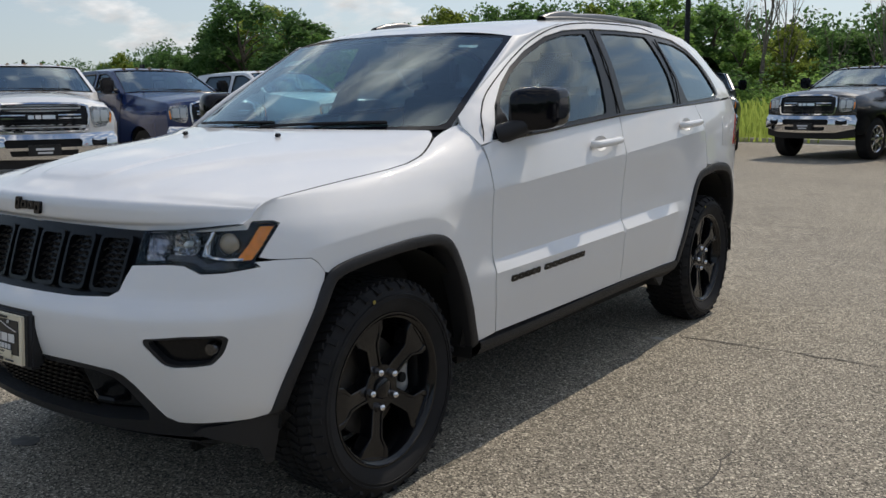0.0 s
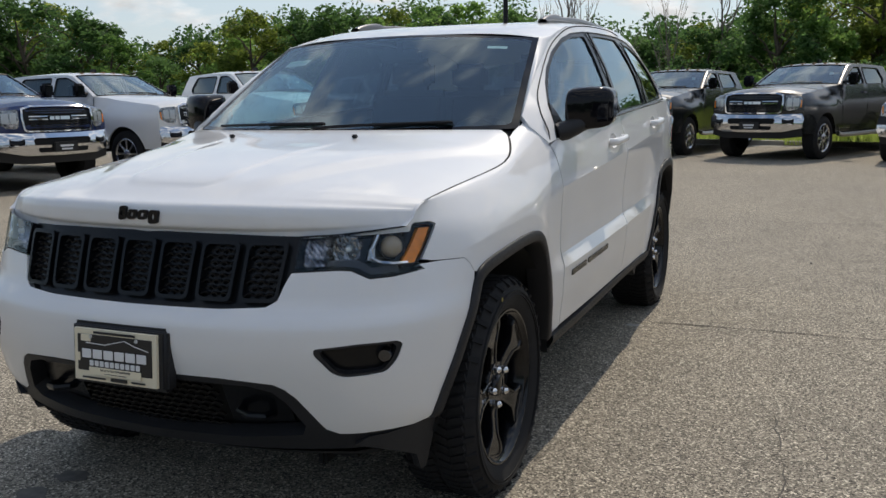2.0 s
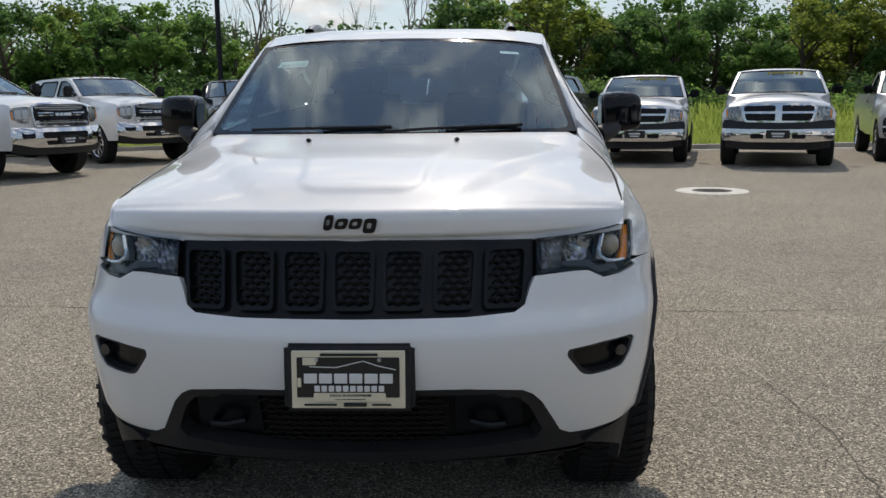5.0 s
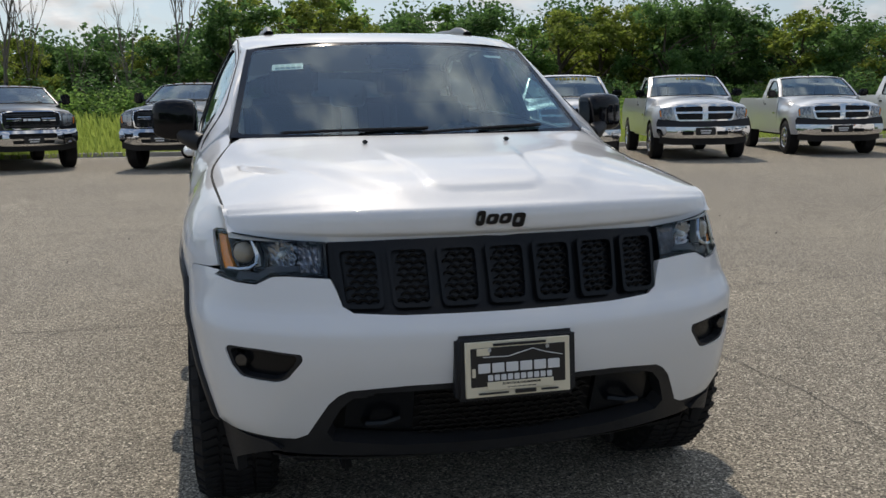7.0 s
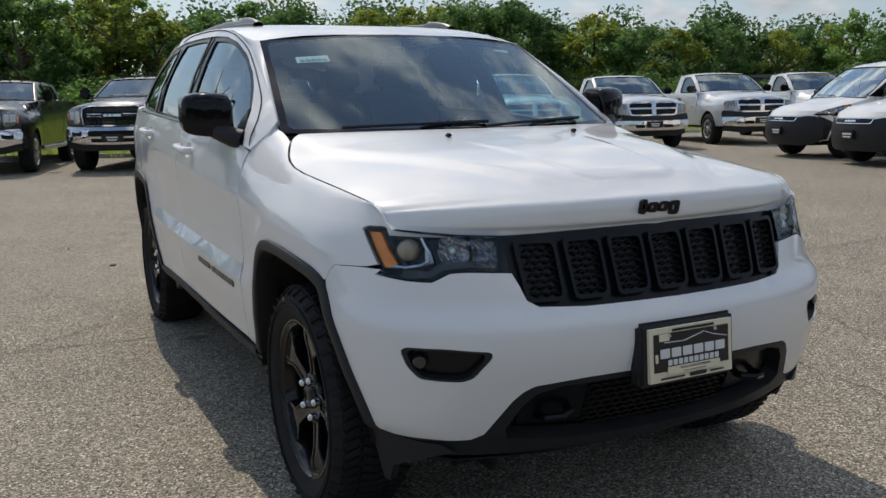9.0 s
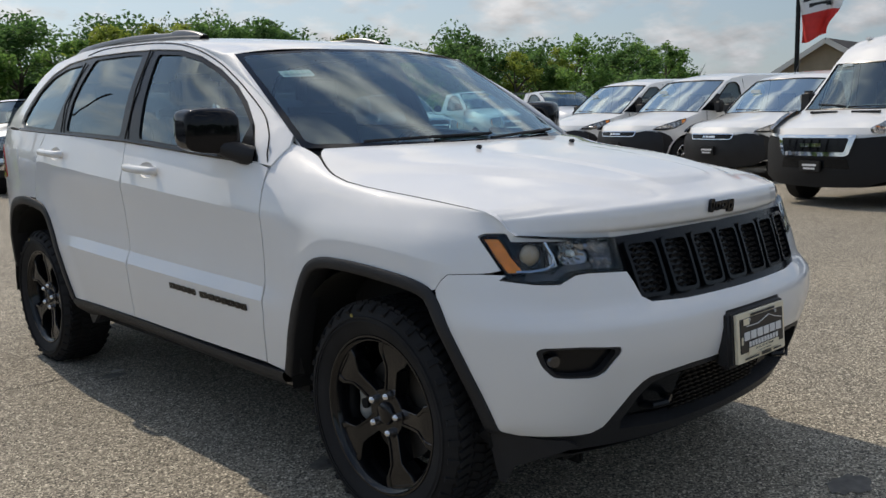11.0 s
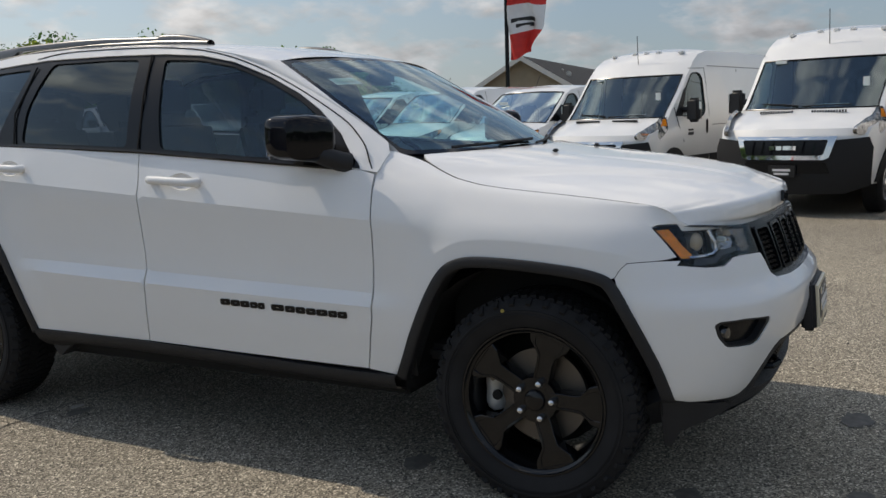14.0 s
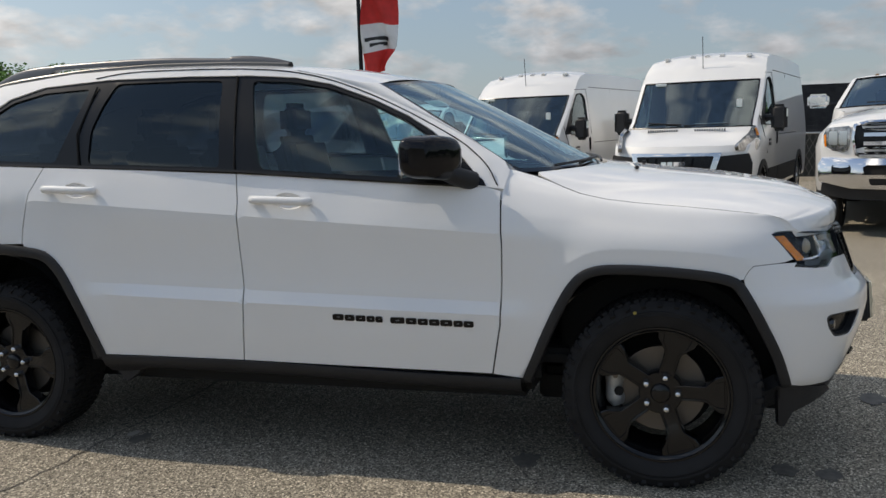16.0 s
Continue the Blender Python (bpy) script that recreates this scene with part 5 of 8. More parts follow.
        eye = lathe([(0.024, 0), (0.022, 0.014), (0.013, 0.026), (0.003, 0.031), (-0.02, 0.031)], 28)
        bmesh.ops.transform(eye, matrix=face, verts=eye.verts)
        part("projector", eye, material("projector_glass", (0.36, 0.29, 0.20), 0.3, coat=1.0, scale=40, amount=0.15), lamp, "round projector lens")
        bowl = lathe([(-0.018, 0.031), (0.004, 0.032), (0.006, 0.035), (-0.02, 0.039)], 28)
        bmesh.ops.transform(bowl, matrix=face, verts=bowl.verts)
        part("projector_ring", bowl, material("ring_grey", (0.025, 0.027, 0.035), 0.2, metal=0.3), lamp)
        bm = tube([lamp_skin(sgn * q_x(x), z) + Vector((0, 0.014, 0)) for x, z in ((0.684, 0.942), (0.676, 0.905), (0.678, 0.882), (0.698, 0.868), (0.728, 0.862), (0.756, 0.862))], 0.0058, 6)
        part("lamp_trim", bm, CHROME, lamp)
        fin = lampq([(q_x(0.684), 0.942), (q_x(0.690), 0.905), (q_x(0.695), 0.874), (q_x(0.676), 0.880), (q_x(0.677), 0.905)])
        panel("divider_fin", fin, lifted(lamp_skin, -0.016), STEEL, lamp, 0.01, depth=0.02)

    # hood
    prof = [Vector(p) for p in ((-0.672, 0.950), (-0.686, 0.962), (-0.690, 0.985), (-0.689, 1.006), (-0.678, 1.024), (-0.645, 1.037), (-0.54, 1.068), (-0.40, 1.096), (-0.2, 1.126), (0.0, 1.151), (0.15, 1.170), (0.275, 1.186))]
    prof = curve_through(prof, 9)
    lip = lerp_table(((0, 0.0), (0.15, 0.005), (0.25, 0.013), (0.40, 0.036), (0.50, 0.062), (0.60, 0.102), (0.70, 0.160), (0.755, 0.205)))
    rows = []
    for j, p in enumerate(prof):
        row = []
        wl_ = 1 - ease(-0.70, -0.02, p.x)
        wr = ease(-0.15, 0.275, p.x)
        yedge = -0.473 + 0.035 * j / 36 if j <= 36 else max(p.x + lip(0.755) * wl_ + 0.20 * wr, -0.438)
        draw = (yedge - p.x - 0.20 * wr) / lip(0.755)
        for i in range(161):
            t = -1 + i / 80
            a = abs(t)
            x = (hood_x(yedge) - 0.007) * t
            y = p.x + lip(a * 0.755) * draw + 0.20 * wr * a ** 2.2
            z = p.y + (hood_z(yedge) - p.y) * a ** 3.2
            z += 0.013 * (1 - ease(-0.05, 0.05, abs(x) - 0.27 - 0.46 * min(max((y + 0.62) / 0.92, 0.0), 1.0))) * ease(-0.66, -0.50, p.x)
            z += 0.006 * (1 - ease(0.0, 0.028, math.hypot(max(abs(x) - 0.105 - 0.07 * ease(-0.5, 0.1, p.x), 0.0), max(-0.495 - p.x, 0.0)) - 0.06)) * (1 - ease(-0.25, 0.08, p.x))
            row.append(Vector((x, y, z)))
        rows.append(row)
    grid("hood", rows, PAINT_WHITE, car, "white painted hood", depth=0.018, flip=True, sharp=60)
    # dark gap under the hood's edge
    for sgn in (1, -1):
        pts = [Vector((sgn * (hood_x(y) - 0.0035), y, hood_z(y) - 0.0040 - 0.005 * (1 - ease(-0.40, -0.34, y)))) for y in np.linspace(-0.40, 0.47, 40)]
        part("hood_gap", tube(pts, [0.0015, 0.003, 0.0045] + [0.0055] * 37, 6), DARK_VOID, car)
        nz = brick((sgn * 0.264 - 0.009, 0.112, 1.176), (sgn * 0.264 + 0.009, 0.134, 1.190), 0.004)
        part("washer_nozzle", nz, BLACK_PLASTIC, car)
    # maker's emblem as four plain dark shapes
    for x0, w, h, dz in ((-0.083, 0.024, 0.042, -0.003), (-0.053, 0.033, 0.029, 0.0), (-0.015, 0.033, 0.029, 0.0), (0.023, 0.034, 0.040, -0.011)):
        b = rounded([(x0, 0.979 + dz), (x0 + w, 0.979 + dz), (x0 + w + 0.009, 0.979 + dz + h), (x0 + 0.009, 0.979 + dz + h)], 0.010, 3)
        core = Vector((x0 + w / 2 + 0.002, 0.979 + dz + h / 2))
        panel("emblem_shape", b, lambda x, z: Vector((x, -0.696 - 0.03 * abs(x) + 0.05 * max(0.0, z - 0.995), z)), BLACK_GLOSS, car, 0.02, holes=([core + (p - core) * 0.38 for p in b],), depth=0.010, out=(0, 0.5, 0.9))

    # both sides
    for sgn in (1, -1):
        flip = sgn < 0
        # fender
        arch_top = [p for p in ARCH_F[::-1] if p.y > 0.42 and p.z > -0.285]
        ys = (-0.468, -0.455, -0.44, -0.42, -0.40, -0.35, -0.30, -0.2, -0.1, 0.0, 0.1, 0.2, 0.3, 0.36, 0.40, 0.44, 0.48, 0.52, 0.555)
        top = [(plan_of(y, rim_z(y)), rim_z(y) + 0.047) for y in ys]
        o = top + [(0.580, 1.245), (0.583, 1.19), (0.588, 1.135), (0.586, 1.05), (0.582, 0.94), (0.585, 0.80), (0.594, 0.62), (0.634, 0.418), (0.520, 0.405)] + [(p.x, p.y) for p in arch_top] + [(-0.366, 0.806), (-0.40, 0.8345), (-0.43, 0.8525), (-0.519, 0.8575), (-0.569, 0.8615)] + [(y, way_up(y, z)) for y, z in ((-0.560, 0.905), (-0.5445, 0.959), (-0.560, 0.967), (-0.580, 0.968), (-0.60, 0.968), (-0.622, 0.966))]
        brow = [[(plan_of(y, brow_z(y)) if y < 0.2 else y, brow_z(y) + dz) for y in np.linspace(-0.33, 0.33, 45)] for dz in (-0.004, 0.0, 0.004)]
        panel("fender", o, over_fender, PAINT_WHITE, car, 0.025, depth=0.02, lines=brow, rows=(0.69, 0.738, 1.03), mirror=flip, label="white painted fender", sharp=50)
        # doors and quarter
        d1 = [(0.640, 0.420), (0.600, 0.62), (0.591, 0.80), (0.588, 0.94), (0.592, 1.05), (0.594, 1.132), (0.645, 1.147)] + [(y, belt_z(y) - 0.004) for y in (0.8, 1.0, 1.2, 1.45)] + [(1.696, belt_z(1.69) - 0.004), (1.682, 1.1), (1.684, 0.9), (1.680, 0.78), (1.675, 0.68), (1.704, 0.436)]
        d2 = [(1.710, 0.436), (1.681, 0.68), (1.686, 0.78), (1.690, 0.9), (1.688, 1.1), (1.702, belt_z(1.70) - 0.004)] + [(y, belt_z(y) - 0.004) for y in (1.9, 2.1, 2.35)] + [(2.638, belt_z(2.62) - 0.004), (2.703, 1.15), (2.740, 1.01), (2.750, 0.94), (2.745, 0.919), (2.632, 0.897), (2.551, 0.825), (2.477, 0.688), (2.416, 0.535), (2.383, 0.437)]
        q3 = [(2.644, belt_z(2.62) - 0.004), (2.709, 1.15), (2.746, 1.01), (2.756, 0.93), (REAR - 0.1, 0.928), (REAR, 0.932), (REAR + 0.2, 0.902), (REAR + 0.32, 0.82), (REAR + 0.40, 0.68), (REAR + 0.43, 0.56), (3.55, 0.56), (3.62, 0.80), (3.62, 1.0), (3.60, belt_z(3.6) - 0.004), (3.2, belt_z(3.2) - 0.004), (2.9, belt_z(2.9) - 0.004)]
        d1, d2 = [[(y, along_crease(y, z)) for y, z in d] for d in (d1, d2)]
        cups = [[(y - 0.03 + 0.066 * math.cos(a), along_crease(y - 0.03, z - 0.004) + 0.033 * math.sin(a)) for a in np.linspace(0, 2 * math.pi, 24, endpoint=False)] for y, z in ((1.49, 1.110), (2.49, 1.166))]
        door1 = panel("front_door", d1, door_skin, PAINT_WHITE, car, 0.035, depth=0.02, holes=(cups[0],), rows=(0.66, 0.69, 0.738, 0.80, 1.02, 1.048, 1.07), mirror=flip, label="white painted front door", sharp=11)
        door2 = panel("rear_door", d2, door_skin, PAINT_WHITE, car, 0.035, depth=0.02, holes=(cups[1],), rows=(0.66, 0.69, 0.738, 0.80, 1.02, 1.048, 1.07), mirror=flip, label="white painted rear door", sharp=11)
        panel("rear_quarter", q3, side, PAINT_WHITE, car, 0.06, depth=0.02, mirror=flip, label="white painted rear quarter", sharp=35)
        # dark backing just under the skin, so that the seams read dark
        rows = [[side(y, z) + Vector((-0.026, 0, 0)) for y in np.linspace(0.45, 2.48, 30)] for z in np.linspace(0.40, 1.14, 10)]
        if flip:
            rows = [[Vector((-p.x, p.y, p.z)) for p in r] for r in rows]
        grid("sill_inner", rows, DARK_VOID, car, flip=flip)
        # flares, wheel-house, sill
        flare("front_flare", FLARE_F, 0.038, car, flip)
        flare("rear_flare", FLARE_R, 0.046, car, flip)
        for y0, zt in ((0.03, 0.83), (REAR, 0.87)):
            rows = []
            for a in np.linspace(-0.03, math.pi + 0.03, 22):
                yy, zz = y0 + 0.455 * math.cos(a), 0.36 + (zt - 0.36) * max(math.sin(a), -0.3)
                rows.append([Vector((sgn * x, yy, zz)) for x in (min(0.872, side(plan_of(yy, 0.5), 0.5).x - 0.03) if yy < 0 else 0.872, 0.75, 0.45)])
            grid("wheel_house", rows, DARK_VOID, car, flip=not flip)
            bm = brick((min(sgn * 0.42, sgn * 0.45), y0 - 0.5, 0.2), (max(sgn * 0.42, sgn * 0.45), y0 + 0.5, 0.9), 0.01)
            part("inner_wall", bm, DARK_VOID, car)
            if y0 < 1:
                bm = brick((min(sgn * 0.60, sgn * 0.66), 0.02, 0.765), (max(sgn * 0.60, sgn * 0.66), 0.055, 0.835), 0.008)
                bar(bm, (sgn * 0.63, 0.0, 0.80), (sgn * 0.63, 0.085, 0.80), 0.03, 0.018)
                part("hose_bracket", bm, material("bracket_grey", (0.10, 0.10, 0.10), 0.5, metal=0.4), car)
        rows = []
        for y in np.linspace(0.525, 2.40, 20):
            s = side(y, 0.452)
            sag = 0.018 if y > 2.25 else 0
            zt = 0.405 + 0.031 * ease(0.45, 1.9, y)
            rows.append([Vector((sgn * (s.x + dx), y, z)) for dx, z in ((-0.030, zt), (0.004, zt - 0.002), (0.006, zt - 0.022), (-0.012, zt - 0.052), (-0.06, zt - 0.072 - sag), (-0.16, zt - 0.06))])
        grid("rocker_sill", rows, BLACK_PLASTIC, car, "black plastic sill", flip=not flip)
        for o in (((2.20, 0.385), (2.42, 0.43), (2.40, 0.37), (2.335, 0.295), (2.315, 0.305)), ((0.478, 0.425), (0.60, 0.42), (0.60, 0.392), (0.52, 0.378), (0.484, 0.378))):
            part("mud_guard", prism(o, min(sgn * 0.62, sgn * 0.85), max(sgn * 0.62, sgn * 0.85)), BLACK_PLASTIC, car)
        panel("wheel_spat", [(-0.415, 0.405), (-0.50, 0.395), (-0.60, 0.375), (-0.615, 0.352), (-0.53, 0.315), (-0.475, 0.290), (-0.445, 0.232), (-0.425, 0.236)], under_corner, BLACK_PLASTIC, car, 0.03, depth=0.03, mirror=flip, label="black deflector before the wheel")

        # cabin frame, glass and black pillar trim
        frame_out = [(0.572, 1.205)] + [(y, roof_edge_z(y)) for y in (0.60, 0.66, 0.76, 0.9, 1.05, 1.2, 1.35, 1.5, 1.76, 2.0, 2.3, 2.6, 2.8, 3.0, 3.15, 3.3, 3.45, 3.58)] + [(3.64, 1.40), (3.62, belt_z(3.6)), (3.2, belt_z(3.2)), (2.6, belt_z(2.6)), (1.69, belt_z(1.69)), (1.0, belt_z(1.0)), (0.66, 1.150), (0.582, 1.14)]
        dlo = [(0.665, 1.160), (1.0, belt_z(1.0) + 0.006), (1.69, belt_z(1.69) + 0.006), (2.6, belt_z(2.6) + 0.006), (3.10, 1.295), (3.17, 1.32), (3.16, 1.37), (3.06, 1.49), (2.93, 1.575), (2.75, 1.622), (2.4, 1.640), (2.0, 1.637), (1.70, 1.627), (1.50, 1.610), (1.34, 1.576), (1.15, 1.505), (1.0, 1.435), (0.89, 1.370), (0.77, 1.280), (0.70, 1.205), (0.668, 1.170)]
        panel("cabin_frame", frame_out, cabin_side, PAINT_WHITE, car, 0.05, holes=(dlo,), depth=0.02, mirror=flip, label="white roof side and pillars", sharp=40)
        g1 = [(0.80, 1.181), (1.2, belt_z(1.2) + 0.018), (1.598, belt_z(1.598) + 0.018), (1.645, 1.40), (1.692, 1.606), (1.50, 1.592), (1.34, 1.560), (1.15, 1.488), (1.0, 1.418), (0.89, 1.350), (0.80, 1.285)]
        g2 = [(1.785, belt_z(1.785) + 0.018), (2.43, belt_z(2.43) + 0.018), (2.435, 1.42), (2.40, 1.53), (2.355, 1.622), (2.0, 1.620), (1.832, 1.613), (1.812, 1.45)]
        g3 = [(2.60, belt_z(2.6) + 0.018), (3.08, 1.308), (3.14, 1.335), (3.03, 1.485), (2.91, 1.56), (2.74, 1.597), (2.49, 1.606), (2.52, 1.50)]
        holes = [rounded(h, 0.025, 3) for h in (g1, g2, g3)]
        trim = panel("pillar_trim", dlo, lifted(cabin_side, -0.006), BLACK_SATIN, car, 0.05, holes=holes, depth=0.02, mirror=flip, label="satin black window surround")
        for h, mat, nm in zip(holes, (SIDE_GLASS, PRIVACY, PRIVACY), ("front_side_glass", "rear_side_glass", "quarter_glass")):
            pane = panel(nm, h, lifted(cabin_side, -0.013), mat, trim, 0.07, depth=0.0, mirror=flip)
            pane.visible_shadow = False
        for pts in (((1.712, belt_z(1.712) + 0.008), (1.738, 1.45), (1.766, 1.628)), ((2.47, belt_z(2.47) + 0.01), (2.50, 1.40), (2.45, 1.61))):
            line = [cabin_side(y, z) + Vector((0.001, 0, 0)) for y, z in pts]
            line = [Vector((sgn * p.x, p.y, p.z)) for p in line]
            part("frame_seam", tube(line, 0.004, 5), DARK_VOID, trim)
        pts = [cabin_side(y, belt_z(y) + 0.002) + Vector((0.006, 0, 0)) for y in np.linspace(0.70, 3.12, 30)]
        part("belt_moulding", tube([Vector((sgn * p.x, p.y, p.z)) for p in pts], 0.009, 6), BLACK_SATIN, trim)
        # door frame seam on the white roof side
        pts = curve_through([(2.47, 1.648), (2.3, 1.667), (2.0, 1.666), (1.72, 1.655), (1.5, 1.630), (1.3, 1.577), (1.05, 1.472), (0.8, 1.340), (0.70, 1.268), (0.645, 1.215), (0.606, 1.15)], 4)
        line = [cabin_side(y, min(z, roof_edge_z(y) - 0.004)) + Vector((0.0006, 0, 0)) for y, z in pts]
        part("frame_seam", tube([Vector((sgn * p.x, p.y, p.z)) for p in line], 0.0028, 5), DARK_VOID, car)

        # windscreen pillar: from the glass's edge over to the door's frame
        ins = [screen(1.0, v) for v in np.linspace(0, 1, 15)] + [roof_rim(y) for y in (1.18, 1.24, 1.32, 1.40, 1.5)]
        outs = [cabin_side(y, roof_edge_z(y)) for y in [*np.linspace(0.575, 1.20, 15), 1.24, 1.30, 1.37, 1.44, 1.5]]
        rows = []
        for k_, (a_, b_) in enumerate(zip(ins, outs)):
            bulge = 0.010 * (min(k_ / 4, 1) if k_ < 17 else (19 - k_) / 3)
            lift_ = Vector((0.55, -0.35, 0.75)) * bulge
            row = [a_ + Vector((0, 0.004, -0.014)), a_ + Vector((0.002, 0, 0.003)), a_.lerp(b_, 0.3) + lift_ * 0.8, a_.lerp(b_, 0.6) + lift_, a_.lerp(b_, 0.85) + lift_ * 0.6, b_ + Vector((0, 0, 0.0))]
            rows.append([Vector((sgn * p.x, p.y, p.z)) for p in row])
        grid("windscreen_pillar", rows, PAINT_WHITE, car, "white windscreen pillar", flip=not flip, sharp=60)
        rows = [[Vector((sgn * x, y, z)) for x, y, z in r] for r in (((0.715, 0.45, 1.155), (0.732, 0.52, 1.178), (0.735, 0.57, 1.200), (0.738, 0.62, 1.225)), ((0.80, 0.46, 1.125), (0.815, 0.53, 1.145), (0.822, 0.58, 1.158), (0.822, 0.64, 1.165)), ((0.846, 0.46, 1.05), (0.850, 0.53, 1.06), (0.852, 0.58, 1.09), (0.842, 0.66, 1.135)))]
        grid("pillar_foot", rows, PAINT_WHITE, car, flip=flip)
        # door mirror
        mirror = new("door_mirror")
        mirror.parent = car
        secs = []
        for t, w, h in ((0.0, 0.120, 0.100), (0.02, 0.165, 0.140), (0.08, 0.198, 0.164), (0.20, 0.212, 0.174), (0.5, 0.220, 0.182), (0.75, 0.213, 0.178), (0.90, 0.195, 0.164), (0.97, 0.165, 0.138), (1.0, 0.110, 0.092)):
            x = 0.862 + 0.178 * t
            ring = []
            for k in range(56):
                a = 2 * math.pi * k / 56
                c, s = math.cos(a), math.sin(a)
                e = 0.44
                yy = 0.825 + 0.02 * t + w / 2 * math.copysign(abs(c) ** e, c) * (1.0 if c > 0 else 0.92 * (1 - 0.72 * t ** 1.5))
                zz = 1.262 + h / 2 * math.copysign(abs(s) ** e, s) * (1.0 - 0.06 * t * t if s > 0 else 0.94 * (1 - 0.20 * t)) + 0.012 * c
                ring.append(Vector((sgn * x, yy, zz)))
            secs.append(ring)
        shell = grid("mirror_housing", secs, BLACK_GLOSS, mirror, "gloss black mirror housing", flip=flip, close=True, sharp=60)
        for ring, nm in ((secs[0], "inner_cap"), (secs[-1], "outer_cap")):
            bm = bmesh.new()
            vs = [bm.verts.new(p) for p in ring]
            bm.faces.new(vs)
            part(nm, bm, BLACK_GLOSS, shell)
        bm = brick((min(sgn * 0.880, sgn * 1.015), 0.930, 1.195), (max(sgn * 0.880, sgn * 1.015), 0.950, 1.325), 0.012)
        part("mirror_glass", bm, CHROME, mirror, "silvered mirror glass")
        arm = tube([(sgn * 0.842, 0.700, 1.172), (sgn * 0.872, 0.725, 1.180), (sgn * 0.905, 0.765, 1.198), (sgn * 0.94, 0.80, 1.215)], [0.036, 0.038, 0.036, 0.030], 10)
        part("mirror_arm", arm, BLACK_PLASTIC, mirror)
        sail = panel("mirror_base", [(0.650, 1.152), (0.785, 1.162), (0.790, 1.288), (0.77, 1.270), (0.70, 1.205), (0.66, 1.172)], lifted(cabin_side, 0.004), BLACK_SATIN, mirror, 0.04, depth=0.02, mirror=flip)

        # handles
        for y, z, dr in ((1.49, 1.110, door1), (2.49, 1.166, door2)):
            s = side(y, z)
            pts = [side(y + d, z + h) + Vector((o_, 0, 0)) for d, h, o_ in ((0.122, 0.004, 0.004), (0.112, 0.005, 0.026), (0.06, 0.004, 0.034), (0.0, 0.001, 0.036), (-0.06, -0.002, 0.034), (-0.112, -0.005, 0.026), (-0.122, -0.005, 0.004))]
            bm = tube([Vector((sgn * p.x, p.y, p.z)) for p in curve_through(pts, 4)], 0.0172, 10)
            part("door_handle", bm, PAINT_WHITE, dr, "white door handle")
            loop = cups[0] if y < 2 else cups[1]
            cy, cv = sum(p[0] for p in loop) / len(loop), sum(p[1] for p in loop) / len(loop)
            panel("handle_cup", loop, lambda u, v: door_skin(u, v) - Vector((0.024 * math.sqrt(max(0.0, 1 - ((u - cy) / 0.066) ** 2 - ((v - cv) / 0.033) ** 2)), 0, 0)), PAINT_WHITE, dr, 0.008, depth=0.0, mirror=flip, sharp=60)
            if y < 2:
                k = lathe([(0.0, 0.006), (0.003, 0.006), (0.003, 0)], 10)
                bmesh.ops.transform(k, matrix=Matrix.Translation((sgn * (s.x + 0.046), y + 0.05, z + 0.004)) @ Matrix.Diagonal((sgn, 1, 1, 1)), verts=k.verts)
                part("lock_button", k, BLACK_GLOSS, dr)
        # model lettering on the front door, as plain raised shapes
        for a, b in ((0.000, 0.045), (0.050, 0.090), (0.095, 0.135), (0.140, 0.172), (0.176, 0.205), (0.236, 0.292), (0.298, 0.340), (0.345, 0.385), (0.390, 0.430), (0.434, 0.480), (0.485, 0.520), (0.524, 0.562)):
            y1, y0 = (1.282 - 1.035 * a, 1.282 - 1.035 * b) if flip else (0.700 + 1.035 * b, 0.700 + 1.035 * a)
            zc = 0.620 + 0.031 * (y1 - 0.7)
            o = rounded([(y0, zc - 0.0125), (y1, zc - 0.0125), (y1, zc + 0.0125), (y0, zc + 0.0125)], 0.006, 2)
            mid = sum(o, Vector((0, 0))) / len(o)
            panel("badge_letter_shape", o, lifted(side, 0.004), BLACK_GLOSS, door1, 0.03, holes=([mid + Vector(((p.x - mid.x) * 0.30, (p.y - mid.y) * 0.14)) for p in o],), depth=0.006, mirror=flip)

        # roof rail
        pts = curve_through([(0.514, 1.60, 1.690), (0.514, 1.66, 1.706), (0.514, 1.74, 1.720), (0.514, 1.82, 1.728), (0.514, 1.885, 1.728), (0.514, 1.915, 1.722), (0.516, 2.2, 1.737), (0.516, 2.5, 1.741), (0.513, 2.88, 1.734), (0.507, 3.05, 1.715), (0.500, 3.18, 1.668)], 5)
        rows = []
        for x, y, z in pts:
            foot = roof_z(y) + (roof_rim(y).z - roof_z(y)) * abs(x / roof_rim(y).x) ** 4.2 - 0.006
            closed = 1 - ease(1.86, 1.94, y) * (1 - ease(2.86, 2.94, y))
            low = min(max(foot + 0.012 * (1 - closed), (z - 0.026) * (1 - closed)), z - 0.004)
            rows.append([Vector((sgn * (x + dx), y, low + (z - low) * k)) for dx, k in ((-0.018, 0.0), (-0.019, 0.55), (-0.013, 0.92), (-0.004, 1.0), (0.006, 0.99), (0.015, 0.86), (0.020, 0.5), (0.020, 0.0))])
        rail = grid("roof_rail", rows, material("rail_grey", (0.12, 0.12, 0.125), 0.30, metal=0.5), car, "dark grey roof rail", flip=not flip, sharp=50, close=True)
        rows = []
        for y in np.linspace(1.60, 3.16, 24):
            x = 0.514
            foot = roof_z(y) + (roof_rim(y).z - roof_z(y)) * abs(x / roof_rim(y).x) ** 4.2
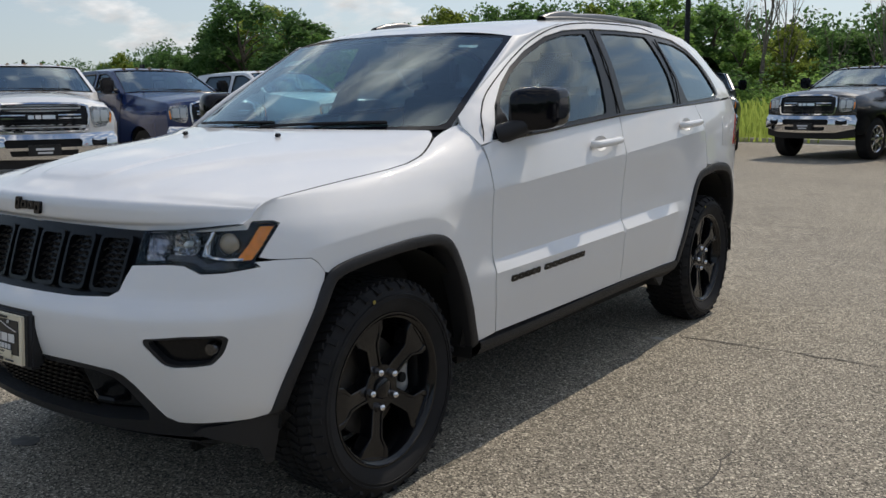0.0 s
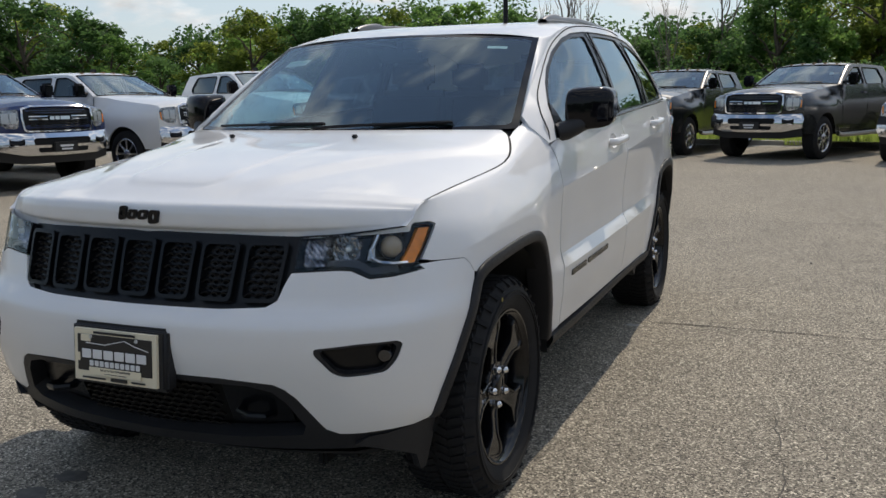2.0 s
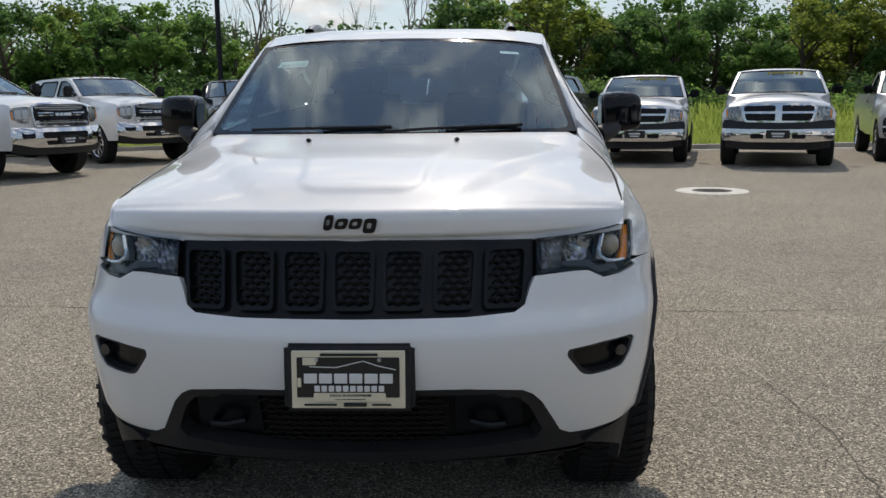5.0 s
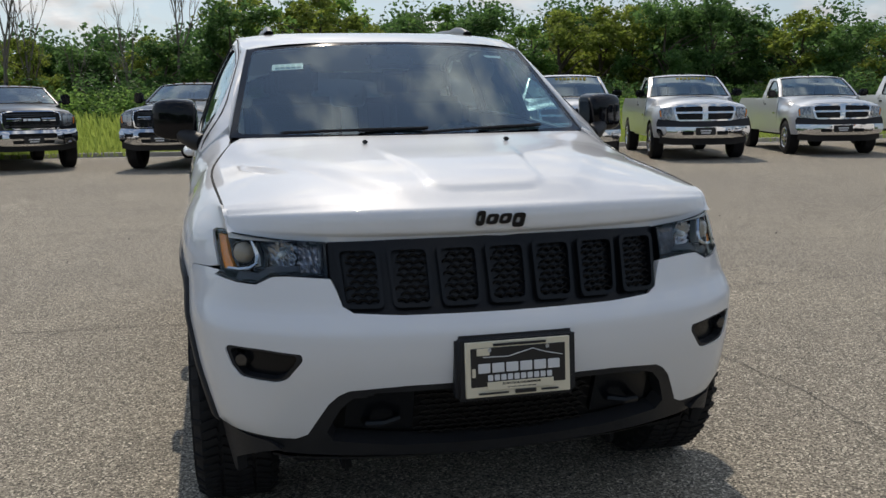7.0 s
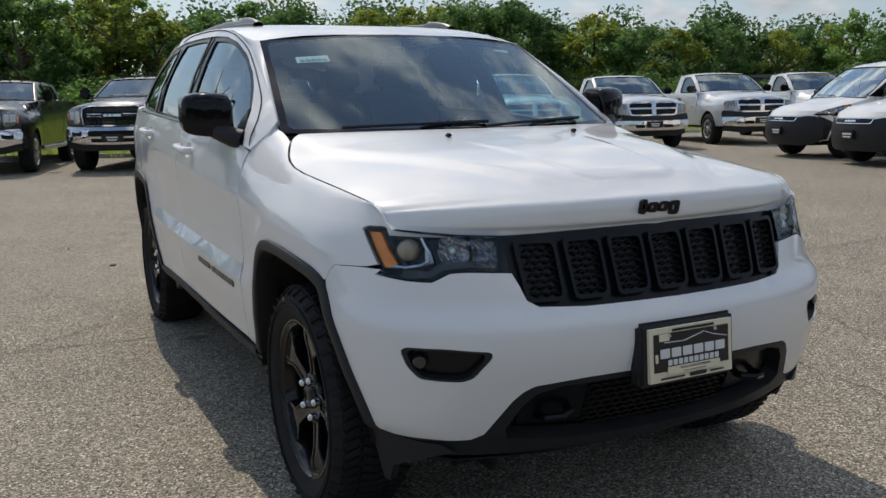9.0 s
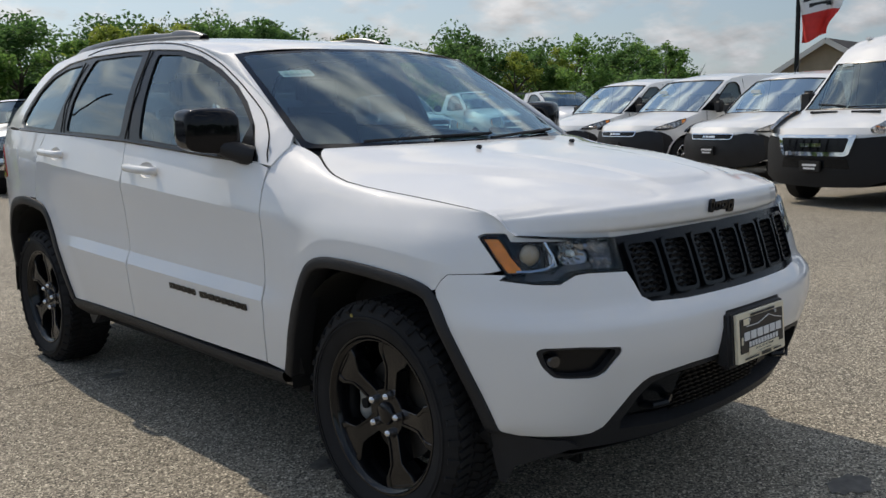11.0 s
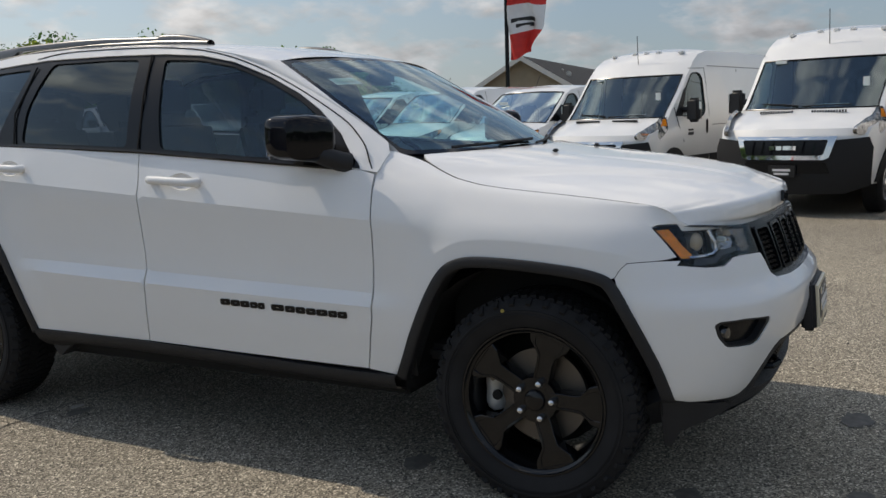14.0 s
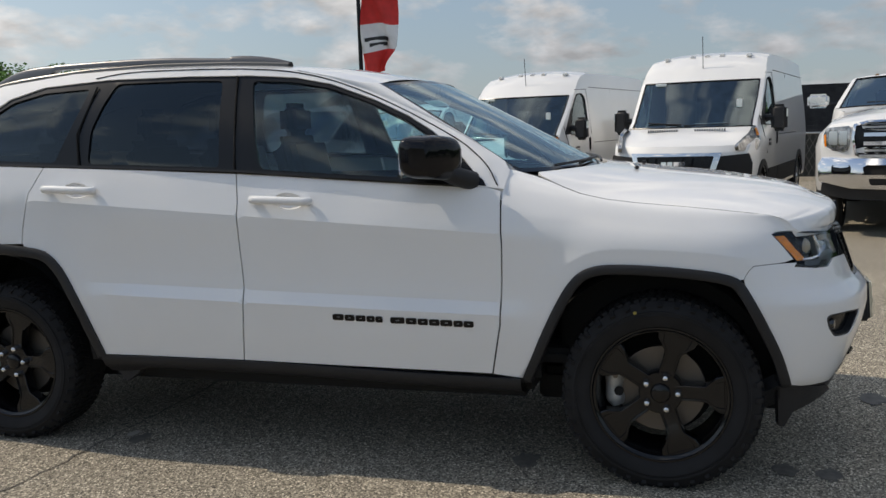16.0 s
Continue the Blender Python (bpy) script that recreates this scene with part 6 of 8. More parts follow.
            rows.append([Vector((sgn * (x + dx), y, foot + dz)) for dx, dz in ((-0.022, -0.006), (-0.020, 0.012), (0.020, 0.014), (0.026, 0.008), (0.027, -0.006))])
        grid("rail_strip", rows, material("strip_grey", (0.10, 0.10, 0.10), 0.35), rail, "grey strip under the rail", flip=not flip)
        # wheels
        for y in (0.0, REAR):
            m = Matrix.Translation((sgn * 0.762, y, HUB)) @ (Matrix.Rotation(math.pi, 4, "Z") if flip else Matrix())
            wheel(car, m, sgn)

        # tail lamp
        tl = [(3.30, 1.02), (3.55, 1.00), (3.62, 1.10), (3.60, 1.20), (3.42, 1.20), (3.34, 1.12)]
        panel("tail_lamp", tl, lifted(side, 0.004), RED_LENS, car, 0.05, depth=0.02, mirror=flip, label="red tail lamp")
        fd = rounded([(3.02, 1.02), (3.19, 1.02), (3.19, 1.19), (3.02, 1.19)], 0.05, 4)
        panel("fuel_door", fd, lifted(side, 0.002), PAINT_WHITE, car, 0.05, depth=0.006, mirror=flip)

    # rear skin
    rows = []
    for z in np.linspace(0.34, 1.30, 14):
        rows.append([body(q, z) for q in [*np.linspace(q_y(3.50), _q[-1], 12), *(-np.linspace(_q[-1], q_y(3.50), 12)[1:])]])
    grid("tailgate", rows, PAINT_WHITE, car, "white tailgate and rear bumper", flip=False)
    rows = [[Vector((x * w, y, z)) for x in np.linspace(-1, 1, 11)] for y, z, w in ((3.84, 1.30, 0.70), (3.78, 1.42, 0.67), (3.70, 1.52, 0.63), (3.66, 1.56, 0.60))]
    back = grid("rear_glass", rows, PRIVACY, car, flip=False)

    # roof
    rows = []
    for y in (1.085, 1.11, 1.16, 1.23, 1.35, 1.5, 1.7, 1.9, 2.1, 2.3, 2.5, 2.7, 2.9, 3.1, 3.3, 3.5, 3.62):
        row = []
        for i in range(29):
            t = -1 + i / 14
            yy = y + 0.062 * t * t * (1 - ease(1.08, 1.7, y))
            rim = roof_rim(y + 0.062 * (1 - ease(1.08, 1.7, y)))
            zc = roof_z(y)
            row.append(Vector((rim.x * t, yy, zc + (rim.z - zc) * abs(t) ** 4.2)))
        rows.append(row)
    grid("roof", rows, PAINT_WHITE, car, "white painted roof", flip=True, sharp=60)

    # windscreen with its black border, wipers and cowl
    edge = [(-1, 0), (1, 0), (1, 1), (-1, 1)]
    inner = rounded([(-0.968, 0.035), (0.968, 0.035), (0.962, 0.966), (-0.962, 0.966)], 0.05, 4)
    scr = panel("windscreen", inner, screen, WINDSCREEN, car, 0.1, depth=0.0, out=(0, 1.6, 0.9), label="tinted windscreen")
    scr.visible_shadow = False
    panel("screen_border", edge, screen, BLACK_GLOSS, scr, 0.1, holes=(inner,), depth=0.012, out=(0, 1.6, 0.9))
    for u0, v0, u1, v1, mat in ((-0.815, 0.715, -0.615, 0.785, PALE_PAPER), (0.68, 0.855, 0.81, 0.885, PALE_PAPER)):
        panel("sticker", [(u0, v0), (u1, v0), (u1, v1), (u0, v1)], lambda u, v: screen(u, v) + Vector((0, 0.006, -0.006)), mat, scr, 0.1, depth=0.0, out=(0, 1.6, 0.9), label="small paper sticker")
    for k in range(5):
        panel("sticker_print", [(-0.795 + k * 0.035, 0.738), (-0.77 + k * 0.035, 0.738), (-0.77 + k * 0.035, 0.768), (-0.795 + k * 0.035, 0.768)], lambda u, v: screen(u, v) + Vector((0, 0.003, -0.003)), material("print_green", (0.25, 0.36, 0.32), 0.6), scr, 0.1, depth=0.0, out=(0, 1.6, 0.9))
    rows = [[Vector((x, y0 + 0.235 * abs(x / 0.728) ** 2.1, z)) for x in np.linspace(-0.74, 0.74, 25)] for y0, z in ((0.245, 1.160), (0.30, 1.166), (0.34, 1.196))]
    cowl = grid("cowl", rows, BLACK_PLASTIC, car, "black cowl under the windscreen", flip=True)
    for pts in (((0.70, 0.050), (0.30, 0.040), (-0.02, 0.015)), ((0.02, 0.055), (-0.35, 0.045), (-0.74, 0.020))):
        line = [screen(u, v) + Vector((0, -0.012, 0.012)) for u, v in pts]
        arm = part("wiper", tube(curve_through(line, 5), 0.006, 6), BLACK_PLASTIC, cowl, "black wiper")
        blade = [screen(u, v + 0.008) + Vector((0, -0.006, 0.006)) for u, v in pts[:2]]
        part("wiper_blade", tube(blade, 0.006, 5), RUBBER, arm)
    # inner mirror behind the glass
    c = screen(0.0, 0.86) + Vector((0, 0.09, -0.035))
    bm = brick((c.x - 0.11, c.y - 0.02, c.z - 0.032), (c.x + 0.11, c.y + 0.02, c.z + 0.032), 0.018)
    part("inner_mirror", bm, BLACK_PLASTIC, car)
    bm = tube([screen(0.0, 0.95) + Vector((0, 0.01, -0.01)), c], 0.016, 8)
    part("mirror_stem", bm, BLACK_PLASTIC, car)

    # cabin: floor, dash, wheel and seats
    bm = brick((-0.70, 0.35, 0.42), (0.70, 3.6, 0.48), 0.02)
    part("cabin_floor", bm, CLOTH, car)
    rows = [[Vector((x, y + 0.13 * (x / 0.7) ** 2 * k, z)) for x in np.linspace(-0.70, 0.70, 13)] for y, z, k in ((0.36, 1.150, 1), (0.60, 1.155, 0.8), (0.78, 1.135, 0.4), (0.92, 1.08, 0.2), (0.93, 0.95, 0.1), (0.86, 0.80, 0))]
    dash = grid("dashboard", rows, material("dash_grey", (0.03, 0.03, 0.032), 0.6, bump=0.3, bump_scale=600), car, flip=True)
    stw = Matrix.Translation((0.36, 1.10, 1.05)) @ Matrix.Rotation(radians(-24), 4, "X")
    part("steering_wheel", tube([stw @ Vector((0.185 * math.cos(a), 0, 0.185 * math.sin(a))) for a in np.linspace(0, 2 * math.pi, 33)], 0.016, 8, cap=False), BLACK_SATIN, car, "dark steering wheel")
    for a in (0.0, math.pi, -math.pi / 2):
        bm = tube([stw @ Vector((0, 0.01, 0)), stw @ Vector((0.18 * math.cos(a), 0, 0.18 * math.sin(a)))], [0.04, 0.02], 6)
        part("wheel_spoke", bm, BLACK_SATIN, car)
    for x in (-0.37, 0.37):
        for y, w in ((1.60, 0.25), (2.50, 0.27)):
            seat = new("cabin_seat")
            seat.parent = car
            part("cushion", brick((x - w, y - 0.28, 0.62), (x + w, y + 0.28, 0.80), 0.06, 3), CLOTH, seat)
            bm = brick((x - w, -0.07, 0.0), (x + w, 0.07, 0.62), 0.06, 3)
            bmesh.ops.transform(bm, matrix=Matrix.Translation((0, y + 0.26, 0.76)) @ Matrix.Rotation(radians(-14), 4, "X"), verts=bm.verts)
            part("seat_back", bm, CLOTH, seat)
            bm = brick((x - 0.13, y + 0.36, 1.36), (x + 0.13, y + 0.46, 1.54), 0.04, 3)
            part("headrest", bm, CLOTH, seat)
    bm = brick((-0.12, 0.9, 0.48), (0.12, 2.0, 0.86), 0.03)
    part("console", bm, BLACK_PLASTIC, car)
    rows = [[Vector((x * 0.60, y, roof_z(y) - 0.035 - 0.03 * abs(x) ** 2.5)) for x in np.linspace(-1, 1, 9)] for y in (1.15, 1.5, 2.0, 2.5, 3.0, 3.5)]
    grid("headliner", rows, material("headliner_grey", (0.52, 0.51, 0.48), 0.9), car)
    bm = tube([(-0.55, 0.0, HUB), (0.55, 0.0, HUB)], 0.05, 8)
    part("front_axle", bm, DARK_VOID, car)
    bm = tube([(-0.7, REAR, HUB), (0.7, REAR, HUB)], 0.06, 8)
    part("rear_axle", bm, DARK_VOID, car)
    part("underbody", brick((-0.80, 0.50, 0.30), (0.80, 2.42, 0.42), 0.03), DARK_VOID, car)
    part("rear_floor", brick((-0.66, 2.42, 0.32), (0.66, 3.6, 0.46), 0.03), DARK_VOID, car)
    part("front_subframe", brick((-0.62, -0.55, 0.27), (0.62, 0.50, 0.38), 0.03), DARK_VOID, car)
    # solid near-black block in place of the shaded hollow under the hood
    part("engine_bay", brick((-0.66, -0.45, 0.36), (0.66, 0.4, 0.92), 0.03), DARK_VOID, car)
    return car


suv()

# ---- the other vehicles of the lot ----
TRUCK_BLACK = material("black_truck_paint", (0.010, 0.011, 0.011), 0.25, coat=0.5)
TRUCK_BLUE = material("blue_truck_paint", (0.004, 0.016, 0.075), 0.22, coat=0.4)
TRUCK_GREY = material("graphite_truck_paint", (0.016, 0.018, 0.023), 0.3, metal=0.3, coat=0.6)
TRUCK_WHITE = material("white_truck_paint", (0.78, 0.78, 0.77), 0.35, coat=1.0, scale=2, amount=0.02)
TRUCK_SILVER = material("silver_truck_paint", (0.70, 0.705, 0.71), 0.33, metal=0.30, coat=1.0)
TRUCK_GLASS = glass("truck_glass", (0.55, 0.72, 0.74), 0.20)
TRUCK_SIDE = glass("dark_truck_glass", (0.22, 0.28, 0.30), 0.10)
VAN_GLASS = glass("van_glass", (0.55, 0.74, 0.73), 0.13)
PALE_GLASS = glass("compact_van_glass", (0.85, 0.93, 0.91), 0.42, 3.0)
VAN_GREY = material("van_bumper_grey", (0.016, 0.0165, 0.018), 0.6, spec=0.25, bump=0.3, bump_scale=500)
ALLOY = material("alloy", (0.62, 0.62, 0.63), 0.22, metal=0.95)
LAMP_CLEAR = material("lamp_silver", (0.30, 0.30, 0.30), 0.12, metal=0.7, coat=1.0, scale=22, amount=0.9)
YELLOW_PRINT = material("yellow_print", (0.65, 0.50, 0.08), 0.6)
PALE_TRIM = material("pale_cab_trim", (0.42, 0.44, 0.43), 0.8, scale=4, amount=0.2)
CABIN_DARK = material("cabin_dark", (0.075, 0.076, 0.078), 0.9, scale=6, amount=0.4)


def road_wheel(parent, m, R, width, rim_mat, spokes, rim_r):
    hold = new("wheel")
    hold.parent, hold.matrix_local = parent, m
    w = width / 2
    part("tyre", lathe([(-w, rim_r - 0.02), (-w - 0.01, rim_r + 0.05), (-w, R - 0.04), (-w + 0.03, R), (w - 0.03, R), (w, R - 0.04), (w + 0.01, rim_r + 0.05), (w - 0.005, rim_r)], 40), RUBBER, hold)
    rim = part("rim", lathe([(w - 0.005, rim_r), (w, rim_r - 0.008), (w - 0.02, rim_r - 0.03), (w - 0.08, rim_r - 0.04), (-w, rim_r - 0.03)], 40), rim_mat, hold)
    part("wheel_back", lathe([(w - 0.12, 0), (w - 0.12, rim_r - 0.03)], 24), DARK_VOID, hold)
    for k in range(spokes):
        a = 2 * math.pi * k / spokes
        rot = Matrix.Rotation(a, 4, "X")
        bm = bmesh.new()
        bar(bm, rot @ Vector((w - 0.030, 0, 0.03)), rot @ Vector((w - 0.022, 0, rim_r - 0.015)), 0.055 if spokes < 8 else 0.04, 0.03, up=rot @ Vector((1, 0, 0)), bevel=0.008)
        part("spoke", bm, rim_mat, rim)
    part("hub_cap", lathe([(w - 0.06, 0.085), (w - 0.01, 0.08), (w + 0.012, 0.055), (w + 0.016, 0)], 20), rim_mat, rim)
    return hold


def arch_cut(yc, r, zc, z0, n=12):
    """Points of a wheel arch, from the front foot to the rear foot."""
    out = []
    a0 = math.asin((z0 - zc) / r)
    for k in range(n + 1):
        a = math.pi - a0 - (math.pi - 2 * a0) * k / n
        out.append((yc + r * math.cos(a), zc + r * math.sin(a)))
    return out


def body_shell(car, paint, stations, half, sill, wheels, R, windows, tail=None, screen_label="tinted windscreen", glass_mat=None, names=None, seam=()):
    """Skin of a road vehicle. stations: (part, y, z, crown, sweep) along the middle from the nose's foot over the roof to the rear.
    half(y, z): half width. windows: outlines in y and z, cut through the sides."""
    edge = [(y + s, z - c) for _, y, z, c, s in stations]
    glass_mat = glass_mat or TRUCK_GLASS
    runs, start = [], 0
    for i in range(1, len(stations)):
        if stations[i][0] != stations[start][0]:
            runs.append((stations[start][0], stations[start:i + 1]))
            start = i
    runs.append((stations[start][0], stations[start:]))
    made = {}
    for kind, pts in runs:
        if len(pts) < 2:
            continue
        rows = []
        for (_, y0, z0, c0, s0), (_, y1, z1, c1, s1) in zip(pts, pts[1:]):
            for k in range(4):
                t = k / 4
                rows.append((y0 + (y1 - y0) * t, z0 + (z1 - z0) * t, c0 + (c1 - c0) * t, s0 + (s1 - s0) * t))
        rows.append(tuple(pts[-1][1:]))
        sheet = []
        for y, z, c, s in rows:
            w = half(y + s, z - c)
            sheet.append([Vector((w * t, y + s * abs(t) ** 2.4, z - c * abs(t) ** 2.6)) for t in np.linspace(-1, 1, 17)])
        if kind != "windscreen":
            made[kind] = grid(kind, sheet, paint, car, "", flip=True, sharp=30)
            continue
        pane_rows = []
        for y, z, c, s in rows:
            w = half(y + s, z - c)
            pane_rows.append([Vector((w * t, y + s * abs(t) ** 2.4, z - c * abs(t) ** 2.6)) for t in np.linspace(-0.925, 0.925, 17)])
        made[kind] = grid(kind, pane_rows, glass_mat, car, screen_label, flip=True, sharp=30)
        made[kind].visible_shadow = False
        for line in (pane_rows[0], pane_rows[-1], [r[0] for r in pane_rows], [r[-1] for r in pane_rows]):
            part("glass_border", tube([p + Vector((0, -0.003, 0.003)) for p in line], 0.011, 5), BLACK_SATIN, made[kind])
        for sgn in (-1, 1):
            strip = []
            for y, z, c, s in rows:
                w = half(y + s, z - c)
                strip.append([Vector((sgn * w * t, y + s * t ** 2.4, z - c * t ** 2.6 + 0.008 * (t < 0.99))) for t in (0.922, 0.945, 0.975, 1.0)])
            grid("windscreen_pillar", strip, paint, car, "", flip=sgn > 0, sharp=40)
    loop = [*edge]
    if tail:
        loop += tail
    foot = []
    for yc in sorted(wheels, reverse=True):
        foot += arch_cut(yc, R + 0.07, R, sill)[::-1]
    loop += [(edge[-1][0] if not tail else tail[-1][0], sill)] + foot + [(edge[0][0], sill)]
    clean = []
    for p in loop:
        if not clean or (Vector(p) - Vector(clean[-1])).length > 1e-4:
            clean.append(p)
    centre = (0, 1.5, 0.9)
    for sgn in (1, -1):
        skin = panel("body_side", clean, lambda y, z: Vector((half(y, z), y, z)), paint, car, 0.14, holes=windows, depth=0.03, out=centre, mirror=sgn < 0, sharp=30)
        for wdw in windows:
            pane = panel("side_window", wdw, lambda y, z: Vector((half(y, z) - 0.012, y, z)), TRUCK_SIDE, skin, 0.2, depth=0.0, out=centre, mirror=sgn < 0)
            pane.visible_shadow = False
            part("window_seal", tube([Vector((sgn * half(p[0], p[1]), p[0], p[1])) for p in [*wdw, wdw[0]]], 0.013, 5, cap=False), BLACK_SATIN, pane)
        for line in seam:
            part("door_seam", tube([Vector((sgn * (half(y, z) + 0.001), y, z)) for y, z in line], 0.005, 5), DARK_VOID, skin)
        for yc in wheels:
            rows = []
            for y, z in arch_cut(yc, R + 0.07, R, sill):
                rows.append([Vector((sgn * (half(y, z) - 0.01), y, z)), Vector((sgn * 0.5, y, z))])
            grid("wheel_house", rows, DARK_VOID, car, flip=sgn < 0)
    return made


def front_sheet(car, name, pts, yz, sweep, w, mat, depth=0.03, lift=0.0, holes=(), label="", step=0.1):
    """A flat fitting on the nose: outline in x and z, bent with the nose's plan."""
    return panel(name, pts, lambda x, z: Vector((x, yz(z) - lift + sweep * min(abs(x) / w, 1.1) ** 2.4, z)), mat, car, step, depth=depth, holes=holes, out=(0, 2.5, 0.9), label=label)


def both(pts):
    """A symmetric outline from its right half, given from the top middle down to the bottom middle."""
    return list(pts) + [(-x, z) for x, z in pts[::-1] if x > 1e-6]


def tow_mirror(car, sgn, x, y, z, w, h, mat, chrome=False):
    bm = brick((-w / 2, -0.07, -h / 2), (w / 2, 0.07, h / 2), 0.035, 3)
    bmesh.ops.translate(bm, verts=bm.verts, vec=(sgn * (x + w / 2), y, z))
    m = part("door_mirror", bm, mat, car, "chrome door mirror" if chrome else "black door mirror")
    part("mirror_arm", tube([(sgn * (x - 0.12), y + 0.03, z - h * 0.25), (sgn * (x + 0.05), y, z - h * 0.2)], 0.03, 6), BLACK_PLASTIC, m)


def plate_bars(car, y, z, w=0.20, lift=0.0):
    bm = brick((-w, y - 0.02, z - 0.075), (w, y + 0.02, z + 0.075), 0.01)
    p = part("dealer_plate", bm, INK, car)
    for x0, x1, z0, z1 in ((-0.11, 0.11, 0.0, 0.03), (-0.09, 0.09, -0.045, -0.02)):
        part("print_bar", brick((x0, y - 0.026, z + z0), (x1, y - 0.020, z + z1), 0), SILVER_INK, p, smooth=False)


def heavy_pickup(paint, label, m, group="", old=False):
    """A heavy-duty crew-cab pickup with a chrome nose."""
    car = empty("pickup_truck", m, label, "truck", group)
    R, wb = 0.41, 3.80
    xw = lerp_table(((0.4, 0.955), (0.6, 0.985), (1.05, 0.995), (1.30, 0.955), (1.42, 0.93), (1.87, 0.745), (2.1, 0.66)))

    def half(y, z):
        w = xw(z) - 0.10 * (1 - ease(-0.98, -0.35, y))
        if y < 0.75 and z > 1.10:
            w -= 0.16 * ease(1.12, 1.36, z) * (1 - ease(0.55, 0.85, y))
        w += 0.045 * math.exp(-((y / 0.50) ** 2)) * (1 - ease(0.98, 1.12, z))
        return w
    st = [("nose", -0.93, 0.62, 0.0, 0.16), ("nose", -0.95, 0.95, 0.0, 0.17), ("nose", -0.93, 1.22, 0.02, 0.18), ("hood", -0.88, 1.29, 0.05, 0.20), ("hood", -0.70, 1.35, 0.09, 0.15), ("hood", -0.2, 1.40, 0.10, 0.06),
          ("hood", 0.35, 1.43, 0.08, 0.03), ("windscreen", 0.72, 1.45, 0.03, 0.10), ("windscreen", 1.10, 1.65, 0.02, 0.10), ("roof", 1.45, 1.825, 0.03, 0.08), ("roof", 1.63, 1.872, 0.05, 0.03), ("roof", 2.3, 1.895, 0.06, 0.0), ("roof", 3.0, 1.88, 0.06, 0.0),
          ("cab_back", 3.30, 1.84, 0.04, 0.0), ("cab_back", 3.42, 1.42, 0.0, 0.0)]
    w1 = [(0.98, 1.42), (1.92, 1.43), (1.95, 1.765), (1.66, 1.765), (1.40, 1.675), (1.12, 1.53)]
    w2 = [(2.06, 1.43), (2.92, 1.44), (3.02, 1.52), (2.90, 1.76), (2.09, 1.77)]
    seam = (((0.80, 1.40), (0.78, 1.0), (0.85, 0.55)), ((2.0, 1.80), (2.0, 1.0), (2.0, 0.5)), ((3.15, 1.40), (3.12, 1.0), (2.95, 0.75), (2.92, 0.5)))
    body_shell(car, paint, st, half, 0.50, (0.0,), R, (rounded(w1, 0.05), rounded(w2, 0.05)), tail=[(3.42, 1.0)], seam=seam)
    yz = lerp_table(((0.40, -0.98), (0.62, -1.02), (0.78, -1.02), (0.84, -0.97), (1.10, -0.965), (1.24, -0.94), (1.30, -0.88)))
    # grille
    frame_ = both([(0.0, 1.285), (0.44, 1.28), (0.585, 1.24), (0.602, 1.10), (0.572, 0.915), (0.53, 0.888), (0.0, 0.884)])
    hole = both([(0.0, 1.262), (0.435, 1.257), (0.560, 1.22), (0.576, 1.10), (0.548, 0.932), (0.515, 0.910), (0.0, 0.906)])
    grille = front_sheet(car, "grille", frame_, yz, 0.16, 0.9, CHROME, lift=0.02, holes=(hole,), label="chrome grille frame")
    front_sheet(grille, "grille_insert", hole, yz, 0.16, 0.9, BLACK_SATIN, lift=-0.02)
    if old:
        for z in (1.03, 1.125):
            front_sheet(grille, "grille_bar", [(-0.48, z - 0.02), (0.48, z - 0.02), (0.48, z + 0.02), (-0.48, z + 0.02)], yz, 0.16, 0.9, CHROME, lift=0.015)
    else:
        for x0, x1 in ((-0.165, -0.095), (-0.078, -0.008), (0.008, 0.165)):
            front_sheet(grille, "grille_letter_shape", [(x0, 1.065), (x1, 1.065), (x1, 1.115), (x0, 1.115)], yz, 0.16, 0.9, CHROME, lift=0.012, depth=0.02)
        for sgn in (-1, 1):
            for z in (1.065, 1.108):
                front_sheet(grille, "grille_bar", [(sgn * 0.20, z), (sgn * 0.485, z), (sgn * 0.485, z + 0.016), (sgn * 0.20, z + 0.016)], yz, 0.16, 0.9, CHROME, lift=0.01)
    for k in range(9):
        z = 0.930 + k * 0.036
        if not 1.05 < z < 1.13:
            front_sheet(grille, "grille_slat", [(-0.47, z), (0.47, z), (0.47, z + 0.012), (-0.47, z + 0.012)], yz, 0.16, 0.9, BLACK_GLOSS, lift=0.004, depth=0.015)
    for sgn in (-1, 1):
        lamp = [(sgn * x, z) for x, z in ((0.618, 1.225), (0.86, 1.205), (0.90, 1.14), (0.885, 0.965), (0.65, 0.935), (0.622, 1.02))]
        lm = front_sheet(car, "headlamp", rounded(lamp, 0.03), yz, 0.20, 0.9, LAMP_CLEAR, lift=0.012, label="clear chrome headlamp")
        front_sheet(lm, "turn_lens", [(sgn * x, z) for x, z in ((0.872, 1.14), (0.893, 1.12), (0.882, 1.0), (0.865, 1.0))], yz, 0.20, 0.9, AMBER, lift=0.02, depth=0.01)
        for x0, x1 in ((0.65, 0.73), (0.75, 0.84)):
            front_sheet(lm, "lamp_cell", rounded([(sgn * x, z) for x, z in ((x0, 1.17), (x1, 1.165), (x1, 1.02), (x0, 1.015))], 0.02), yz, 0.20, 0.9, STEEL, lift=0.017, depth=0.006)
    # bumper
    bump = both([(0.0, 0.865), (0.55, 0.87), (0.90, 0.885), (0.95, 0.80), (0.93, 0.62), (0.60, 0.545), (0.0, 0.535)])
    slot = both([(0.0, 0.80), (0.44, 0.80), (0.48, 0.77), (0.46, 0.695), (0.0, 0.695)])
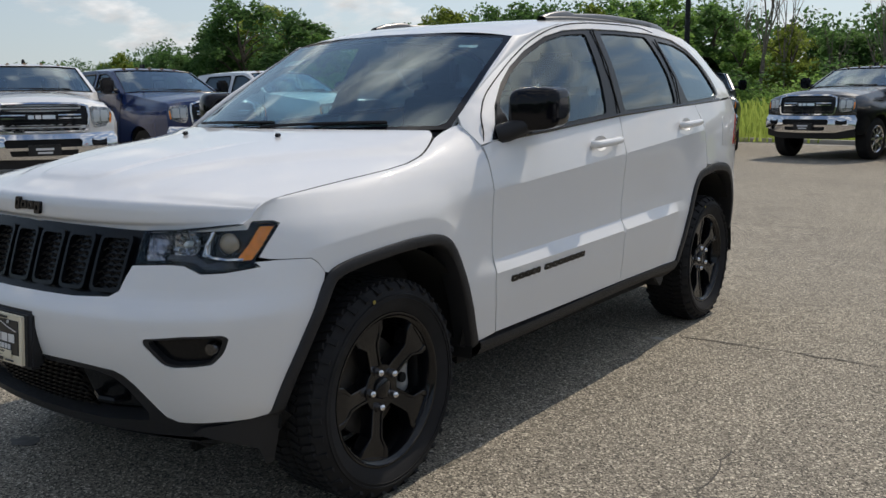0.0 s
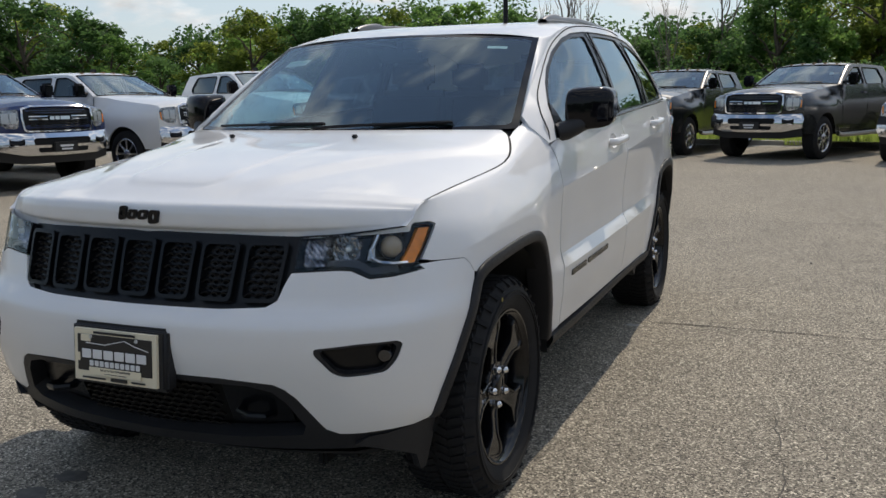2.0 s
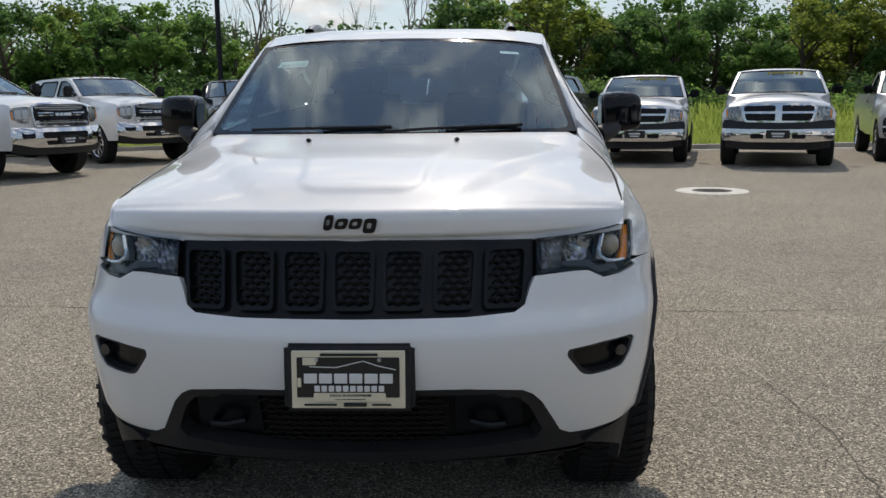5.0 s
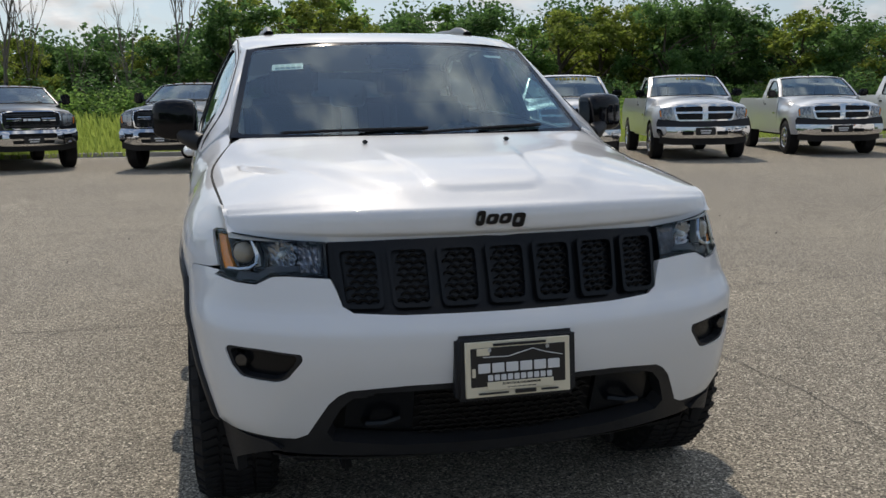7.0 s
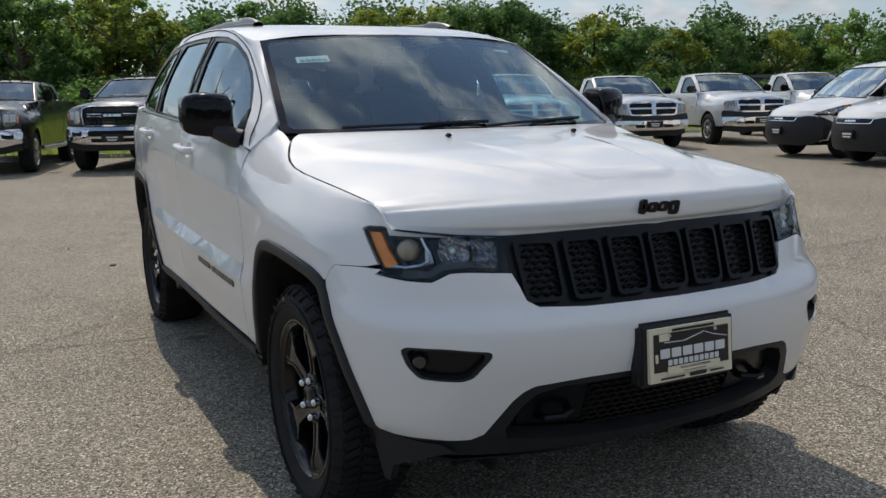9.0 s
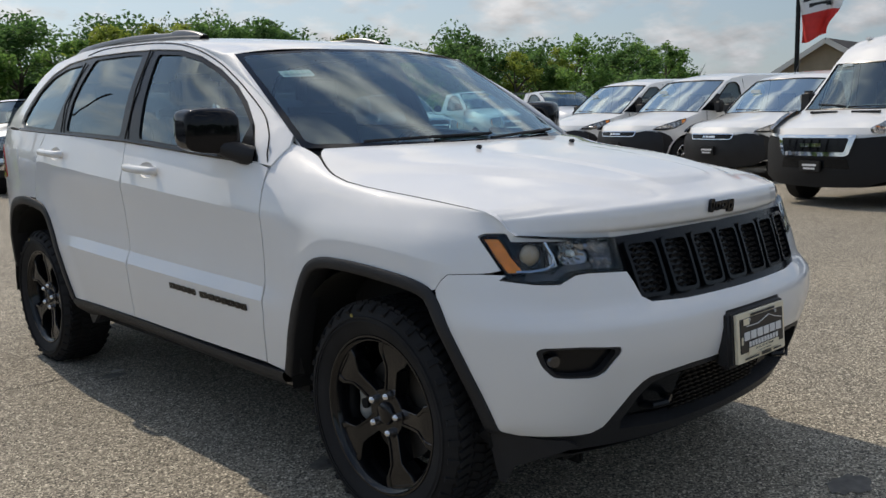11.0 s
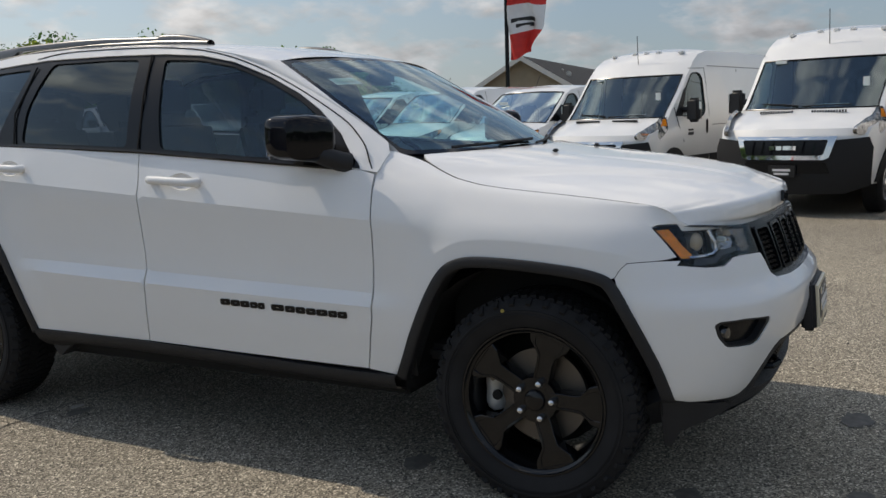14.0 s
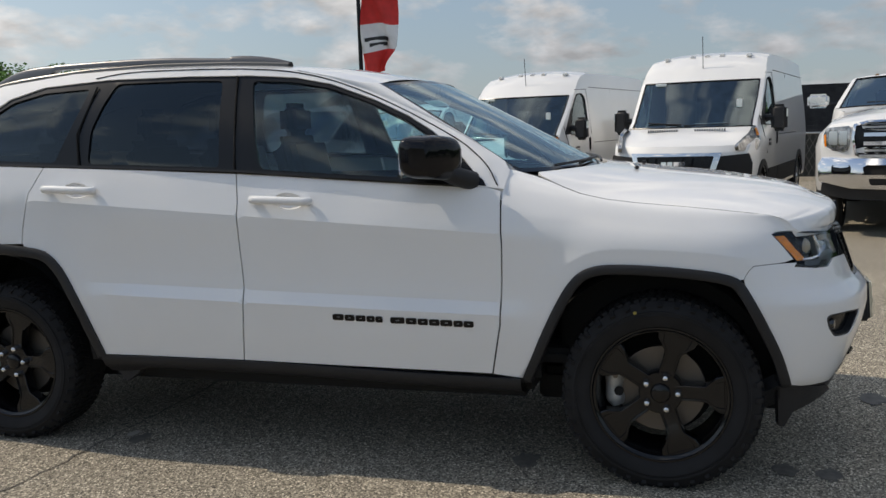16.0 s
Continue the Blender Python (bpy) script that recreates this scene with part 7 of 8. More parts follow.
    bumper = front_sheet(car, "front_bumper", bump, yz, 0.20, 0.9, CHROME, lift=0.03, holes=(slot,), label="chrome front bumper", depth=0.08)
    front_sheet(bumper, "bumper_slot", slot, yz, 0.20, 0.9, DARK_VOID, lift=0.0)
    for sgn in (-1, 1):
        front_sheet(bumper, "bumper_vent", rounded([(sgn * x, z) for x, z in ((0.10, 0.655), (0.42, 0.655), (0.40, 0.585), (0.10, 0.585))], 0.02), yz, 0.20, 0.9, DARK_VOID, lift=0.034, depth=0.01)
        front_sheet(bumper, "fog_lamp", rounded([(sgn * x, z) for x, z in ((0.60, 0.80), (0.80, 0.80), (0.80, 0.70), (0.60, 0.70))], 0.03), yz, 0.20, 0.9, BLACK_GLOSS, lift=0.034, depth=0.02)
    front_sheet(car, "lower_valance", both([(0.0, 0.545), (0.90, 0.60), (0.92, 0.47), (0.6, 0.42), (0.0, 0.42)]), yz, 0.20, 0.9, BLACK_PLASTIC, lift=-0.02)
    plate_bars(car, -1.07, 0.66)
    # bed
    for sgn in (1, -1):
        o = [(3.46, 0.52), (3.46, 1.40), (5.10, 1.43), (5.16, 1.30), (5.14, 0.62), (4.95, 0.55)] + [(y, z) for y, z in arch_cut(wb, R + 0.07, R, 0.53)][::-1]
        panel("bed_side", o, lambda y, z: Vector((half(y, z) - 0.015, y, z)), paint, car, 0.16, depth=0.05, out=(0, 3, 0.8), mirror=sgn < 0)
        rows = [[Vector((sgn * (half(y, z) - 0.03), y, z)), Vector((sgn * 0.5, y, z))] for y, z in arch_cut(wb, R + 0.07, R, 0.53)]
        grid("wheel_house", rows, DARK_VOID, car, flip=sgn < 0)
        tow_mirror(car, sgn, 1.00, 0.98, 1.53, 0.20 if not old else 0.26, 0.24 if not old else 0.18, CHROME if old else BLACK_GLOSS, old)
        for y in (1.86, 3.02):
            part("door_handle", brick((min(sgn * 0.965, sgn * 1.0), y - 0.1, 1.25), (max(sgn * 0.965, sgn * 1.0), y + 0.1, 1.285), 0.012), BLACK_GLOSS if paint is not TRUCK_WHITE else BLACK_PLASTIC, car)
        part("running_board", tube([(sgn * 0.98, 0.65, 0.47), (sgn * 1.0, 0.8, 0.44), (sgn * 1.0, 2.95, 0.44), (sgn * 0.98, 3.1, 0.47)], 0.045, 8), STEEL, car)
        for y in (0.0, wb):
            mm = Matrix.Translation((sgn * 0.86, y, R)) @ (Matrix.Rotation(math.pi, 4, "Z") if sgn < 0 else Matrix())
            road_wheel(car, mm, R, 0.27, ALLOY if not old else CHROME, 8, 0.270)
    part("bed_floor", brick((-0.85, 3.46, 0.75), (0.85, 5.12, 0.80), 0.01), DARK_VOID, car)
    part("tailgate", brick((-0.90, 5.08, 0.62), (0.90, 5.14, 1.42), 0.02), paint, car)
    part("cab_interior", brick((-0.78, 0.95, 0.6), (0.78, 3.2, 1.38), 0.05), CABIN_DARK, car)
    for x in (-0.38, 0.38):
        part("headrest", brick((x - 0.13, 1.95, 1.38), (x + 0.13, 2.07, 1.66), 0.04), CABIN_DARK, car)
    part("inner_mirror", brick((-0.12, 1.30, 1.66), (0.12, 1.34, 1.72), 0.015), CABIN_DARK, car)
    part("chassis", brick((-0.6, -0.7, 0.42), (0.6, 5.0, 0.75), 0.02), DARK_VOID, car)
    for x in (-0.48, -0.24, 0.0, 0.24, 0.48):
        part("roof_marker", brick((x - 0.028, 1.59, 1.862 - 0.10 * x * x), (x + 0.028, 1.69, 1.890 - 0.10 * x * x), 0.012), material("marker_amber", (0.45, 0.30, 0.18), 0.25), car)
    fin = brick((-0.02, 1.82, 1.875), (0.02, 1.98, 1.955), 0.012)
    part("roof_antenna", fin, BLACK_PLASTIC, car)
    bm = brick((0.52, 1.19, 1.62), (0.60, 1.21, 1.67), 0.004)
    part("sticker", bm, STICKER, car)
    part("wiper", tube([(0.55, 0.80, 1.475), (0.1, 0.78, 1.485), (-0.55, 0.84, 1.49)], 0.010, 5), BLACK_PLASTIC, car)
    return car


def light_pickup(paint, label, m, group="", banner=False):
    """A regular-cab half-ton pickup with a crosshair grille."""
    car = empty("pickup_truck", m, label, "truck", group)
    R, wb = 0.385, 3.55
    xw = lerp_table(((0.4, 0.95), (0.55, 0.98), (1.0, 0.985), (1.22, 0.95), (1.32, 0.92), (1.85, 0.74), (2.0, 0.68)))

    def half(y, z):
        w = xw(z) - 0.12 * (1 - ease(-0.95, -0.35, y))
        if y < 0.65 and z > 1.0:
            w -= 0.18 * ease(1.02, 1.26, z) * (1 - ease(0.45, 0.75, y))
        return w
    st = [("nose", -0.90, 0.55, 0.0, 0.18), ("nose", -0.92, 0.85, 0.0, 0.19), ("nose", -0.90, 1.12, 0.03, 0.20), ("hood", -0.84, 1.185, 0.07, 0.20), ("hood", -0.65, 1.245, 0.12, 0.15), ("hood", -0.2, 1.295, 0.125, 0.06),
          ("hood", 0.3, 1.32, 0.09, 0.03), ("windscreen", 0.62, 1.345, 0.03, 0.11), ("windscreen", 1.00, 1.60, 0.02, 0.10), ("roof", 1.36, 1.775, 0.03, 0.08), ("roof", 1.55, 1.822, 0.05, 0.03), ("roof", 1.9, 1.838, 0.06, 0.0),
          ("cab_back", 2.18, 1.80, 0.04, 0.0), ("cab_back", 2.26, 1.30, 0.0, 0.0)]
    w1 = [(0.86, 1.31), (1.86, 1.31), (1.90, 1.55), (1.84, 1.715), (1.55, 1.71), (1.30, 1.625), (1.00, 1.45)]
    seam = (((0.70, 1.28), (0.68, 0.95), (0.74, 0.5)), ((1.96, 1.78), (1.98, 1.2), (1.98, 0.5)))
    body_shell(car, paint, st, half, 0.47, (0.0,), R, (rounded(w1, 0.06),), tail=[(2.26, 0.9)], seam=seam)
    yz = lerp_table(((0.35, -0.95), (0.50, -0.99), (0.68, -0.99), (0.73, -0.955), (0.80, -0.945), (1.0, -0.935), (1.12, -0.90)))
    frame_ = both([(0.0, 1.155), (0.50, 1.145), (0.625, 1.10), (0.635, 1.03), (0.58, 0.835), (0.53, 0.81), (0.0, 0.805)])
    grille = front_sheet(car, "grille", frame_, yz, 0.18, 0.9, CHROME, lift=0.02, label="chrome crosshair grille frame")
    for sgn in (-1, 1):
        for o in (((0.055, 1.128), (0.485, 1.118), (0.59, 1.085), (0.588, 1.005), (0.055, 1.005)), ((0.055, 0.965), (0.578, 0.965), (0.545, 0.862), (0.51, 0.842), (0.055, 0.838))):
            front_sheet(grille, "grille_opening", rounded([(sgn * x, z) for x, z in o], 0.02), yz, 0.18, 0.9, BLACK_SATIN, lift=0.024, depth=0.004)
        lamp = [(sgn * x, z) for x, z in ((0.66, 1.095), (0.865, 1.07), (0.905, 1.02), (0.885, 0.86), (0.69, 0.84), (0.645, 0.93))]
        lm = front_sheet(car, "headlamp", rounded(lamp, 0.03), yz, 0.22, 0.9, LAMP_CLEAR, lift=0.012, label="clear headlamp with amber corner")
        front_sheet(lm, "turn_lens", [(sgn * x, z) for x, z in ((0.868, 1.04), (0.892, 1.01), (0.875, 0.90), (0.858, 0.90))], yz, 0.22, 0.9, AMBER, lift=0.02, depth=0.01)
    front_sheet(grille, "grille_emblem_shape", rounded([(-0.035, 0.93), (0.035, 0.93), (0.045, 1.03), (-0.045, 1.03)], 0.02), yz, 0.18, 0.9, CHROME, lift=0.035, depth=0.02)
    front_sheet(car, "bumper_cover", both([(0.0, 0.812), (0.55, 0.818), (0.72, 0.838), (0.92, 0.855), (0.95, 0.78), (0.95, 0.69), (0.0, 0.68)]), yz, 0.23, 0.92, BLACK_PLASTIC, lift=0.018, label="dark plastic bumper cover")
    bumper = front_sheet(car, "front_bumper", both([(0.0, 0.685), (0.95, 0.70), (0.955, 0.59), (0.90, 0.49), (0.55, 0.46), (0.0, 0.46)]), yz, 0.23, 0.92, CHROME, lift=0.04, label="chrome front bumper", depth=0.08)
    for sgn in (-1, 1):
        front_sheet(bumper, "bumper_slot", rounded([(sgn * x, z) for x, z in ((0.24, 0.60), (0.46, 0.60), (0.46, 0.525), (0.24, 0.525))], 0.02), yz, 0.23, 0.92, DARK_VOID, lift=0.045, depth=0.004)
    front_sheet(car, "lower_valance", both([(0.0, 0.465), (0.88, 0.50), (0.90, 0.36), (0.6, 0.32), (0.0, 0.32)]), yz, 0.23, 0.92, BLACK_PLASTIC, lift=-0.02)
    plate_bars(car, -1.04, 0.60)
    for sgn in (1, -1):
        o = [(2.30, 0.5), (2.30, 1.30), (4.55, 1.32), (4.60, 1.2), (4.58, 0.6), (4.4, 0.52)] + [(y, z) for y, z in arch_cut(wb, R + 0.07, R, 0.5)][::-1]
        panel("bed_side", o, lambda y, z: Vector((half(y, z) - 0.012, y, z)), paint, car, 0.16, depth=0.05, out=(0, 3, 0.8), mirror=sgn < 0)
        rows = [[Vector((sgn * (half(y, z) - 0.03), y, z)), Vector((sgn * 0.5, y, z))] for y, z in arch_cut(wb, R + 0.07, R, 0.5)]
        grid("wheel_house", rows, DARK_VOID, car, flip=sgn < 0)
        tow_mirror(car, sgn, 0.97, 0.86, 1.40, 0.20, 0.17, BLACK_GLOSS)
        part("door_handle", brick((min(sgn * 0.955, sgn * 0.985), 1.72, 1.13), (max(sgn * 0.955, sgn * 0.985), 1.90, 1.165), 0.012), BLACK_PLASTIC, car)
        part("side_emblem_shape", brick((min(sgn * 0.975, sgn * 0.987), 0.85, 0.92), (max(sgn * 0.975, sgn * 0.987), 1.06, 0.955), 0.004), CHROME, car)
        for y in (0.0, wb):
            mm = Matrix.Translation((sgn * 0.85, y, R)) @ (Matrix.Rotation(math.pi, 4, "Z") if sgn < 0 else Matrix())
            road_wheel(car, mm, R, 0.26, ALLOY, 7, 0.235)
    part("bed_floor", brick((-0.85, 2.3, 0.7), (0.85, 4.55, 0.75), 0.01), DARK_VOID, car)
    part("tailgate", brick((-0.90, 4.52, 0.58), (0.90, 4.58, 1.31), 0.02), paint, car)
    part("cab_interior", brick((-0.76, 0.85, 0.6), (0.76, 2.15, 1.28), 0.05), CABIN_DARK, car)
    for x in (-0.38, 0.38):
        part("headrest", brick((x - 0.13, 1.85, 1.28), (x + 0.13, 1.98, 1.60), 0.04), CABIN_DARK, car)
    part("inner_mirror", brick((-0.12, 1.18, 1.63), (0.12, 1.22, 1.70), 0.015), CABIN_DARK, car)
    part("chassis", brick((-0.6, -0.65, 0.38), (0.6, 4.5, 0.7), 0.02), DARK_VOID, car)
    part("sticker", brick((-0.62, 1.10, 1.58), (-0.45, 1.12, 1.62), 0.003), STICKER, car)
    part("wiper", tube([(0.5, 0.70, 1.365), (0.05, 0.68, 1.375), (-0.5, 0.74, 1.38)], 0.010, 5), BLACK_PLASTIC, car)
    if banner:
        for k in range(8):
            x = -0.20 + k * 0.085
            part("banner_print", brick((x, 1.250, 1.705), (x + 0.06, 1.257, 1.75), 0.0), YELLOW_PRINT, car, smooth=False)
    part("roof_antenna", brick((-0.015, 1.6, 1.815), (0.015, 1.7, 1.865), 0.008), BLACK_PLASTIC, car)
    return car


def cargo_van(label, m, group=""):
    """A high-roofed white cargo van."""
    car = empty("cargo_van", m, label, "van", group)
    R, wb = 0.36, 4.04
    xw = lerp_table(((0.3, 0.95), (0.5, 1.0), (1.2, 1.01), (1.5, 0.99), (2.2, 0.90), (2.5, 0.85)))

    def half(y, z):
        w = xw(z) - 0.14 * (1 - ease(-0.98, -0.30, y))
        if z > 1.05 and y < 1.0:
            w -= 0.10 * (1 - ease(-0.2, 0.9, y)) * ease(1.05, 1.45, z)
        return w
    st = [("nose", -0.94, 0.40, 0.0, 0.24), ("nose", -0.97, 0.75, 0.0, 0.24), ("nose", -0.95, 1.00, 0.0, 0.24), ("hood", -0.90, 1.10, 0.0, 0.26), ("hood", -0.72, 1.18, 0.02, 0.25), ("hood", -0.45, 1.27, 0.02, 0.20),
          ("windscreen", -0.20, 1.345, 0.0, 0.20), ("windscreen", 0.25, 1.73, 0.0, 0.17), ("roof", 0.555, 2.02, 0.0, 0.14), ("roof", 0.84, 2.28, 0.03, 0.12), ("roof", 1.10, 2.43, 0.06, 0.10), ("roof", 1.5, 2.50, 0.07, 0.04), ("roof", 3.0, 2.52, 0.07, 0.0), ("roof", 4.9, 2.50, 0.07, 0.0),
          ("van_back", 5.02, 2.42, 0.02, 0.0), ("van_back", 5.06, 0.45, 0.0, 0.0)]
    w1 = [(0.40, 1.36), (1.10, 1.34), (1.22, 1.44), (1.22, 1.98), (1.10, 2.06), (0.82, 2.04), (0.60, 1.82)]
    seam = (((0.20, 1.50), (0.24, 1.2), (0.38, 0.95)), ((1.35, 2.14), (1.38, 1.4), (1.38, 0.42)), ((0.75, 2.12), (1.35, 2.14)), ((1.5, 2.18), (5.0, 2.18)), ((1.5, 1.20), (3.5, 1.20)), ((2.75, 2.15), (2.75, 0.45)))
    body_shell(car, TRUCK_WHITE, st, half, 0.40, (0.0, wb), R, (rounded(w1, 0.06),), seam=seam, glass_mat=VAN_GLASS)
    yz = lerp_table(((0.25, -0.94), (0.45, -0.99), (0.70, -1.0), (0.95, -0.985), (1.05, -0.955), (1.15, -0.86), (1.33, -0.44), (1.45, -0.12)))
    front_sheet(car, "front_bumper", both([(0.0, 0.80), (0.50, 0.82), (0.60, 0.96), (0.94, 0.99), (0.985, 0.86), (0.97, 0.40), (0.70, 0.30), (0.0, 0.28)]), yz, 0.27, 0.95, VAN_GREY, lift=0.02, label="grey plastic bumper", depth=0.05)
    frame_ = [(0.62, 1.01), (-0.62, 1.01), (-0.54, 0.75), (-0.48, 0.72), (0.48, 0.72), (0.54, 0.75)]
    grille = front_sheet(car, "grille", frame_, yz, 0.24, 0.95, CHROME, lift=0.045, label="bright grille surround")
    front_sheet(grille, "grille_insert", rounded([(0.53, 0.968), (-0.53, 0.968), (-0.475, 0.775), (0.475, 0.775)], 0.03), yz, 0.24, 0.95, BLACK_SATIN, lift=0.055, depth=0.01)
    for k in range(7):
        x0 = -0.40 + k * 0.125
        front_sheet(grille, "grille_rib", [(x0, 0.795), (x0 + 0.02, 0.795), (x0 + 0.05, 0.945), (x0 + 0.03, 0.945)], yz, 0.24, 0.95, BLACK_GLOSS, lift=0.060, depth=0.004)
    for x0, x1 in ((-0.165, -0.095), (-0.078, -0.008), (0.008, 0.165)):
        front_sheet(grille, "grille_letter_shape", [(x0, 0.845), (x1, 0.845), (x1, 0.895), (x0, 0.895)], yz, 0.24, 0.95, CHROME, lift=0.072, depth=0.015)
    front_sheet(car, "bumper_slot", rounded([(0.50, 0.69), (-0.50, 0.69), (-0.55, 0.55), (0.55, 0.55)], 0.03), yz, 0.27, 0.95, BLACK_SATIN, lift=0.024, depth=0.01)
    plate_bars(car, -1.05, 0.58, 0.17)
    for sgn in (1, -1):
        o = [(-0.84, 1.03), (-0.42, 1.02), (-0.14, 1.16), (-0.06, 1.34), (-0.20, 1.36), (-0.55, 1.24), (-0.86, 1.10)]
        lamp = panel("headlamp", rounded(o, 0.03), lambda y, z: Vector((half(y, z) + 0.008 - 0.16 * (1 - ease(-0.9, -0.2, y)) * 0.4, y - 0.03, z)), LAMP_CLEAR, car, 0.08, depth=0.05, out=(0, 1.5, 0.9), mirror=sgn < 0, label="tall clear headlamp")
        panel("turn_lens", [(-0.34, 1.22), (-0.15, 1.22), (-0.11, 1.32), (-0.20, 1.325)], lambda y, z: Vector((half(y, z) + 0.014 - 0.16 * (1 - ease(-0.9, -0.2, y)) * 0.4, y - 0.03, z)), AMBER, lamp, 0.08, depth=0.01, out=(0, 1.5, 0.9), mirror=sgn < 0)
        for k in range(13):
            x = sgn * (0.13 + k * 0.034)
            part("hood_vent", brick((x, -0.36, 1.290), (x + 0.010, -0.31, 1.326), 0.0), BLACK_PLASTIC, car, smooth=False)
        bm = brick((-0.11, -0.08, -0.19), (0.11, 0.08, 0.19), 0.05, 3)
        bmesh.ops.translate(bm, verts=bm.verts, vec=(sgn * 1.16, 0.42, 1.45))
        mir = part("door_mirror", bm, BLACK_PLASTIC, car, "tall black door mirror")
        part("mirror_arm", tube([(sgn * 0.93, 0.45, 1.46), (sgn * 1.08, 0.43, 1.46)], 0.05, 8), BLACK_PLASTIC, mir)
        part("mirror_marker", brick((min(sgn * 1.262, sgn * 1.272), 0.36, 1.46), (max(sgn * 1.262, sgn * 1.272), 0.44, 1.58), 0.004), STICKER, mir)
        panel("window_corner", [(0.20, 1.36), (0.40, 1.36), (0.60, 1.82), (0.52, 1.78)], lambda y, z: Vector((half(y, z) + 0.006, y, z)), BLACK_PLASTIC, car, 0.1, depth=0.01, out=(0, 1.5, 0.9), mirror=sgn < 0)
        part("door_handle", brick((min(sgn * 1.0, sgn * 1.03), 1.24, 1.06), (max(sgn * 1.0, sgn * 1.03), 1.30, 1.30), 0.02), BLACK_PLASTIC, car)
        panel("side_moulding", [(0.52, 0.46), (1.36, 0.46), (1.36, 0.72), (0.52, 0.72)], lambda y, z: Vector((half(y, z) + 0.012, y, z)), VAN_GREY, car, 0.2, depth=0.02, out=(0, 1.5, 0.9), mirror=sgn < 0)
        panel("side_moulding", [(1.40, 0.46), (3.52, 0.46), (3.52, 0.72), (1.40, 0.72)], lambda y, z: Vector((half(y, z) + 0.012, y, z)), VAN_GREY, car, 0.3, depth=0.02, out=(0, 1.5, 0.9), mirror=sgn < 0)
        for yc in (0.0, wb):
            outer = arch_cut(yc, R + 0.16, R, 0.42)
            inner = arch_cut(yc, R + 0.07, R, 0.42)
            panel("arch_moulding", outer + inner[::-1], lambda y, z: Vector((half(y, z) + 0.018, y, z)), VAN_GREY, car, 0.1, depth=0.03, out=(0, 1.5, 0.9), mirror=sgn < 0)
            mm = Matrix.Translation((sgn * 0.87, yc, R)) @ (Matrix.Rotation(math.pi, 4, "Z") if sgn < 0 else Matrix())
            road_wheel(car, mm, R, 0.23, ALLOY, 12, 0.21)
        part("badge_bar", brick((min(sgn * 1.005, sgn * 1.012), 0.55, 1.12), (max(sgn * 1.005, sgn * 1.012), 0.74, 1.15), 0.0), BLACK_PLASTIC, car, smooth=False)
        part("badge_bar", brick((min(sgn * 1.005, sgn * 1.012), 0.55, 1.05), (max(sgn * 1.005, sgn * 1.012), 0.74, 1.10), 0.0), BLACK_PLASTIC, car, smooth=False)
    for x in (-0.62, -0.22, 0.0, 0.22, 0.62):
        part("roof_marker", brick((x - 0.04, 1.06, 2.40 - 0.06 * abs(x) ** 2.6), (x + 0.04, 1.18, 2.448 - 0.06 * abs(x) ** 2.6), 0.012), TRUCK_WHITE, car)
    part("roof_antenna", tube([(0.0, 0.78, 2.23), (0.0, 0.74, 2.70)], 0.006, 5), BLACK_PLASTIC, car)
    part("cab_interior", brick((-0.80, 0.2, 0.5), (0.80, 1.9, 1.33), 0.05), CABIN_DARK, car)
    part("bulkhead", brick((-0.82, 1.75, 0.5), (0.82, 1.80, 2.35), 0.02), CABIN_DARK, car)
    for x in (-0.42, 0.42):
        part("seat_back", brick((x - 0.24, 1.35, 1.2), (x + 0.24, 1.50, 1.80), 0.06), CABIN_DARK, car)
    for a, b in (((0.55, -0.10, 1.390), (-0.05, -0.17, 1.378)), ((-0.10, -0.17, 1.392), (-0.62, -0.06, 1.425))):
        part("wiper", tube([a, b], 0.011, 5), BLACK_PLASTIC, car)
    part("sticker", brick((0.60, 0.20, 1.62), (0.68, 0.22, 1.74), 0.003), STICKER, car)
    part("sticker", brick((-0.66, 0.54, 1.98), (-0.50, 0.56, 2.02), 0.003), STICKER, car)
    part("paper_sheet", brick((0.05, 0.02, 1.40), (0.45, 0.16, 1.405), 0.0), STICKER, car, smooth=False)
    part("chassis", brick((-0.6, -0.6, 0.28), (0.6, 4.9, 0.5), 0.02), DARK_VOID, car)
    return car


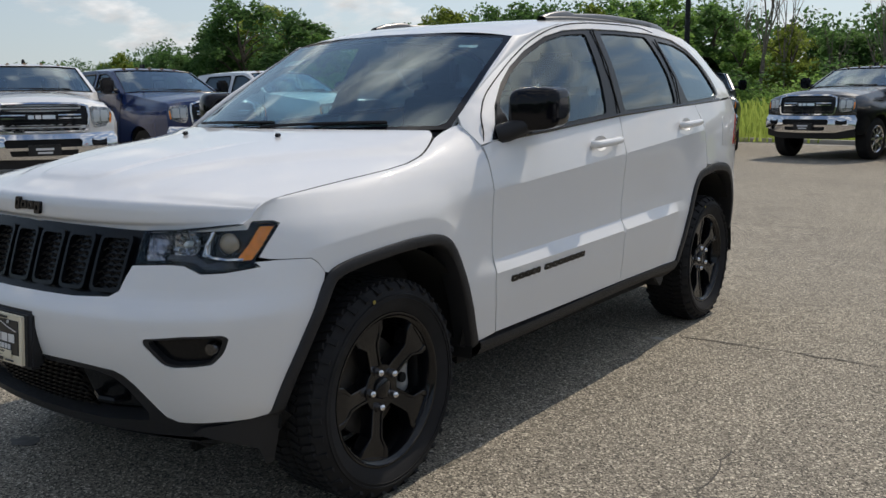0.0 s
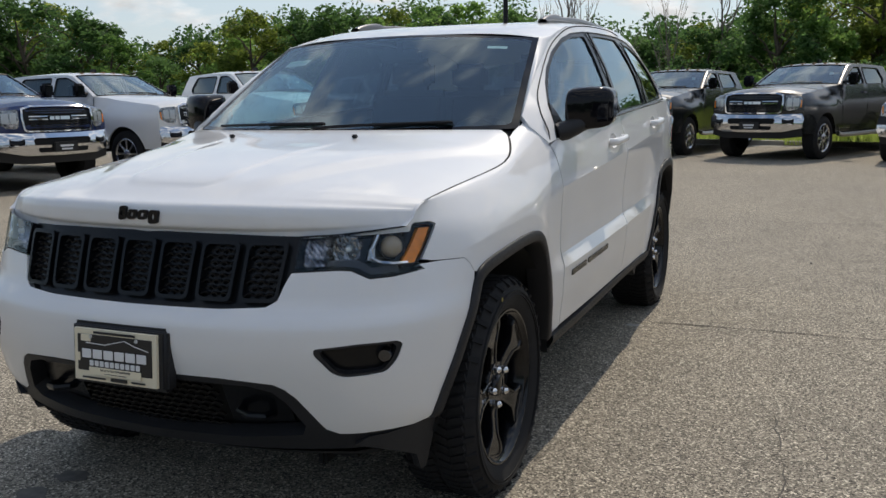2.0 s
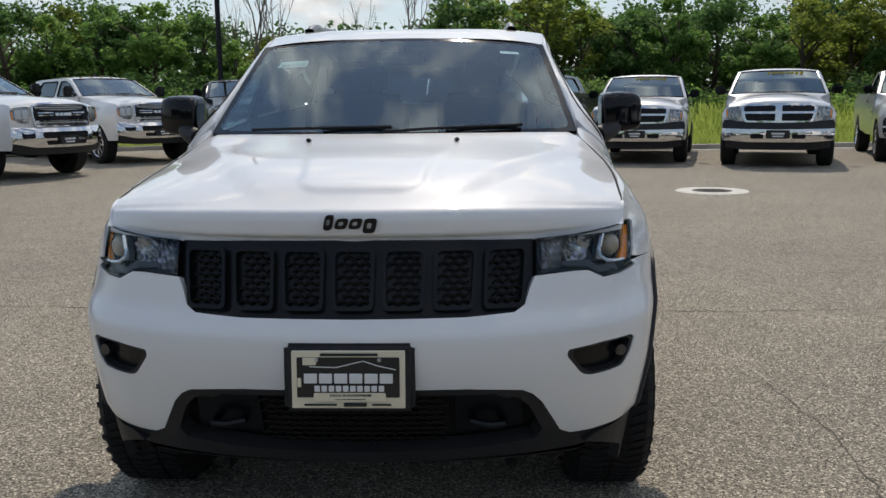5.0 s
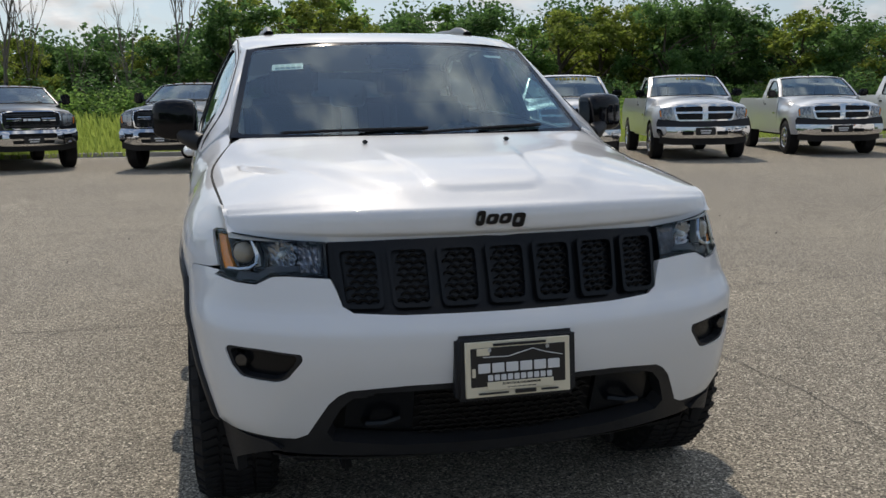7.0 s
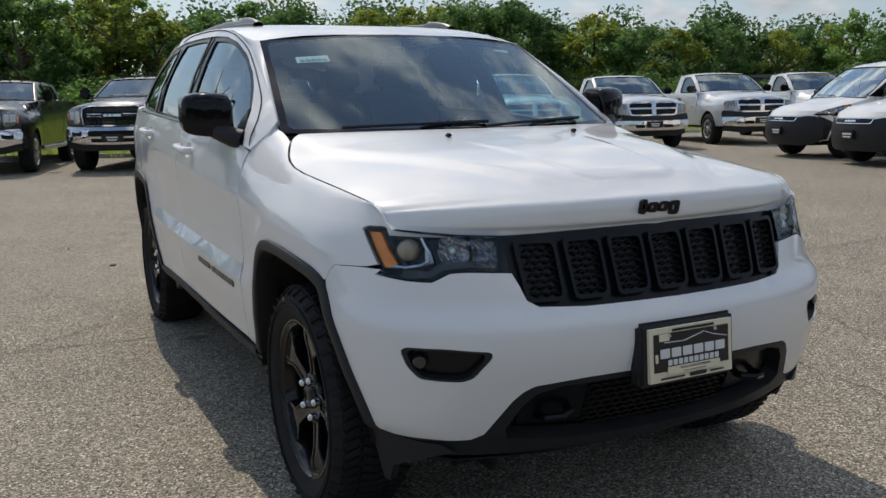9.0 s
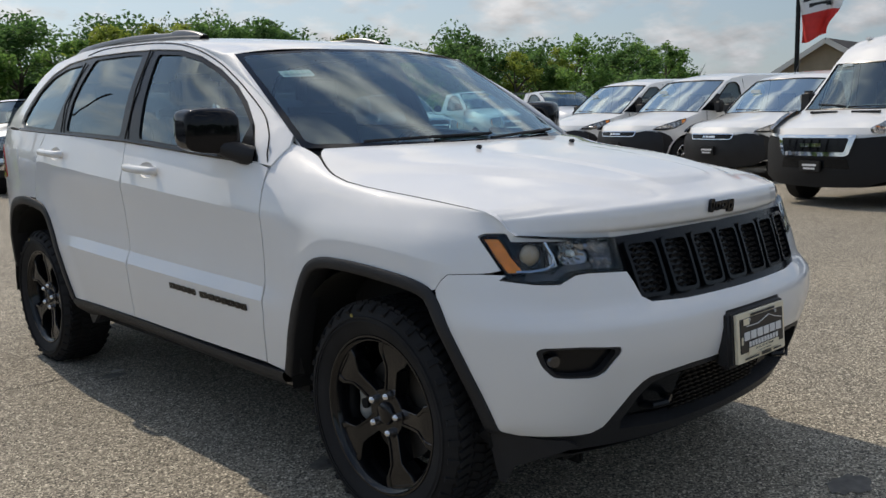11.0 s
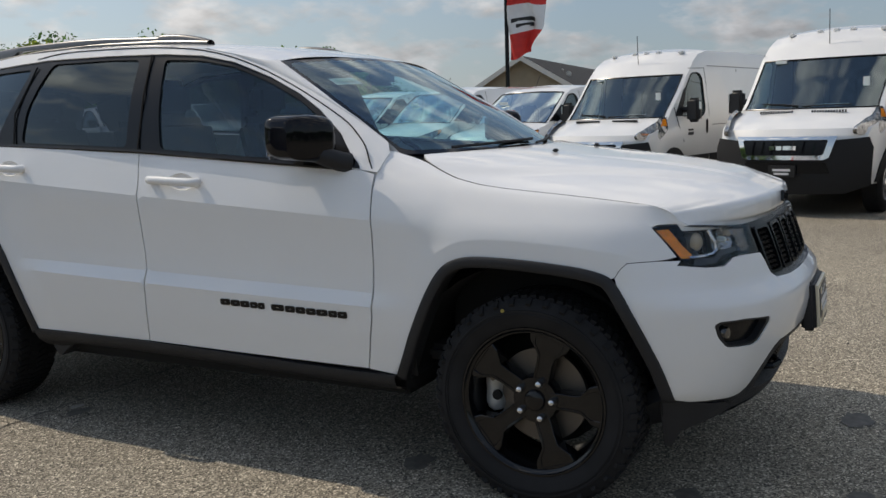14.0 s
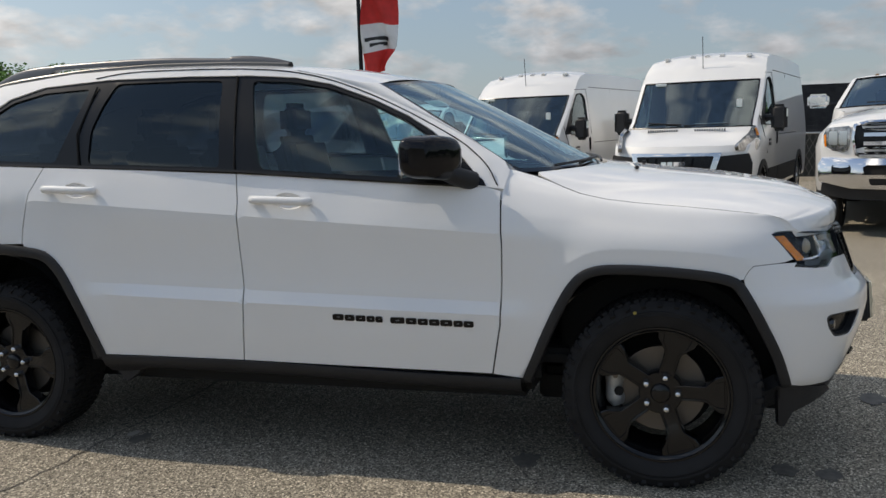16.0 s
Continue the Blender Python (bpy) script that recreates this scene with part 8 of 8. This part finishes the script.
def small_van(label, m, group=""):
    """A compact white cargo van with a black bumper."""
    car = empty("compact_van", m, label, "van", group)
    R, wb = 0.325, 3.10
    xw = lerp_table(((0.25, 0.86), (0.45, 0.905), (1.0, 0.91), (1.2, 0.89), (1.75, 0.76), (1.9, 0.70)))

    def half(y, z):
        w = xw(z) - 0.20 * (1 - ease(-0.90, -0.15, y))
        if z > 0.85 and y < 0.9:
            w -= 0.10 * (1 - ease(0.0, 0.9, y)) * ease(0.85, 1.15, z)
        return w
    st = [("nose", -0.80, 0.32, 0.0, 0.28), ("nose", -0.84, 0.55, 0.0, 0.28), ("nose", -0.81, 0.80, 0.0, 0.28), ("hood", -0.74, 0.90, 0.02, 0.28), ("hood", -0.50, 0.99, 0.04, 0.22), ("hood", -0.1, 1.07, 0.06, 0.15),
          ("windscreen", 0.22, 1.13, 0.03, 0.20), ("windscreen", 0.62, 1.43, 0.02, 0.17), ("roof", 1.02, 1.69, 0.03, 0.14), ("roof", 1.25, 1.77, 0.05, 0.08), ("roof", 1.7, 1.83, 0.06, 0.02), ("roof", 3.6, 1.84, 0.06, 0.0),
          ("van_back", 3.82, 1.76, 0.02, 0.0), ("van_back", 3.86, 0.40, 0.0, 0.0)]
    w1 = [(0.75, 1.12), (1.40, 1.12), (1.48, 1.20), (1.46, 1.58), (1.38, 1.64), (1.18, 1.62), (0.92, 1.42)]
    seam = (((0.55, 1.15), (0.52, 0.9), (0.55, 0.40)), ((1.58, 1.70), (1.60, 1.1), (1.60, 0.4)), ((1.7, 1.10), (3.6, 1.12)))
    body_shell(car, TRUCK_WHITE, st, half, 0.34, (0.0, wb), R, (rounded(w1, 0.05),), seam=seam, glass_mat=PALE_GLASS)
    yz = lerp_table(((0.2, -0.80), (0.40, -0.87), (0.62, -0.88), (0.78, -0.84), (0.9, -0.75), (1.0, -0.46)))
    front_sheet(car, "front_bumper", both([(0.0, 0.76), (0.40, 0.765), (0.60, 0.80), (0.74, 0.79), (0.86, 0.72), (0.885, 0.55), (0.87, 0.36), (0.72, 0.28), (0.5, 0.25), (0.0, 0.25)]), yz, 0.32, 0.86, BLACK_PLASTIC, lift=0.018, label="black plastic bumper", depth=0.05)
    grille = front_sheet(car, "grille", rounded([(0.46, 0.80), (-0.46, 0.80), (-0.42, 0.70), (0.42, 0.70)], 0.03), yz, 0.30, 0.86, CHROME, lift=0.028, label="slim grille with bright rim")
    front_sheet(grille, "grille_insert", rounded([(0.43, 0.785), (-0.43, 0.785), (-0.40, 0.715), (0.40, 0.715)], 0.02), yz, 0.30, 0.86, BLACK_SATIN, lift=0.034, depth=0.01)
    for x0, x1 in ((-0.13, -0.075), (-0.06, -0.005), (0.01, 0.13)):
        front_sheet(grille, "grille_letter_shape", [(x0, 0.735), (x1, 0.735), (x1, 0.765), (x0, 0.765)], yz, 0.30, 0.86, CHROME, lift=0.045, depth=0.01)
    plate_bars(car, -0.92, 0.52, 0.15)
    for sgn in (1, -1):
        o = [(-0.66, 0.815), (-0.46, 0.805), (-0.28, 0.83), (-0.08, 0.90), (0.04, 0.965), (0.05, 1.005), (-0.12, 0.985), (-0.40, 0.925), (-0.58, 0.87)]
        shell = panel("lamp_surround", rounded(o, 0.02), lambda y, z: Vector((half(y, z) + 0.004, y - 0.02, z)), BLACK_GLOSS, car, 0.06, depth=0.04, out=(0, 1.5, 0.8), mirror=sgn < 0)
        mid = sum((Vector(p) for p in o), Vector((0, 0))) / len(o)
        o = [mid + Vector(((y - mid.x) * 0.90, (z - mid.y) * 0.72)) for y, z in o]
        lamp = panel("headlamp", rounded(o, 0.02), lambda y, z: Vector((half(y, z) + 0.008, y - 0.02, z)), LAMP_CLEAR, shell, 0.06, depth=0.02, out=(0, 1.5, 0.8), mirror=sgn < 0, label="swept headlamp")
        panel("turn_lens", [(-0.10, 0.915), (-0.02, 0.945), (0.02, 0.985), (-0.08, 0.975)], lambda y, z: Vector((half(y, z) + 0.013, y - 0.02, z)), AMBER, shell, 0.06, depth=0.01, out=(0, 1.5, 0.8), mirror=sgn < 0)
        bm = brick((-0.09, -0.07, -0.11), (0.09, 0.07, 0.11), 0.04, 3)
        bmesh.ops.translate(bm, verts=bm.verts, vec=(sgn * 1.0, 0.72, 1.20))
        part("door_mirror", bm, BLACK_PLASTIC, car, "black door mirror")
        part("door_handle", brick((min(sgn * 0.90, sgn * 0.925), 1.42, 0.98), (max(sgn * 0.90, sgn * 0.925), 1.55, 1.01), 0.01), BLACK_PLASTIC, car)
        part("badge_bar", brick((min(sgn * 0.908, sgn * 0.915), 0.62, 0.86), (max(sgn * 0.908, sgn * 0.915), 0.80, 0.93), 0.0), BLACK_PLASTIC, car, smooth=False)
        panel("side_moulding", [(0.48, 0.38), (2.62, 0.38), (2.62, 0.50), (0.48, 0.50)], lambda y, z: Vector((half(y, z) + 0.010, y, z)), BLACK_PLASTIC, car, 0.3, depth=0.02, out=(0, 1.5, 0.8), mirror=sgn < 0)
        panel("pillar_trim", [(0.42, 1.14), (0.75, 1.12), (0.92, 1.42), (0.84, 1.44)], lambda y, z: Vector((half(y, z) + 0.005, y, z)), BLACK_SATIN, car, 0.1, depth=0.01, out=(0, 1.5, 0.8), mirror=sgn < 0)
        panel("front_cladding", [(-0.52, 0.36), (-0.42, 0.36), (-0.38, 0.52), (-0.30, 0.62), (-0.36, 0.70), (-0.48, 0.76), (-0.58, 0.79)], lambda y, z: Vector((half(y, z) + 0.010, y - 0.02, z)), BLACK_PLASTIC, car, 0.08, depth=0.02, out=(0, 1.5, 0.8), mirror=sgn < 0)
        for yc in (0.0, wb):
            mm = Matrix.Translation((sgn * 0.78, yc, R)) @ (Matrix.Rotation(math.pi, 4, "Z") if sgn < 0 else Matrix())
            road_wheel(car, mm, R, 0.20, ALLOY, 10, 0.215)
    part("cab_interior", brick((-0.70, 0.55, 0.4), (0.70, 1.9, 1.08), 0.05), PALE_TRIM, car)
    part("bulkhead", brick((-0.72, 1.80, 0.4), (0.72, 1.85, 1.70), 0.02), TRUCK_WHITE, car)
    for x in (-0.36, 0.36):
        part("seat_back", brick((x - 0.22, 1.50, 0.9), (x + 0.22, 1.64, 1.45), 0.06), CABIN_DARK, car)
    part("wiper", tube([(0.55, 0.38, 1.17), (0.0, 0.26, 1.165), (-0.5, 0.34, 1.18)], 0.010, 5), BLACK_PLASTIC, car)
    part("roof_antenna", tube([(0.0, 1.25, 1.77), (0.02, 1.40, 2.02)], 0.006, 5), BLACK_PLASTIC, car)
    part("sticker", brick((-0.45, 0.66, 1.46), (-0.25, 0.68, 1.52), 0.003), STICKER, car)
    part("chassis", brick((-0.5, -0.5, 0.24), (0.5, 3.7, 0.42), 0.02), DARK_VOID, car)
    return car


def facing(x, y, fx, fy, size=1.0):
    """Stands a vehicle with its front axle at x, y, its nose along (fx, fy)."""
    return Matrix.Translation((x, y, 0)) @ Matrix.Rotation(math.atan2(fx, -fy), 4, "Z") @ Matrix.Scale(size, 4)


ROW = "parked trucks round the lot"
heavy_pickup(TRUCK_WHITE, "white crew-cab pickup with a chrome nose, parked", facing(-9.75, 4.95, 0.90, -0.44, 1.03), ROW)
heavy_pickup(TRUCK_BLUE, "dark blue crew-cab pickup with a chrome nose", facing(-10.1, 8.1, 0.98, -0.18, 1.03), ROW)
white = heavy_pickup(TRUCK_WHITE, "white crew-cab pickup with chrome bumper and black windows", facing(-9.65, 11.05, 0.99, -0.12, 1.03), ROW)
copy_thing(white, facing(-8.0, 13.5, 0.91, -0.41, 1.03))
copy_thing(white, facing(-7.4, 17.7, 0.75, -0.66, 1.03))
heavy_pickup(TRUCK_GREY, "graphite crew-cab pickup with chrome grille by the grass", facing(-5.2, 19.2, 0.35, -0.94, 1.03), ROW)
black = heavy_pickup(TRUCK_BLACK, "black crew-cab pickup with chrome grille by the grass", facing(-1.82, 18.0, -0.25, -0.97, 1.03), ROW)
copy_thing(black, facing(0.95, 17.3, -0.40, -0.92, 1.02))
silver = light_pickup(TRUCK_SILVER, "silver regular-cab pickup with crosshair grille by the grass", facing(3.95, 16.4, -0.26, -0.96, 1.03), ROW, banner=True)
for x, y, fx, fy in ((6.48, 15.2, -0.30, -0.95), (9.85, 15.8, -0.30, -0.95), (16.8, 15.6, -0.32, -0.95), (20.1, 15.3, -0.34, -0.94)):
    copy_thing(silver, facing(x, y, fx, fy, 1.04))
light_pickup(TRUCK_SILVER, "silver regular-cab pickup with a clean windscreen", facing(13.45, 15.9, -0.32, -0.95, 1.04), ROW)
VANS = "parked white vans"
van = cargo_van("white high-roof cargo van with grey bumper", facing(8.75, -0.05, -0.976, 0.216, 0.95), VANS)
copy_thing(van, facing(9.42, 2.66, -0.976, 0.216, 0.95))
small = small_van("white compact cargo van with black bumper", facing(12.45, 5.85, -0.976, 0.216, 1.04), VANS)
copy_thing(small, facing(13.12, 8.27, -0.976, 0.216, 1.04))
copy_thing(small, facing(13.95, 10.68, -0.976, 0.216, 1.04))
heavy_pickup(TRUCK_WHITE, "white older pickup with chrome mirrors beside the vans", facing(7.5, -2.6, -0.976, 0.216, 1.03), ROW, old=True)
